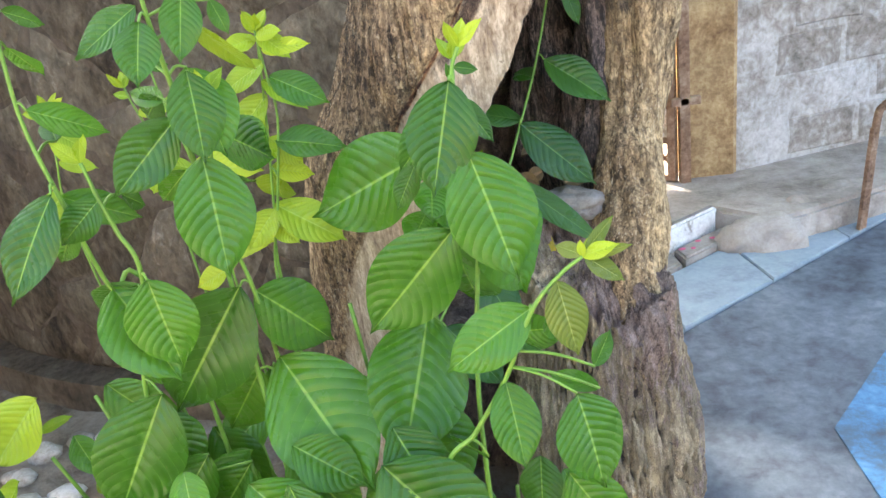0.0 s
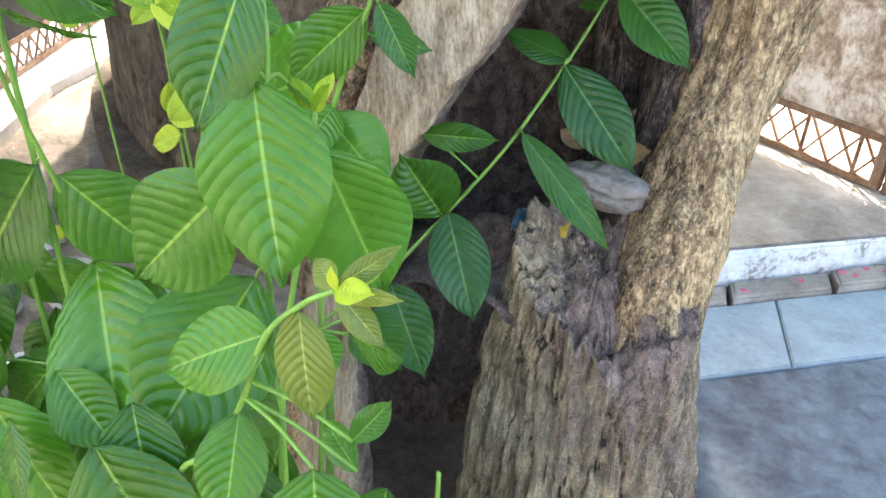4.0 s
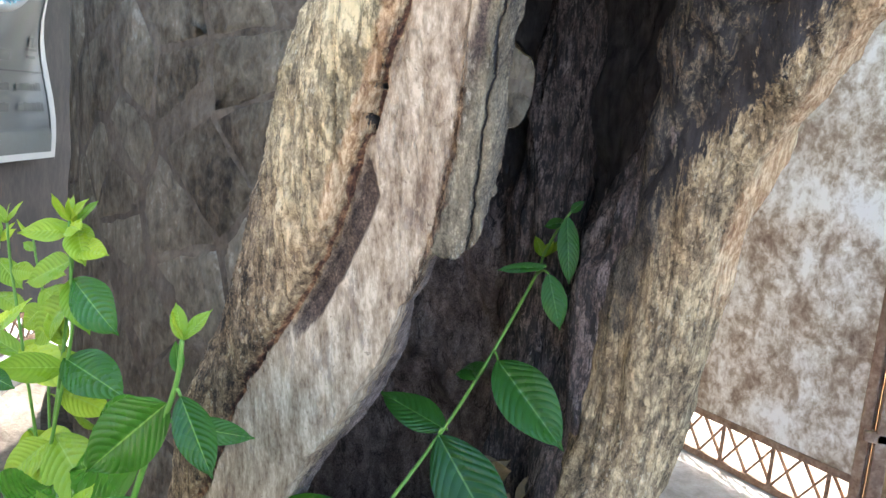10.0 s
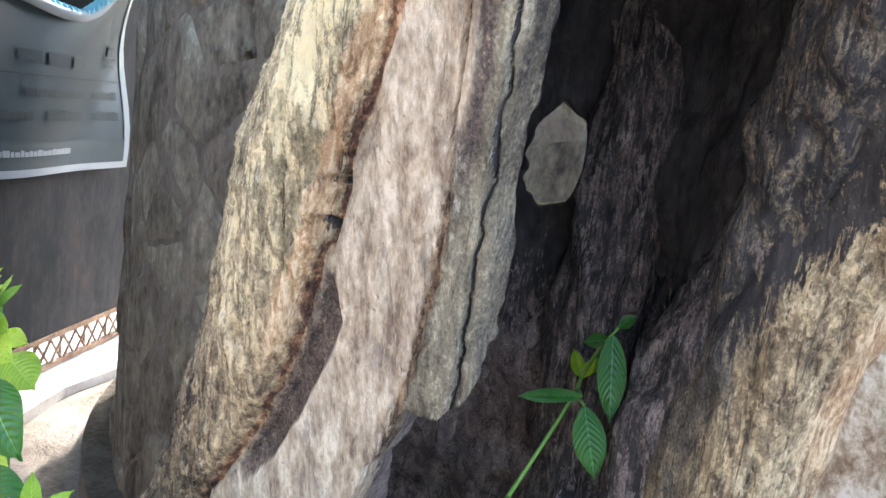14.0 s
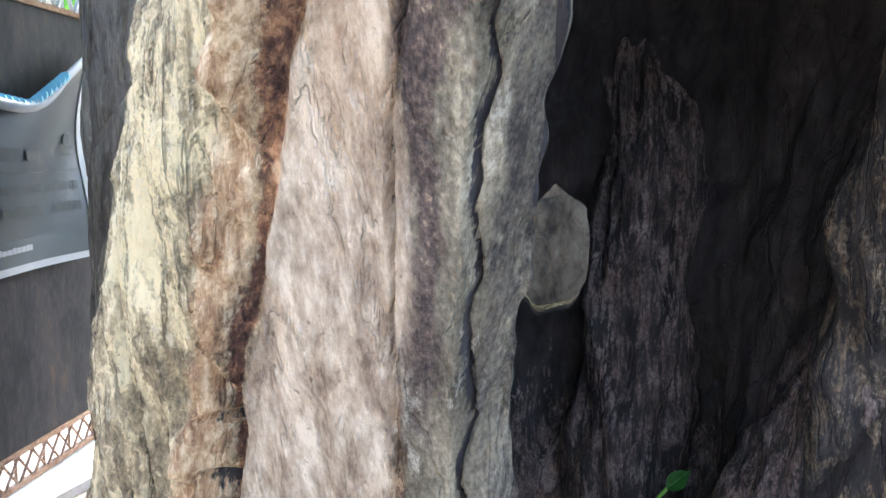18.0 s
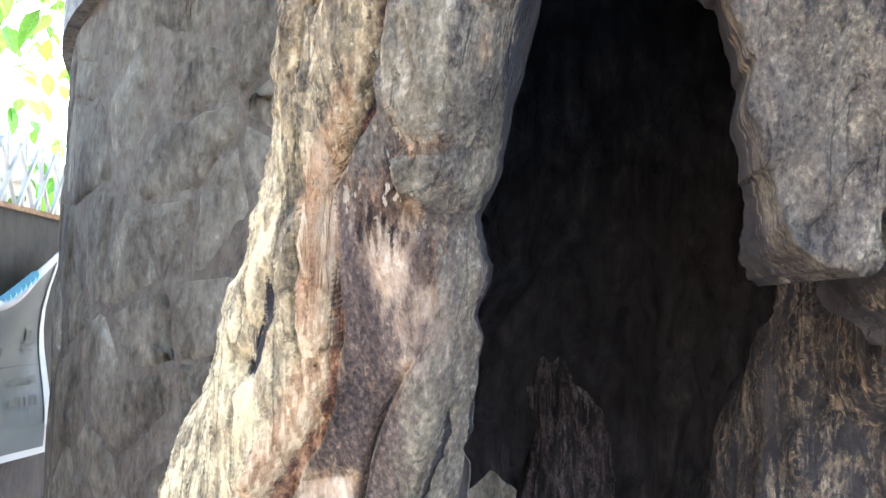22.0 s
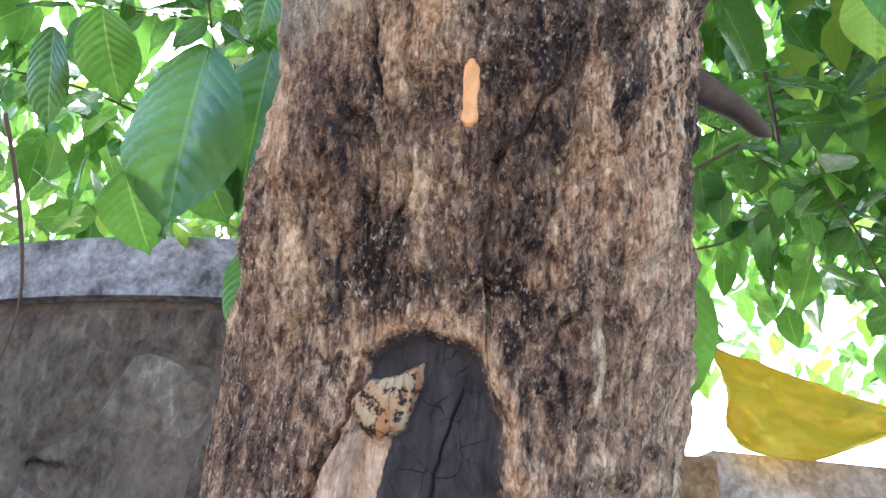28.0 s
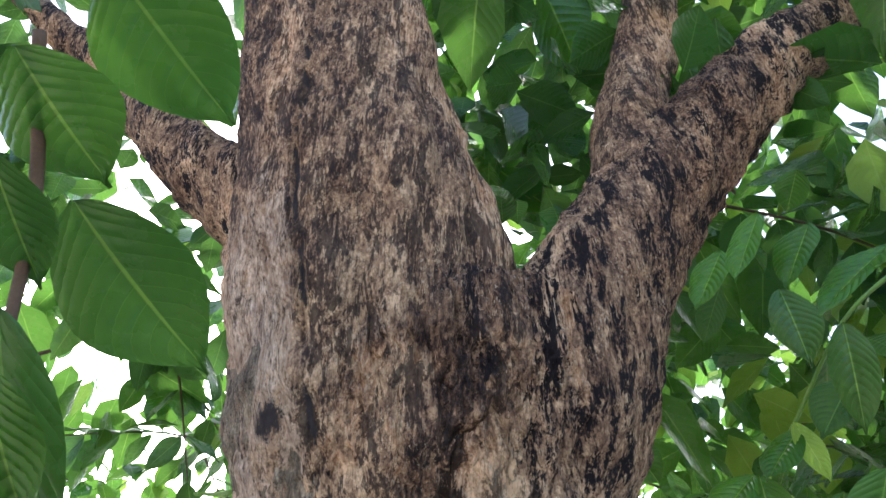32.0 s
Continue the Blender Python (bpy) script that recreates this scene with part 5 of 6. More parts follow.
TWIG = plain("twig_bark", (0.12, 0.085, 0.055), 0.85, 0.2, 0.35, 40, 0.5)


def leaf_arrays(L, W, droop, fold, nu=22, nv=10, ribs=11, seed=0):
    """A pointed leaf along +x with its face up: a folded midrib, corrugated side veins, wavy margin and drawn-out tip."""
    u = np.linspace(0, 1, nu + 1)
    v = np.linspace(-1, 1, nv + 1)
    U, V = np.meshgrid(u, v, indexing="ij")
    w = W / 2 * np.sin(np.pi * np.clip(U / 0.94, 0, 1) ** 0.84) ** 0.68
    w = np.maximum(w, np.where(U > 0.8, 0.10 * W * np.clip((1 - U) / 0.14, 0, 1), 0)) + 0.0006
    r = random.Random(seed)
    ph = r.uniform(0, 6)
    x = U * L + 0.10 * L * np.abs(V) * (w / (W / 2 + 1e-9)) * 0.6 * (1 - U)
    y = V * w
    a = np.abs(V)
    z = fold * a * w - 0.012 * W * 4 * (a ** 2) * w / (W / 2) + 0.046 * W * np.abs(np.sin((U - 0.10 * a - 0.13 * a * a) * np.pi * ribs)) * a * (1.12 - a) * 2.0
    z = z + 0.035 * W * np.sin(U * 9 + ph + 2 * V) * a
    z = z - droop * L * U ** 2 + 0.02 * W * np.exp(-(V / 0.12) ** 2) * -1.0
    P = np.stack([x, y, z], -1).reshape(-1, 3)
    i = np.arange((nu + 1) * (nv + 1)).reshape(nu + 1, nv + 1)
    F = np.stack([i[:-1, :-1].ravel(), i[1:, :-1].ravel(), i[1:, 1:].ravel(), i[:-1, 1:].ravel()], -1)
    return P, F, U.ravel(), V.ravel()


def leaf_pose(base, tip, roll=0.0, face=None):
    """The pose that lays a leaf from base to tip with its face toward `face`, or up and to the viewer's side."""
    b, t = Vector(base), Vector(tip)
    x = (t - b).normalized()
    n = Vector(face or (-0.1, -0.75, 0.65))
    if abs(n.normalized().dot(x)) > 0.8:
        n = Vector((-0.2, -0.9, -0.3))
    z = (n - x * n.dot(x)).normalized()
    m = Matrix((x, z.cross(x), z)).transposed().to_4x4()
    return Matrix.Translation(b) @ m @ Matrix.Rotation(roll, 4, "X")


def leaf(base, tip, ratio, mat, parent, seed=0, face=None, coarse=False):
    L = (Vector(tip) - Vector(base)).length
    r = random.Random(seed * 7 + 1)
    P, F, U, V = leaf_arrays(L, L * ratio * 1.22, r.uniform(0.02, 0.14), r.uniform(0.05, 0.30), 12 if coarse else 44, 6 if coarse else 12, 34 / math.pi, seed)
    me = pydata("leaf", P, F)
    give(me, along=U, across=V)
    ob = put("leaf", smooth(me), mat, parent)
    ob.matrix_world = leaf_pose(base, tip, r.uniform(-0.28, 0.28), face)
    return ob


def stem_part(name, rows, mat, parent, rings=40, sides=10):
    p, f = tube(rows, rings, sides)
    return put(name, smooth(pydata(name, p, f)), mat, parent)


SHOOTS = {
    "A": ([(-0.096, 0.98, 0.939), (-0.082, 0.96, 1.041), (-0.038, 0.86, 1.195), (-0.009, 0.87, 1.287), (-0.015, 0.88, 1.368), (-0.005, 0.88, 1.401)],
     [(-0.019, 0.87, 1.368, -0.051, 0.83, 1.251, 0.5), (-0.008, 0.85, 1.292, 0.034, 0.8, 1.151, 0.54), (-0.037, 0.85, 1.202, -0.154, 0.84, 1.08, 0.5), (-0.09, 0.95, 1.043, -0.13, 0.8, 0.918, 0.58), (-0.072, 0.9, 1.269, -0.102, 0.9, 1.215, 0.4), (-0.012, 0.88, 1.38, 0.014, 0.88, 1.374, 0.4), (-0.009, 0.9, 1.275, -0.066, 0.98, 1.238, 0.45)]),
    "B": ([(-0.322, 0.98, 0.923), (-0.306, 0.96, 0.997), (-0.303, 0.92, 1.134), (-0.308, 0.9, 1.216), (-0.298, 0.88, 1.317), (-0.285, 0.87, 1.387)],
     [(-0.294, 0.84, 1.329, -0.283, 0.8, 1.198, 0.52), (-0.287, 0.84, 1.421, -0.275, 0.8, 1.333, 0.5), (-0.304, 0.93, 1.121, -0.218, 0.98, 1.003, 0.5), (-0.3, 0.95, 1.007, -0.181, 0.82, 0.867, 0.55), (-0.319, 0.92, 1.134, -0.446, 0.9, 0.962, 0.48), (-0.298, 0.9, 1.344, -0.249, 1, 1.271, 0.4), (-0.311, 0.92, 1.288, -0.295, 1, 1.234, 0.4), (-0.341, 0.98, 0.975, -0.413, 0.98, 0.868, 0.6), (-0.327, 1, 0.97, -0.299, 1.02, 0.836, 0.5)]),
    "C": ([(-0.361, 1.26, 0.976), (-0.34, 1.24, 1.115), (-0.323, 1.24, 1.24), (-0.311, 1.24, 1.338), (-0.305, 1.24, 1.401)],
     [(-0.337, 1.24, 1.128, -0.223, 1.2, 1.066, 0.42), (-0.321, 1.24, 1.24, -0.274, 1.24, 1.187, 0.45), (-0.326, 1.24, 1.264, -0.372, 1.28, 1.215, 0.5), (-0.33, 1.24, 1.183, -0.341, 1.3, 1.11, 0.6), (-0.321, 1.24, 1.248, -0.349, 1.24, 1.288, 0.45), (-0.312, 1.24, 1.331, -0.242, 1.2, 1.288, 0.35), (-0.344, 1.24, 1.098, -0.301, 1.2, 1.073, 0.5), (-0.306, 1.24, 1.395, -0.353, 1.2, 1.39, 0.4), (-0.303, 1.24, 1.401, -0.253, 1.2, 1.369, 0.4)]),
    "D": ([(-0.469, 1.34, 0.96), (-0.48, 1.32, 1.182), (-0.504, 1.32, 1.311), (-0.51, 1.32, 1.367)],
     [(-0.486, 1.32, 1.191, -0.361, 1.3, 1.174, 0.35), (-0.502, 1.32, 1.303, -0.434, 1.3, 1.311, 0.3), (-0.484, 1.33, 1.067, -0.472, 1.36, 1.003, 0.6), (-0.479, 1.33, 1.047, -0.37, 1.3, 1.046, 0.6), (-0.48, 1.32, 1.182, -0.551, 1.3, 1.218, 0.3), (-0.479, 1.34, 0.981, -0.546, 1.34, 0.952, 0.5)]),
    "E": ([(-0.089, 0.8, 0.885), (-0.04, 0.79, 0.965), (0.004, 0.78, 1.044), (0.039, 0.77, 1.129), (0.072, 0.77, 1.168), (0.098, 0.77, 1.187)],
     [(0.039, 0.78, 1.128, -0.065, 0.76, 1.072, 0.45), (0.069, 0.77, 1.162, 0.085, 0.75, 1.077, 0.42), (0.063, 0.78, 1.139, 0.076, 0.8, 1.068, 0.5), (0.1, 0.77, 1.187, 0.139, 0.76, 1.158, 0.35), (0.098, 0.77, 1.189, 0.072, 0.79, 1.195, 0.45), (0.101, 0.77, 1.192, 0.137, 0.79, 1.22, 0.25), (0.098, 0.77, 1.187, 0.148, 0.76, 1.198, 0.2), (0.002, 0.78, 1.037, 0.016, 0.72, 0.958, 0.48), (0.08, 0.76, 1.024, 0.106, 0.72, 0.917, 0.62), (0.108, 0.78, 1.014, 0.052, 0.82, 1.019, 0.3), (0.104, 0.78, 1.044, 0.128, 0.8, 1.077, 0.45), (-0.029, 0.79, 0.928, -0.083, 0.86, 0.91, 0.4)]),
    "F": ([(-0.087, 1.08, 1.108), (-0.066, 1.08, 1.186), (-0.046, 1.08, 1.243), (-0.027, 1.08, 1.288), (-0.018, 1.08, 1.32), (-0.015, 1.08, 1.352)],
     [(-0.029, 1.08, 1.29, -0.108, 1.06, 1.209, 0.45), (-0.015, 1.08, 1.299, 0.03, 1.07, 1.235, 0.36), (-0.036, 1.1, 1.261, 0.015, 1.16, 1.235, 0.25), (-0.018, 1.08, 1.32, -0.023, 1.08, 1.348, 0.35), (-0.066, 1.08, 1.186, -0.068, 1, 1.156, 0.5), (-0.073, 1.08, 1.173, 0.019, 1.02, 1.138, 0.55), (-0.066, 1.1, 1.225, -0.274, 1.2, 1.111, 0.45), (-0.08, 1.08, 1.141, -0.101, 1, 1.129, 0.5)]),
    "G": ([(-0.36, 1.23, 0.975), (-0.331, 1.23, 1.124), (-0.299, 1.23, 1.269), (-0.301, 1.23, 1.339), (-0.304, 1.23, 1.406)],
     [(-0.297, 1.23, 1.336, -0.21, 1.2, 1.295, 0.42), (-0.3, 1.23, 1.376, -0.224, 1.2, 1.386, 0.3), (-0.304, 1.23, 1.392, -0.319, 1.22, 1.405, 0.35), (-0.31, 1.24, 1.308, -0.388, 1.24, 1.237, 0.4), (-0.301, 1.23, 1.359, -0.378, 1.23, 1.321, 0.4), (-0.309, 1.23, 1.236, -0.196, 1.2, 1.227, 0.4), (-0.33, 1.24, 1.189, -0.264, 1.26, 1.166, 0.45), (-0.336, 1.23, 1.123, -0.386, 1.2, 1.069, 0.5), (-0.304, 1.23, 1.399, -0.261, 1.2, 1.407, 0.4), (-0.309, 1.23, 1.225, -0.336, 1.15, 1.241, 0.35)]),
    "H": ([(-0.584, 1.46, 0.994), (-0.594, 1.46, 1.196), (-0.614, 1.46, 1.285), (-0.619, 1.46, 1.312)],
     [(-0.609, 1.46, 1.263, -0.536, 1.44, 1.272, 0.3), (-0.599, 1.46, 1.232, -0.509, 1.44, 1.213, 0.5), (-0.614, 1.46, 1.295, -0.643, 1.46, 1.304, 0.4), (-0.6, 1.46, 1.204, -0.651, 1.46, 1.158, 0.5), (-0.596, 1.46, 1.148, -0.597, 1.4, 1.125, 0.5)]),
    "I": ([(-0.862, 1.58, 1.027), (-0.85, 1.58, 1.173), (-0.836, 1.58, 1.271)],
     [(-0.836, 1.58, 1.265, -0.797, 1.58, 1.291, 0.3), (-0.843, 1.58, 1.228, -0.782, 1.58, 1.183, 0.45), (-0.848, 1.58, 1.162, -0.771, 1.58, 1.142, 0.4), (-0.858, 1.58, 1.095, -0.936, 1.58, 1.036, 0.5), (-0.84, 1.58, 1.265, -0.89, 1.58, 1.269, 0.4)]),
    "K": ([(-0.475, 0.9, 0.966), (-0.42, 0.88, 1.175), (-0.432, 0.88, 1.242), (-0.441, 0.88, 1.284), (-0.448, 0.88, 1.33)],
     [(-0.405, 0.86, 1.184, -0.387, 0.84, 1.069, 0.6), (-0.432, 0.92, 1.275, -0.416, 0.95, 1.248, 0.5), (-0.442, 0.88, 1.013, -0.531, 0.82, 0.853, 0.5), (-0.441, 0.88, 1.284, -0.493, 0.86, 1.24, 0.5), (-0.436, 0.9, 1.162, -0.524, 0.95, 1.101, 0.5), (-0.485, 0.92, 0.968, -0.455, 0.9, 0.833, 0.6), (-0.415, 0.9, 0.897, -0.488, 0.86, 0.805, 0.5), (-0.366, 0.92, 0.863, -0.443, 0.9, 0.765, 0.55)]),
    "V": ([(-0.189, 1.24, 0.752), (-0.108, 1.29, 0.837), (-0.04, 1.36, 0.925), (0.036, 1.4, 1.035), (0.089, 1.475, 1.139), (0.13, 1.52, 1.233), (0.171, 1.58, 1.352), (0.176, 1.6, 1.382)],
     [(0.09, 1.475, 1.143, 0.219, 1.42, 1.024, 0.44), (0.058, 1.4, 1.062, 0.213, 1.34, 0.938, 0.21), (0.149, 1.52, 1.247, 0.261, 1.46, 1.172, 0.46), (0.097, 1.49, 1.146, -0.012, 1.5, 1.176, 0.42), (-0.041, 1.360, 0.928, -0.088, 1.310, 1.031, 0.8), (-0.032, 1.36, 0.935, 0.046, 1.28, 0.811, 0.5), (-0.092, 1.29, 0.835, 0.001, 1.2, 0.754, 0.52), (0.126, 1.51, 1.219, 0.092, 1.56, 1.226, 0.7), (0.212, 1.56, 1.447, 0.23, 1.54, 1.362, 0.3), (0.193, 1.55, 1.378, 0.135, 1.52, 1.372, 0.25), (0.198, 1.55, 1.369, 0.225, 1.54, 1.298, 0.4), (0.207, 1.57, 1.438, 0.179, 1.57, 1.43, 0.5), (-0.077, 1.360, 1.050, 0.032, 1.380, 1.053, 0.35), (0.212, 1.58, 1.451, 0.228, 1.58, 1.468, 0.5)]),
    "L": ([(-0.424, 0.96, 1.047), (-0.448, 0.92, 1.173), (-0.47, 0.9, 1.158), (-0.485, 0.88, 1.292), (-0.498, 0.88, 1.382), (-0.494, 0.88, 1.464), (-0.491, 0.88, 1.505)],
     [(-0.483, 0.86, 1.303, -0.546, 0.8, 1.2, 0.4), (-0.489, 0.88, 1.397, -0.424, 0.93, 1.35, 0.32), (-0.498, 0.9, 1.464, -0.492, 0.95, 1.421, 0.4), (-0.49, 0.9, 1.502, -0.468, 0.95, 1.479, 0.3), (-0.496, 0.9, 1.287, -0.415, 0.92, 1.242, 0.35), (-0.501, 0.92, 1.246, -0.555, 0.95, 1.182, 0.35), (-0.469, 0.9, 1.162, -0.389, 0.84, 1.056, 0.6), (-0.504, 0.95, 1.343, -0.532, 1, 1.37, 0.4)]),
    "M": ([(-0.337, 0.93, 1.298), (-0.326, 0.9, 1.367), (-0.324, 0.88, 1.434), (-0.324, 0.87, 1.495), (-0.321, 0.87, 1.528)],
     [(-0.33, 0.86, 1.474, -0.335, 0.82, 1.417, 0.55), (-0.332, 0.87, 1.49, -0.399, 0.84, 1.449, 0.4), (-0.281, 0.87, 1.5, -0.291, 0.84, 1.43, 0.45), (-0.285, 0.9, 1.459, -0.254, 0.98, 1.379, 0.25), (-0.334, 0.9, 1.361, -0.414, 0.86, 1.289, 0.45), (-0.306, 0.9, 1.416, -0.273, 0.86, 1.321, 0.55), (-0.285, 0.95, 1.341, -0.257, 1, 1.28, 0.4), (-0.263, 0.9, 1.483, -0.251, 0.9, 1.445, 0.4), (-0.361, 0.95, 1.373, -0.421, 1, 1.383, 0.3), (-0.366, 0.95, 1.38, -0.412, 1, 1.342, 0.4), (-0.356, 0.95, 1.286, -0.412, 0.98, 1.238, 0.4), (-0.358, 0.92, 1.419, -0.341, 0.95, 1.417, 0.4)]),
    "N": ([(-0.035, 0.9, 0.947), (-0.012, 0.92, 1.142), (-0.006, 0.93, 1.2), (-0.008, 0.94, 1.238)],
     [(0.018, 0.90, 1.222, 0.050, 0.965, 1.045, 0.45), (-0.05, 0.985, 1.15, -0.03, 1.14, 0.952, 0.42), (0.0, 1.0, 0.991, 0.067, 0.96, 0.97, 0.6), (0.017, 0.95, 1.003, 0.089, 0.9, 1.026, 0.5)]),
}
SHOOT_LABELS = {
    "A": "tall leafy green shoot with broad ribbed leaves", "B": "leafy green shoot with broad glossy leaves", "C": "thin upright shoot with small yellow-green leaves",
    "D": "thin backlit shoot with pale yellow leaves", "E": "arching green shoot with reddish young leaves at its tip", "F": "slender shoot with narrow ribbed leaves beside the trunk",
    "G": "slender sunlit shoot with small ribbed leaves", "H": "thin sunlit shoot with pale small leaves", "I": "thin sunlit shoot with small yellow leaves",
    "K": "leaning leafy shoot with broad leaves", "N": "low leafy shoot with bright broad leaves", "L": "slanting pale green shoot with narrow leaves", "M": "tall leafy shoot with young yellowish leaves", "V": "long climbing shoot with dark leaves inside the hollow"}
seed = 100
for name, (stem, leaves) in SHOOTS.items():
    thing = new("climbing_shoot" if name == "V" else "leafy_shoot")
    tagged(thing, SHOOT_LABELS[name], "plant", "" if name == "V" else "leafy shoots beside the trunk")
    r0 = 0.0022 if name in "CDGHI" else 0.0029
    n = len(stem)
    rows = [(*p, r0 * (1.15 - 0.5 * k / n)) for k, p in enumerate(stem)]
    if name not in "VE":
        x, y, z = stem[0]
        rows = [(x * 0.6 - 0.12, y * 0.8 + 0.22, 0.0, r0 * 1.5), (x * 0.9 - 0.02, y * 0.95 + 0.05, z * 0.6, r0 * 1.3)] + rows
    elif name == "E":
        rows = [(-0.15, 1.0, 0.0, 0.008), (-0.12, 0.9, 0.5, 0.007)] + rows
    else:
        rows = [(-0.22, 1.3, 0.2, 0.008), (-0.19, 1.27, 0.6, 0.007)] + rows
    stem_part("stem", rows, STEM, thing, 50)
    end, before = Vector(rows[-1][:3]), Vector(rows[-2][:3])
    grow = (end - before).normalized()
    for k in range(3):
        a = k * 2.1 + seed
        leaf(end, end + grow * 0.025 + Vector((math.cos(a), math.sin(a), 0.2)) * 0.022, 0.35, YOUNG_BACKLIT, thing, seed * 3 + k)
    for k, row in enumerate(leaves):
        seed += 1
        # thin shoots C, D, G, H, I get the painted backlit yellow
        mat = BRONZE if name == "E" and (3 <= k <= 6 or k == 1) else YOUNG_BACKLIT if name in "CDGHI" or row[6] <= 0.25 else LEAF
        # the vine in the hollow mostly takes the darker, shade-tinted copy
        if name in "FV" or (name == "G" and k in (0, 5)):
            mat = SHADE_LEAF if name == "V" and k not in (4, 12) else LEAF
        b, t = row[:3], row[3:6]
        leaf(b, t, row[6] * (0.88 if name == "V" else 1.0), mat, thing, seed, (0.35, -0.9, 0.2) if name == "V" and k in (4, 12) else (0.10, -0.75, 0.62) if name == "V" else (0.28, -0.72, 0.5))
        # the short stalk back to the nearest point of the stem
        near = min((Vector(q[:3]) for q in spline([q for q in rows], 60)), key=lambda q: (q - Vector(b)).length)
        if (near - Vector(b)).length > 0.008:
            mid = (near + Vector(b)) / 2 + Vector((0, 0, 0.006))
            stem_part("leaf_stalk", [(*near, 0.002), (*mid, 0.0018), (*b, 0.0016)], STEM, thing, 8, 6)

# leaves low in the thicket that close its foot
thicket = new("leafy_bush")
tagged(thicket, "dense low bush of broad green leaves at the tree's foot", "bush")
rnd = random.Random(5)
for k in range(230):
    x, y, z = rnd.uniform(-0.85, 0.12), rnd.uniform(0.74, 1.15), rnd.uniform(0.30, 1.16)
    if z > 1.02 - 0.10 * (x + 0.4) - 0.25 * (y - 0.8) or (x > -0.10 and z > 0.86 - 0.2 * (x + 0.1)) or (x > -0.25 and y > 1.0 and z > 0.8):
        continue
    L = rnd.uniform(0.13, 0.21)
    a = rnd.uniform(-2.6, -0.4)
    tip = (x + L * 0.75 * math.cos(a), y + L * 0.35 * math.sin(a), z - L * rnd.uniform(0.3, 0.9))
    leaf((x, y, z), tip, rnd.uniform(0.45, 0.58), LEAF if rnd.random() < 0.85 else YOUNG_BACKLIT, thicket, 400 + k, (rnd.uniform(-0.5, 0.3), -0.7, 0.6))
for k in range(9):
    x = -0.7 + k * 0.1
    stem_part("stem", [(x * 0.7 - 0.05, 1.12, 0.0, 0.005), (x * 0.85, 1.05, 0.4, 0.004), (x, 1.0, 0.85 + 0.1 * (k % 3) - 0.25 * (x > -0.15), 0.003)], STEM, thicket, 20)

# ---- dead root before the hollow ----
def dead_root():
    nth, nz = 360, 200
    th = np.linspace(-np.pi, np.pi, nth, endpoint=False)
    T, K = np.meshgrid(th, np.linspace(0, 1, nz))
    s, c = np.sin(T), np.cos(T)
    ragged = fbm(np.stack([3 * s, 3 * c, 0 * s], -1).reshape(-1, 3), 2.0, 4, 3, 0.65).reshape(T.shape)
    top = 0.865 - 0.075 * c - 0.03 * s + 0.022 * ragged
    top = top - 0.05 * np.exp(-((T - 0.45) / 0.2) ** 2)
    Z = -0.05 + K * (top + 0.05)
    rx = np.interp(Z, [-0.1, 0.4, 0.7, 0.85], [0.21, 0.175, 0.155, 0.135])
    cx = np.interp(Z, [-0.1, 0.4, 0.85], [0.215, 0.20, 0.19])
    X, Y = cx + rx * s, 1.42 - np.interp(Z, [-0.1, 0.4, 0.85], [0.17, 0.13, 0.10]) * c
    P = np.stack([X, Y, Z], -1).reshape(-1, 3)
    out = np.stack([s, -c, 0 * s], -1).reshape(-1, 3)
    furrow = np.abs(fbm(P, (32, 32, 4.0), 5, 61, 0.62))
    gap = np.exp(-(furrow / 0.075) ** 2)
    splinter = np.round(fbm(P, (38, 38, 4), 3, 63, 0.6) * 2.5) / 2.5
    P = P + out * (0.014 * np.minimum(furrow, 0.8) - 0.012 * gap + 0.005 * splinter + 0.022 * fbm(P, (8, 8, 2.5), 3, 66))[:, None]
    # the broken rim turns into a hollow top
    rings = [P]
    rim = P[-nth:]
    mid = rim.mean(0)
    for k, q in enumerate(np.linspace(0.95, 0.0, 26)):
        p = mid + (rim - mid) * q
        crumb = fbm(p, (34, 34, 8), 5, 70, 0.65)
        pit = np.exp(-(((p[:, 0] - 0.25) / 0.03) ** 2 + ((p[:, 1] - 1.37) / 0.025) ** 2))
        p[:, 2] = rim[:, 2] * q + mid[2] * (1 - q) + (0.022 * crumb - 0.05 * pit - 0.03 * np.abs(fbm(p, (22, 9, 1), 2, 75))) * min(1, (1 - q) * 6)
        rings.append(p)
    V = np.concatenate(rings)
    n = len(V) // nth
    i = np.arange(n * nth).reshape(n, nth)
    a, b = i[:-1], np.roll(i, -1, 1)[:-1]
    F = np.stack([a.ravel(), b.ravel(), np.roll(i, -1, 1)[1:].ravel(), i[1:].ravel()], -1)
    me = pydata("dead_root", V, F)
    v = np.ones(len(V))
    up = np.r_[np.zeros(len(P)), np.ones(len(V) - len(P))]
    rugged = fbm(V, (10, 10, 4), 3, 88)
    # furrow gaps are coloured near-black
    give(me, red=v * 0, wood=v * 0, grey=np.clip(0.9 + 0.2 * rugged, 0, 1), char_dark=np.r_[0.75 * gap, np.zeros(len(V) - len(P))], inner=np.clip(0.36 + 0.25 * up - 0.3 * rugged, 0, 1), soot=v * 0, nest=v * 0, ash=v * 0.3, smoke=v * 0, tone=0.1 + 0.4 * rugged, warm=v * 0, crazed=v * 0)
    return smooth(me)


put("dead_root", dead_root(), BARK, tree, "broken grey dead root with deep furrows before the hollow")
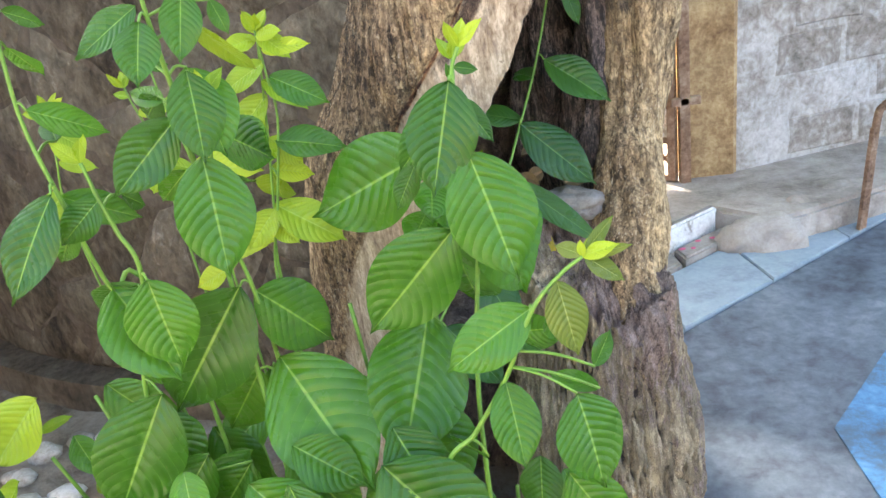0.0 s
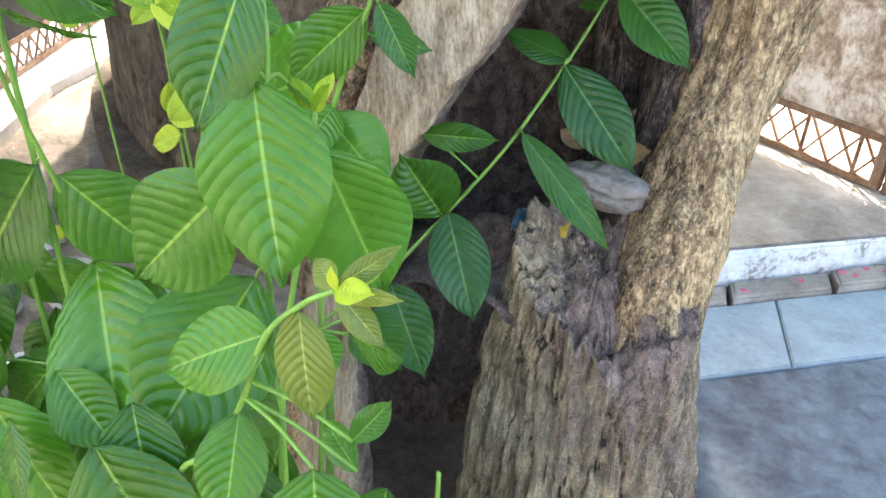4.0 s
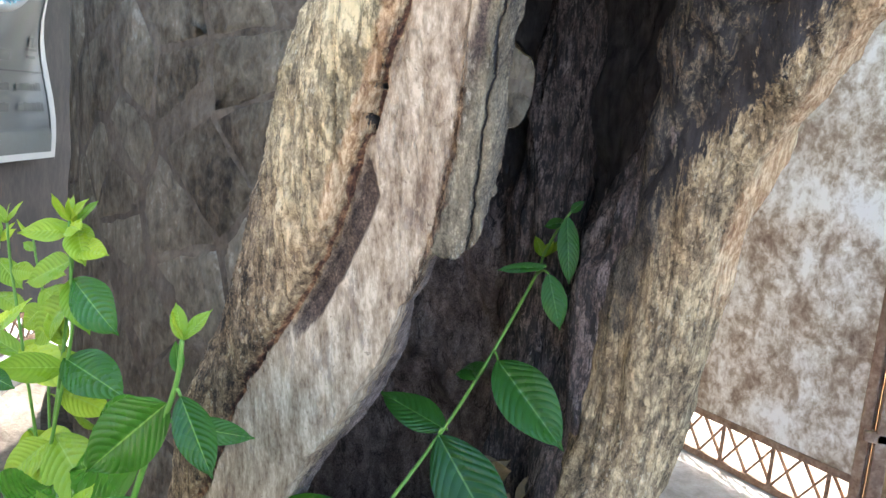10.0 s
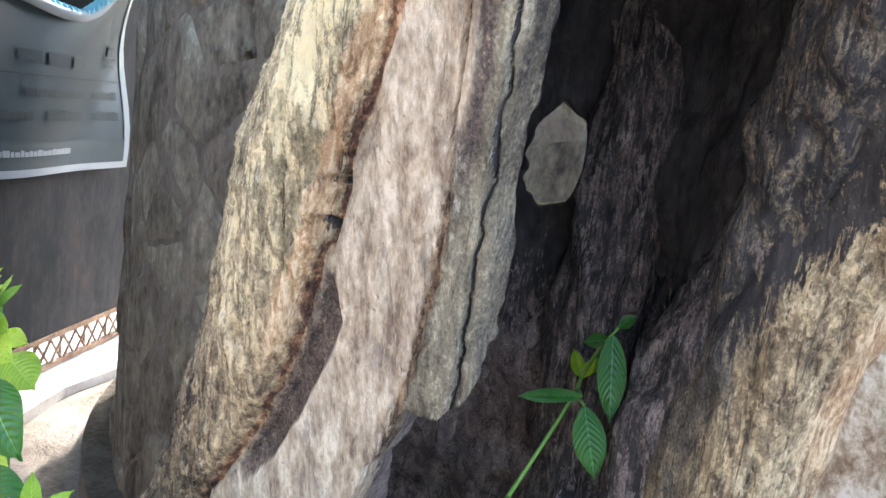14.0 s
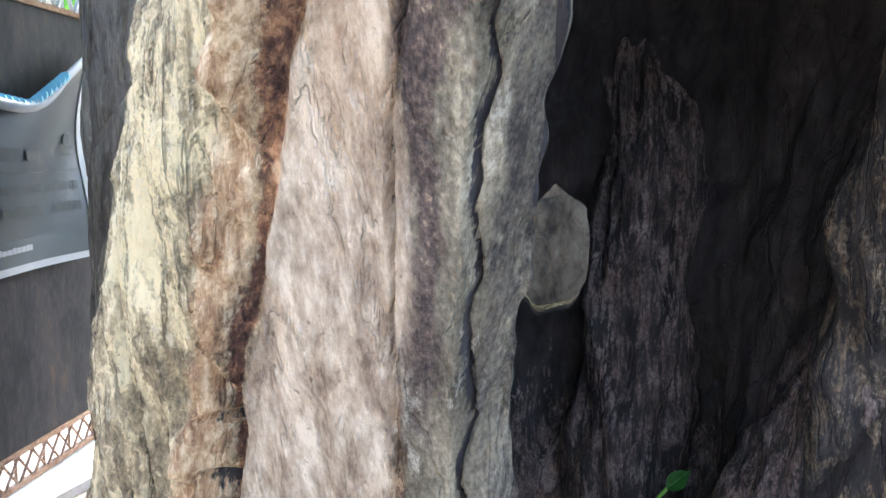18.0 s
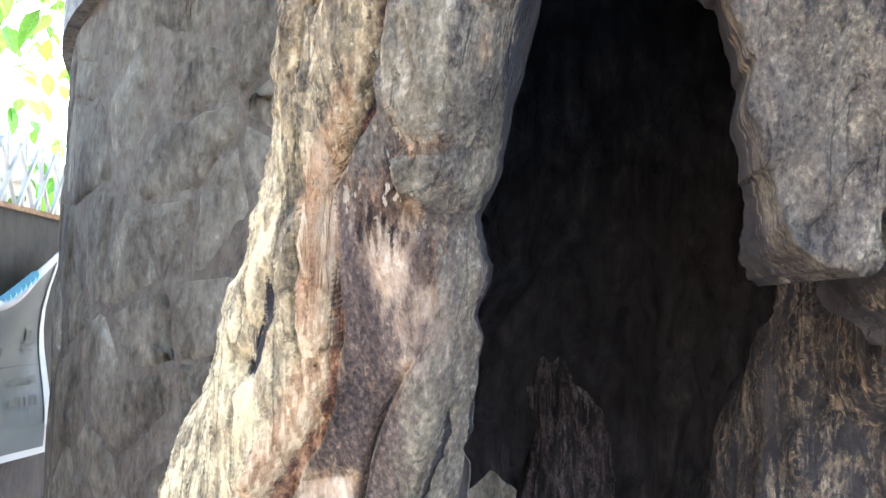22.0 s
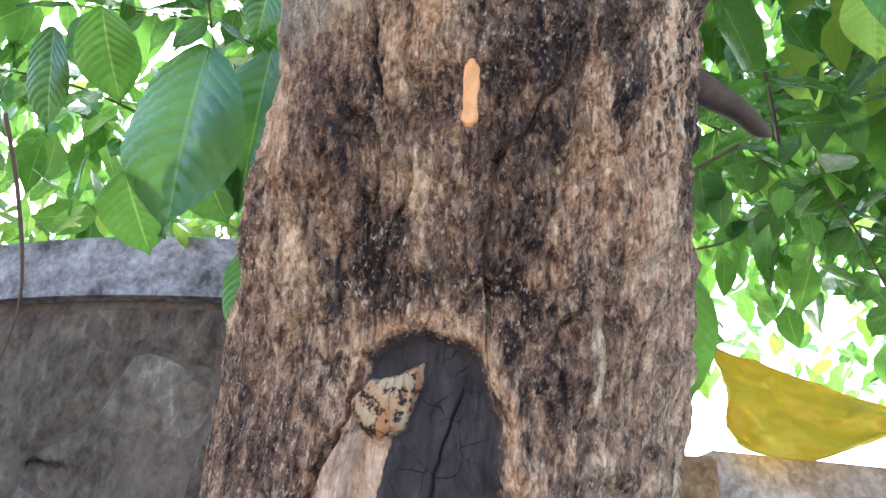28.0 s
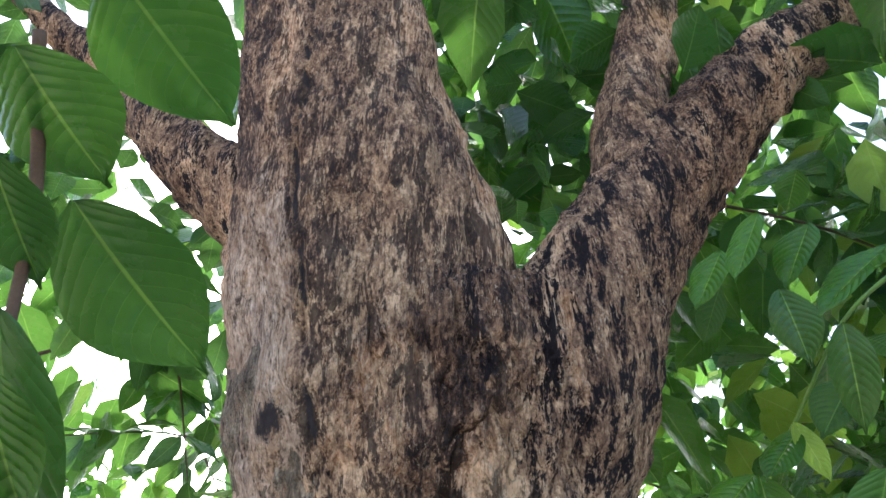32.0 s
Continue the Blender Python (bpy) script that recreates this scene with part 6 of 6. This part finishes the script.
# rotten fill inside the hollow
P = []
n = 60
gx, gy = np.meshgrid(np.linspace(-0.26, 0.33, n), np.linspace(1.36, 1.86, n))
P = np.stack([gx.ravel(), gy.ravel(), 0 * gx.ravel()], -1)
P[:, 2] = 0.78 + 0.10 * (P[:, 1] - 1.36) + 0.05 * fbm(P, 9, 4, 91) - 0.5 * np.clip(-0.02 - P[:, 0], 0, 1)
i = np.arange(n * n).reshape(n, n)
me = pydata("rotten_fill", P, np.stack([i[:-1, :-1].ravel(), i[:-1, 1:].ravel(), i[1:, 1:].ravel(), i[1:, :-1].ravel()], -1))
v = np.ones(n * n)
give(me, red=v * 0, wood=v * 0, grey=v * 0, char_dark=v * 0.1, inner=v, soot=v * 0, nest=v * 0, ash=v * 0, smoke=v * 0, tone=v * 0, warm=v * 0, crazed=v * 0)
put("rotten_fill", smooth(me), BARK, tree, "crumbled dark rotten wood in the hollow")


def lump(name, c, size, rough, seed, mat, squash=(1, 1, 1), sub=4, turn=0.0):
    bm = bmesh.new()
    bmesh.ops.create_icosphere(bm, subdivisions=sub, radius=1.0)
    co = np.array([v.co for v in bm.verts])
    k = 1 + rough * fbm(co, 1.6, 4, seed)
    for v, q in zip(bm.verts, k):
        v.co = Vector((v.co.x * squash[0], v.co.y * squash[1], v.co.z * squash[2])) * float(q) * size
    bmesh.ops.transform(bm, matrix=Matrix.Translation(c) @ Matrix.Rotation(turn, 4, "Y"), verts=bm.verts)
    return part(name, bm, mat, soft=True)


for x, y, w, h, k in boulders:
    tagged(lump("boulder", (x, y, h - 0.12), w, 0.22, 50 + k, CONCRETE, (1.15, 0.75, 0.72), 4, 0.1 * (k - 2)), "rounded grey boulder set in the platform's foot", "boulder", "boulders of the platform")
ROCK = blotched("grey_rock", ((0.36, (0.12, 0.105, 0.09)), (0.5, (0.26, 0.235, 0.205)), (0.64, (0.40, 0.37, 0.33))), 0.9, 14, 120, 0.8)
tagged(lump("rock", (0.175, 1.49, 0.965), 0.065, 0.32, 4, ROCK, (1.15, 0.6, 0.5), 4, 0.15), "rough grey rock lying on the dead root", "rock")
DRY = plain("dry_leaf", (0.30, 0.21, 0.11), 0.8, 0.2, 0.4, 30, 0.4)
for k in range(9):
    a = rnd.uniform(0, 6.3)
    b = Vector((0.13 + rnd.uniform(-0.04, 0.05), 1.56 + rnd.uniform(-0.03, 0.05), 0.99 + rnd.uniform(-0.01, 0.05)))
    t = b + Vector((0.06 * math.cos(a), 0.03 * math.sin(a), rnd.uniform(-0.02, 0.03)))
    L = (t - b).length
    PP, FF, U, V = leaf_arrays(L, L * 0.6, -0.5, 1.2, 12, 6, 8, k)
    me = pydata("dry_leaf", PP, FF)
    ob = put("dry_leaf", smooth(me), DRY)
    ob.matrix_world = leaf_pose(b, t, rnd.uniform(-1, 1), (0, -0.5, 0.8))
    tagged(ob, "curled brown dry leaf lying in the hollow", "leaf", "dry leaves in the hollow")

# ---- crumpled wrapper ----
wrapper = new("wrapper")
tagged(wrapper, "crumpled yellow and green snack wrapper on the dead root", "wrapper")
W_Y, W_G, W_B = (plain(n, c, 0.3, 0.5, 0.2, 40, 0.2) for n, c in (("foil_yellow", (0.55, 0.40, 0.05)), ("foil_green", (0.08, 0.25, 0.12)), ("foil_blue", (0.04, 0.08, 0.11))))


def crumple(name, x0, x1, mat, lift=0.0):
    n = 12
    gx, gy = np.meshgrid(np.linspace(x0, x1, n), np.linspace(0, 0.04, n))
    P = np.stack([gx.ravel(), gy.ravel() * 0.4, gy.ravel()], -1)
    P[:, 1] += 0.006 * fbm(P, 60, 3, 5) - lift
    P[:, 2] += 0.004 * fbm(P, 45, 2, 6) - 0.25 * np.abs(P[:, 0] - 0.04) ** 1.3
    i = np.arange(n * n).reshape(n, n)
    f = np.stack([i[:-1, :-1].ravel(), i[:-1, 1:].ravel(), i[1:, 1:].ravel(), i[1:, :-1].ravel()], -1)
    P = np.concatenate([P, P + (0, 0.002, 0)])
    f = np.concatenate([f, f[:, ::-1] + n * n])
    ob = put(name, smooth(pydata(name, P, f)), mat, wrapper)
    ob.matrix_world = pose(0.048, 1.43, 0.897, -50, 4, 5)


crumple("foil", 0.0, 0.085, W_Y)
crumple("end_band", 0.0, 0.014, W_B, 0.002)
crumple("end_band", 0.014, 0.03, W_G, 0.0015)
for k in range(4):
    crumple("letter_bar", 0.036 + k * 0.009, 0.041 + k * 0.009, W_G, 0.002)

# ---- pebbles and litter on the ground ----
for k in range(70):
    x, y = rnd.uniform(-2.4, -0.9), rnd.uniform(1.3, 2.4)
    if (x - WC[0]) ** 2 + (y - WC[1]) ** 2 < (WR + 0.25) ** 2:
        continue
    s = rnd.uniform(0.02, 0.055)
    tagged(lump("pebble", (x, y, 0.0), s, 0.25, k, PEBBLE, (1.2, 1, 0.65), 2, rnd.uniform(-0.3, 0.3)), "rounded pale pebble lying on the earth", "pebble", "pebbles before the wall")
for k, (b, t) in enumerate((((-1.62, 2.30, 0.05), (-1.50, 2.34, 0.09)), ((-1.75, 2.2, 0.03), (-1.86, 2.24, 0.06)), ((-1.3, 2.0, 0.03), (-1.2, 1.95, 0.05)))):
    P_, F_, U_, V_ = leaf_arrays(0.12, 0.05, 0.1, 0.2, 12, 6, 8, k)
    me = pydata("fallen_leaf", P_, F_)
    give(me, along=U_, across=V_)
    ob = put("fallen_leaf", smooth(me), YOUNG_BACKLIT)
    ob.matrix_world = leaf_pose(b, t, 0.2, (0, -0.3, 1))
    tagged(ob, "yellow fallen leaf lying on the pebbles", "leaf", "fallen leaves")
PETAL = plain("petal", (0.65, 0.12, 0.22), 0.6, 0.3, 0.2, 60, 0.1)
for k in range(10):
    x = 0.45 + rnd.uniform(0, 0.75)
    tagged(lump("petal", (*EDGE(x, rnd.uniform(0.40, 0.50)), 0.055), 0.012, 0.3, k, PETAL, (1, 0.8, 0.3), 2), "fallen pink petal on the kerb", "petal", "fallen petals")

# ---- crown ----
crown_rnd = random.Random(11)


def bough(name, rows, leaves, mat, size, seed, label, coarse=False, droop=0.6, spread=1.0):
    """A twig with pairs of hanging leaves along it."""
    thing = new(name)
    tagged(thing, label, "branch", "leafy branches of the crown")
    stem_part("twig", rows, TWIG if rows[0][3] > 0.005 else STEM, thing, 30, 8)
    c = spline(rows, leaves + 2)
    r = random.Random(seed)
    for k in range(1, leaves + 1):
        b = Vector(c[k][:3])
        d = (Vector(c[k + 1][:3]) - Vector(c[k][:3])).normalized()
        side = d.cross(Vector((0, 0, 1))).normalized()
        for sgn in (-1, 1):
            L = size * r.uniform(0.75, 1.15)
            way = (side * sgn * spread + d * r.uniform(0.2, 0.7) + Vector((0, 0, -droop * r.uniform(0.5, 1.4)))).normalized()
            p = b + way * 0.012
            leaf(p, p + way * L, r.uniform(0.48, 0.62), mat, thing, seed * 50 + k * 2 + (sgn > 0), (r.uniform(-0.4, 0.4), -0.5, 0.8), coarse)
    if leaves:
        e = Vector(c[-1][:3])
        leaf(e, e + (Vector(c[-1][:3]) - Vector(c[-2][:3])).normalized() * size, 0.5, mat, thing, seed * 50 + 49, None, coarse)
    return thing


# large leaves hanging near the eye
big = new("hanging_branch")
tagged(big, "hanging branch with very large dark green leaves", "branch", "leafy branches of the crown")
for k, (b, t, w, m) in enumerate((
        ((0.231, 0.305, 2.864), (0.306, 0.466, 2.819), 0.62, LEAF),
        ((0.179, 0.325, 2.750), (0.219, 0.449, 2.706), 0.75, LEAF),
        ((0.151, 0.495, 2.769), (0.243, 0.674, 2.676), 0.55, LEAF),
        ((0.198, 0.430, 2.555), (0.205, 0.592, 2.378), 0.30, SHADE_LEAF),
        ((0.209, 0.429, 2.503), (0.223, 0.519, 2.416), 0.6, LEAF),
        ((0.177, 0.368, 2.660), (0.180, 0.480, 2.619), 0.5, LEAF),
        ((0.041, 1.176, 2.704), (-0.017, 1.242, 2.452), 0.7, SHADE_LEAF),
        ((0.107, 1.236, 2.752), (0.066, 1.307, 2.522), 0.5, SHADE_LEAF),
        ((0.107, 1.197, 2.874), (0.060, 1.259, 2.782), 0.7, LEAF),
        ((-0.024, 0.970, 2.554), (-0.039, 1.028, 2.459), 0.5, LEAF),
        ((-0.034, 1.676, 2.654), (-0.070, 1.733, 2.480), 0.5, LEAF),
        ((-0.028, 1.038, 2.647), (-0.024, 1.113, 2.555), 0.6, LEAF),
        ((-0.084, 1.264, 2.561), (-0.063, 1.346, 2.467), 0.7, LEAF),
        ((0.001, 1.276, 2.614), (0.037, 1.365, 2.527), 0.7, SHADE_LEAF),
        ((-0.118, 1.229, 2.571), (-0.153, 1.263, 2.491), 0.5, LEAF),
        ((0.925, 0.798, 3.017), (0.872, 0.843, 2.933), 0.5, LEAF),
        ((0.984, 0.800, 2.988), (0.931, 0.838, 2.910), 0.6, LEAF),
        ((1.068, 0.804, 2.935), (0.943, 0.815, 2.852), 0.45, LEAF),
        ((0.888, 0.878, 3.034), (0.833, 0.912, 2.954), 0.6, LEAF),
        ((0.975, 0.942, 3.009), (0.992, 0.975, 2.889), 0.5, LEAF),
        ((1.049, 0.961, 2.949), (1.041, 1.020, 2.800), 0.35, LEAF),
        ((0.970, 1.075, 2.864), (0.989, 1.071, 2.765), 0.3, SUNNY),
        ((0.972, 1.081, 2.853), (0.906, 1.092, 2.785), 0.6, LEAF),
        ((0.914, 1.131, 2.817), (0.912, 1.148, 2.688), 0.45, LEAF),
        ((0.906, 1.132, 2.818), (0.825, 1.142, 2.748), 0.55, LEAF),
        ((1.069, 1.051, 2.918), (1.000, 1.079, 2.839), 0.6, SHADE_LEAF),
        ((0.981, 1.037, 2.724), (0.960, 1.093, 2.643), 0.5, LEAF),
        ((1.033, 1.004, 2.734), (0.990, 1.084, 2.636), 0.5, SHADE_LEAF),
        ((1.045, 0.856, 3.185), (1.028, 0.915, 3.148), 0.6, LEAF),
        ((0.774, 1.833, 2.703), (0.795, 1.925, 2.440), 0.38, LEAF),
        ((0.972, 1.275, 2.893), (0.970, 1.311, 2.769), 0.6, SUNNY),
        ((0.774, 1.350, 3.045), (0.824, 1.398, 2.979), 0.6, LEAF),
)):
    leaf(b, t, w, m, big, 700 + k, (-0.1, -0.6, -0.75) if k < 6 else None)
stem_part("twig", [(0.179, 0.336, 2.798, 0.006), (0.174, 0.431, 2.690, 0.006), (0.172, 0.479, 2.584, 0.005), (0.173, 0.527, 2.451, 0.004)], TWIG, big)
stem_part("twig", [(1.146, 0.913, 3.009, 0.004), (1.057, 0.974, 2.962, 0.003), (0.976, 1.092, 2.872, 0.0028), (0.890, 1.182, 2.788, 0.002)], STEM, big)
stem_part("twig", [(0.649, 1.349, 2.849, 0.03), (0.70, 1.42, 2.868, 0.024), (0.765, 1.496, 2.874, 0.028), (0.84, 1.55, 2.868, 0.021), (0.88, 1.58, 2.850, 0.017), (0.905, 1.594, 2.842, 0.006)], TWIG, big)
stem_part("twig", [(-0.824, 1.891, 3.128, 0.006), (-0.819, 2.020, 2.973, 0.006), (-0.822, 2.156, 2.743, 0.004), (-0.926, 2.291, 2.548, 0.002)], TWIG, big)


# twigs of the crown round the trunk, at middle distance
spots = random.Random(21)
for k in range(95):
    a = spots.uniform(0, 2 * math.pi)
    d = spots.uniform(1.3, 3.6)
    x, y = 0.45 + d * math.cos(a), 1.3 + d * math.sin(a)
    z = spots.uniform(3.0, 4.6) + (0.5 if y < 0.3 else 0.0)
    if math.hypot(x - 0.5, y - 0.3) < 0.9 and z < 3.6:
        continue
    if y < 0.2 or (x < -0.4 and y < 1.6):
        continue
    b = spots.uniform(0, 6.3)
    l = spots.uniform(0.35, 0.6)
    rows = [(x - l * math.cos(b), y - l * math.sin(b), z + 0.2, 0.006), (x, y, z + 0.12, 0.005), (x + l * math.cos(b), y + l * math.sin(b), z - 0.12, 0.003)]
    bough("leafy_branch", rows, spots.randint(4, 6), LEAF if spots.random() < 0.5 else (SUNNY if spots.random() < 0.2 else SHADE_LEAF), 0.20, 30 + k, "leafy branch with hanging green leaves in the crown", True)


def far_crown(name, count, mat, zone, size, seed, label):
    """Thousands of small leaves of the far crown in one mesh."""
    r = np.random.RandomState(seed)
    base, face, up, vp = leaf_arrays(1.0, 0.55, 0.12, 0.25, 4, 2, 3, seed)
    centres = zone(r, count)
    n = len(base)
    V, F, A, C = [], [], [], []
    for k, c in enumerate(centres):
        e = Euler((r.uniform(-0.7, 0.7), r.uniform(0.1, 1.4), r.uniform(0, 6.3)))
        m = np.array(e.to_matrix())
        V.append(base @ m.T * (size * r.uniform(0.6, 1.2)) + c)
        F.append(face + k * n)
        A.append(up), C.append(vp)
    me = pydata(name, np.concatenate(V), np.concatenate(F))
    give(me, along=np.concatenate(A), across=np.concatenate(C))
    ob = put(name, smooth(me), mat)
    return tagged(ob, label, "foliage", kind="stuff")


def clumps(r, count, x, y, z, n, spread):
    c = np.stack([r.uniform(*x, n), r.uniform(*y, n), r.uniform(*z, n)], -1)
    return c[r.randint(0, n, count)] + r.normal(0, spread, (count, 3))


def high(r, n):
    p = clumps(r, n, (-4.5, 5.5), (0.7, 7), (3.9, 7.0), 150, 0.36)
    return p[(p[:, 2] > 3.6) & (p[:, 1] > 0.15) & ~((p[:, 0] < -0.5) & (p[:, 1] < 2.0)) & ((p[:, 0] > 0.3) | (r.uniform(size=len(p)) < 0.6))]


def right_mass(r, n):
    p = clumps(r, n, (0.9, 3.6), (1.0, 3.4), (3.6, 5.6), 40, 0.24)
    return p[(p[:, 2] > 3.0) & (p[:, 0] > 0.85)]


def behind(r, n):
    p = clumps(r, n, (-7, 7), (4.8, 9), (2.6, 6.5), 90, 0.5)
    return p[(p[:, 2] > 2.4) & ~((p[:, 0] > 0.8) & (p[:, 0] < 5.0) & (p[:, 2] < 4.4))]


# lit and shaded leaves of the crown differ by painted tint
far_crown("crown_foliage", 6700, LEAF, high, 0.32, 3, "dense green leaves of the tree's high crown")
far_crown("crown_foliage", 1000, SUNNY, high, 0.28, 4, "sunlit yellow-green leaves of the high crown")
far_crown("crown_foliage", 620, SHADE_LEAF, right_mass, 0.22, 14, "shaded leaves hanging beside the right limb")
def fork_mass(r, n):
    c = np.array([(0.66, 1.53, 4.29), (0.63, 1.38, 4.14), (0.87, 1.58, 4.71), (-0.91, 1.44, 4.39), (-0.87, 1.13, 4.56), (-0.60, 2.00, 4.41)])
    return c[r.randint(0, len(c), n)] + r.normal(0, 0.20, (n, 3))


far_crown("crown_foliage", 300, SHADE_LEAF, fork_mass, 0.20, 15, "shaded leaves seen through the fork of the trunk")
far_crown("back_foliage", 2000, LEAF, behind, 0.25, 5, "green foliage of trees behind the walls")
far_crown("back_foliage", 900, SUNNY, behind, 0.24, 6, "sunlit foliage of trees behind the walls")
for k in range(7):
    a = k * 0.9
    stem_part("crown_branch", [(0.35 + 0.2 * math.cos(a), 0.95 + 0.2 * math.sin(a), 4.9 + 0.1 * k, 0.035), (0.35 + 1.5 * math.cos(a), 1 + 1.5 * math.sin(a), 5.5 + 0.1 * k, 0.022), (0.35 + 3.2 * math.cos(a), 1 + 3.2 * math.sin(a), 6.0 + 0.15 * k, 0.01)], TWIG, tree, 24, 8)


# creepers and leaves growing on top of the curved wall
def wall_top(r, n):
    a = r.uniform(A0, A1 - 0.25, n)
    rad = WR - 0.2 + r.normal(0, 0.14, n)
    return np.stack([WC[0] + rad * np.cos(a), WC[1] + rad * np.sin(a), 3.06 + np.abs(r.normal(0, 0.13, n))], -1)


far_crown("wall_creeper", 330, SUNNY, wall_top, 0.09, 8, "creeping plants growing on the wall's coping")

# ---- yellow sheet over the right wall ----
TARP = plain("yellow_tarp", (0.72, 0.50, 0.02), 0.45, 0.4, 0.15, 6, 0.1)
n = 70
gx, gy = np.meshgrid(np.linspace(0, 1, n), np.linspace(0, 1, n))
gx, gy = gx.ravel(), gy.ravel()
fold = np.sin((gx * 0.8 + gy * 0.5) * 16) + 0.5 * np.sin(gx * 31 + gy * 9)
P = np.stack([1.30 + gx * 1.0, 3.58 + 0.05 * fold * (1.1 - gy), 2.78 + gy * (0.48 - 0.40 * gx)], -1)
P[:, 2] += 0.02 * fbm(P, 6, 3, 4) - 0.06 * np.sin(gx * 7) * (1 - gy)
P[:, 1] += 0.03 * fbm(P, 9, 3, 9) + 0.25 * gy
i = np.arange(n * n).reshape(n, n)
f = np.stack([i[:-1, :-1].ravel(), i[:-1, 1:].ravel(), i[1:, 1:].ravel(), i[1:, :-1].ravel()], -1)
tarp = new("tarp")
tagged(tarp, "crumpled bright yellow plastic sheet over the wall", "tarp")
put("sheet", smooth(pydata("sheet", np.concatenate([P, P + (0, 0.004, 0)]), np.concatenate([f, f[:, ::-1] + n * n]))), TARP, tarp)
for row in (i[0], i[-1], i[:, 0]):
    hem_p, hem_f = tube([(*P[q], 0.007) for q in row[::3]], 60, 8)
    put("hem", smooth(pydata("hem", hem_p, hem_f)), TARP, tarp)

# ---- houses beyond ----
HOUSE = plain("pale_render", (0.72, 0.70, 0.66), 0.85, 0.2, 0.08, 1.5, 0.2)
ROOF = plain("sheet_roof", (0.55, 0.54, 0.52), 0.6, 0.3, 0.15, 2, 0.2)
GLASS = plain("dark_pane", (0.03, 0.035, 0.04), 0.15, 0.5, 0.1, 3, 0.0)


def house(x0, x1, y0, y1, h, label):
    t = new("house")
    tagged(t, label, "house", "houses beyond the walls")
    part("wall", box(x0, x1, y0, y1, -0.1, h, 0.02), HOUSE, t)
    part("roof", box(x0 - 0.5, x1 + 0.5, y0 - 0.6, y1 + 0.5, h, h + 0.16, 0.02), ROOF, t)
    for k in range(3):
        w = x0 + (k + 0.5) * (x1 - x0) / 3
        win = part("window", box(w - 0.55, w + 0.55, y0 - 0.03, y0 + 0.05, 1.0, 2.3, 0.01), HOUSE, t)
        part("pane", box(w - 0.48, w + 0.48, y0 - 0.045, y0, 1.07, 2.23), GLASS, win)


house(-14, -6.5, 6.0, 11, 3.1, "pale rendered low house with an overhanging sheet roof")
house(1.5, 8.0, 8.5, 13, 3.0, "pale rendered house behind the block wall")
part("wall_far", box(-8, 9, 13.5, 13.8, -0.1, 2.6, 0.01), CONCRETE)["kind"] = "structure"
part("wall_yard", box(-6.5, 6.5, -4.3, -4.0, -0.1, 2.8, 0.01), CONCRETE)["kind"] = "structure"
POLE = plain("blue_pole", (0.05, 0.10, 0.30), 0.5, 0.4, 0.15, 12, 0.1)
for x in (-2.1, -1.25):
    pole = tagged(part("pole", bar((x, 4.6, 0), (x + 0.1, 4.6, 4.2), 0.05), POLE), "tall blue painted metal pole behind the wall", "pole", "blue poles")
tagged(part("pole", bar((-2.6, 4.6, 3.55), (-0.4, 4.6, 3.5), 0.04), POLE), "blue painted cross pipe behind the wall", "pole", "blue poles")

# ---- stones of the walls, last ----
rubble_stones(curved, on_arc, WR * (A1 - A0), 2.74, 0.10, RUBBLE, 4)
wall_stones(back, on_right, 2.6, 2.5, 0.16, BLOCKS, 9, 0.19, 0.21, (0.36, 0.42), 0.007, 0.007)
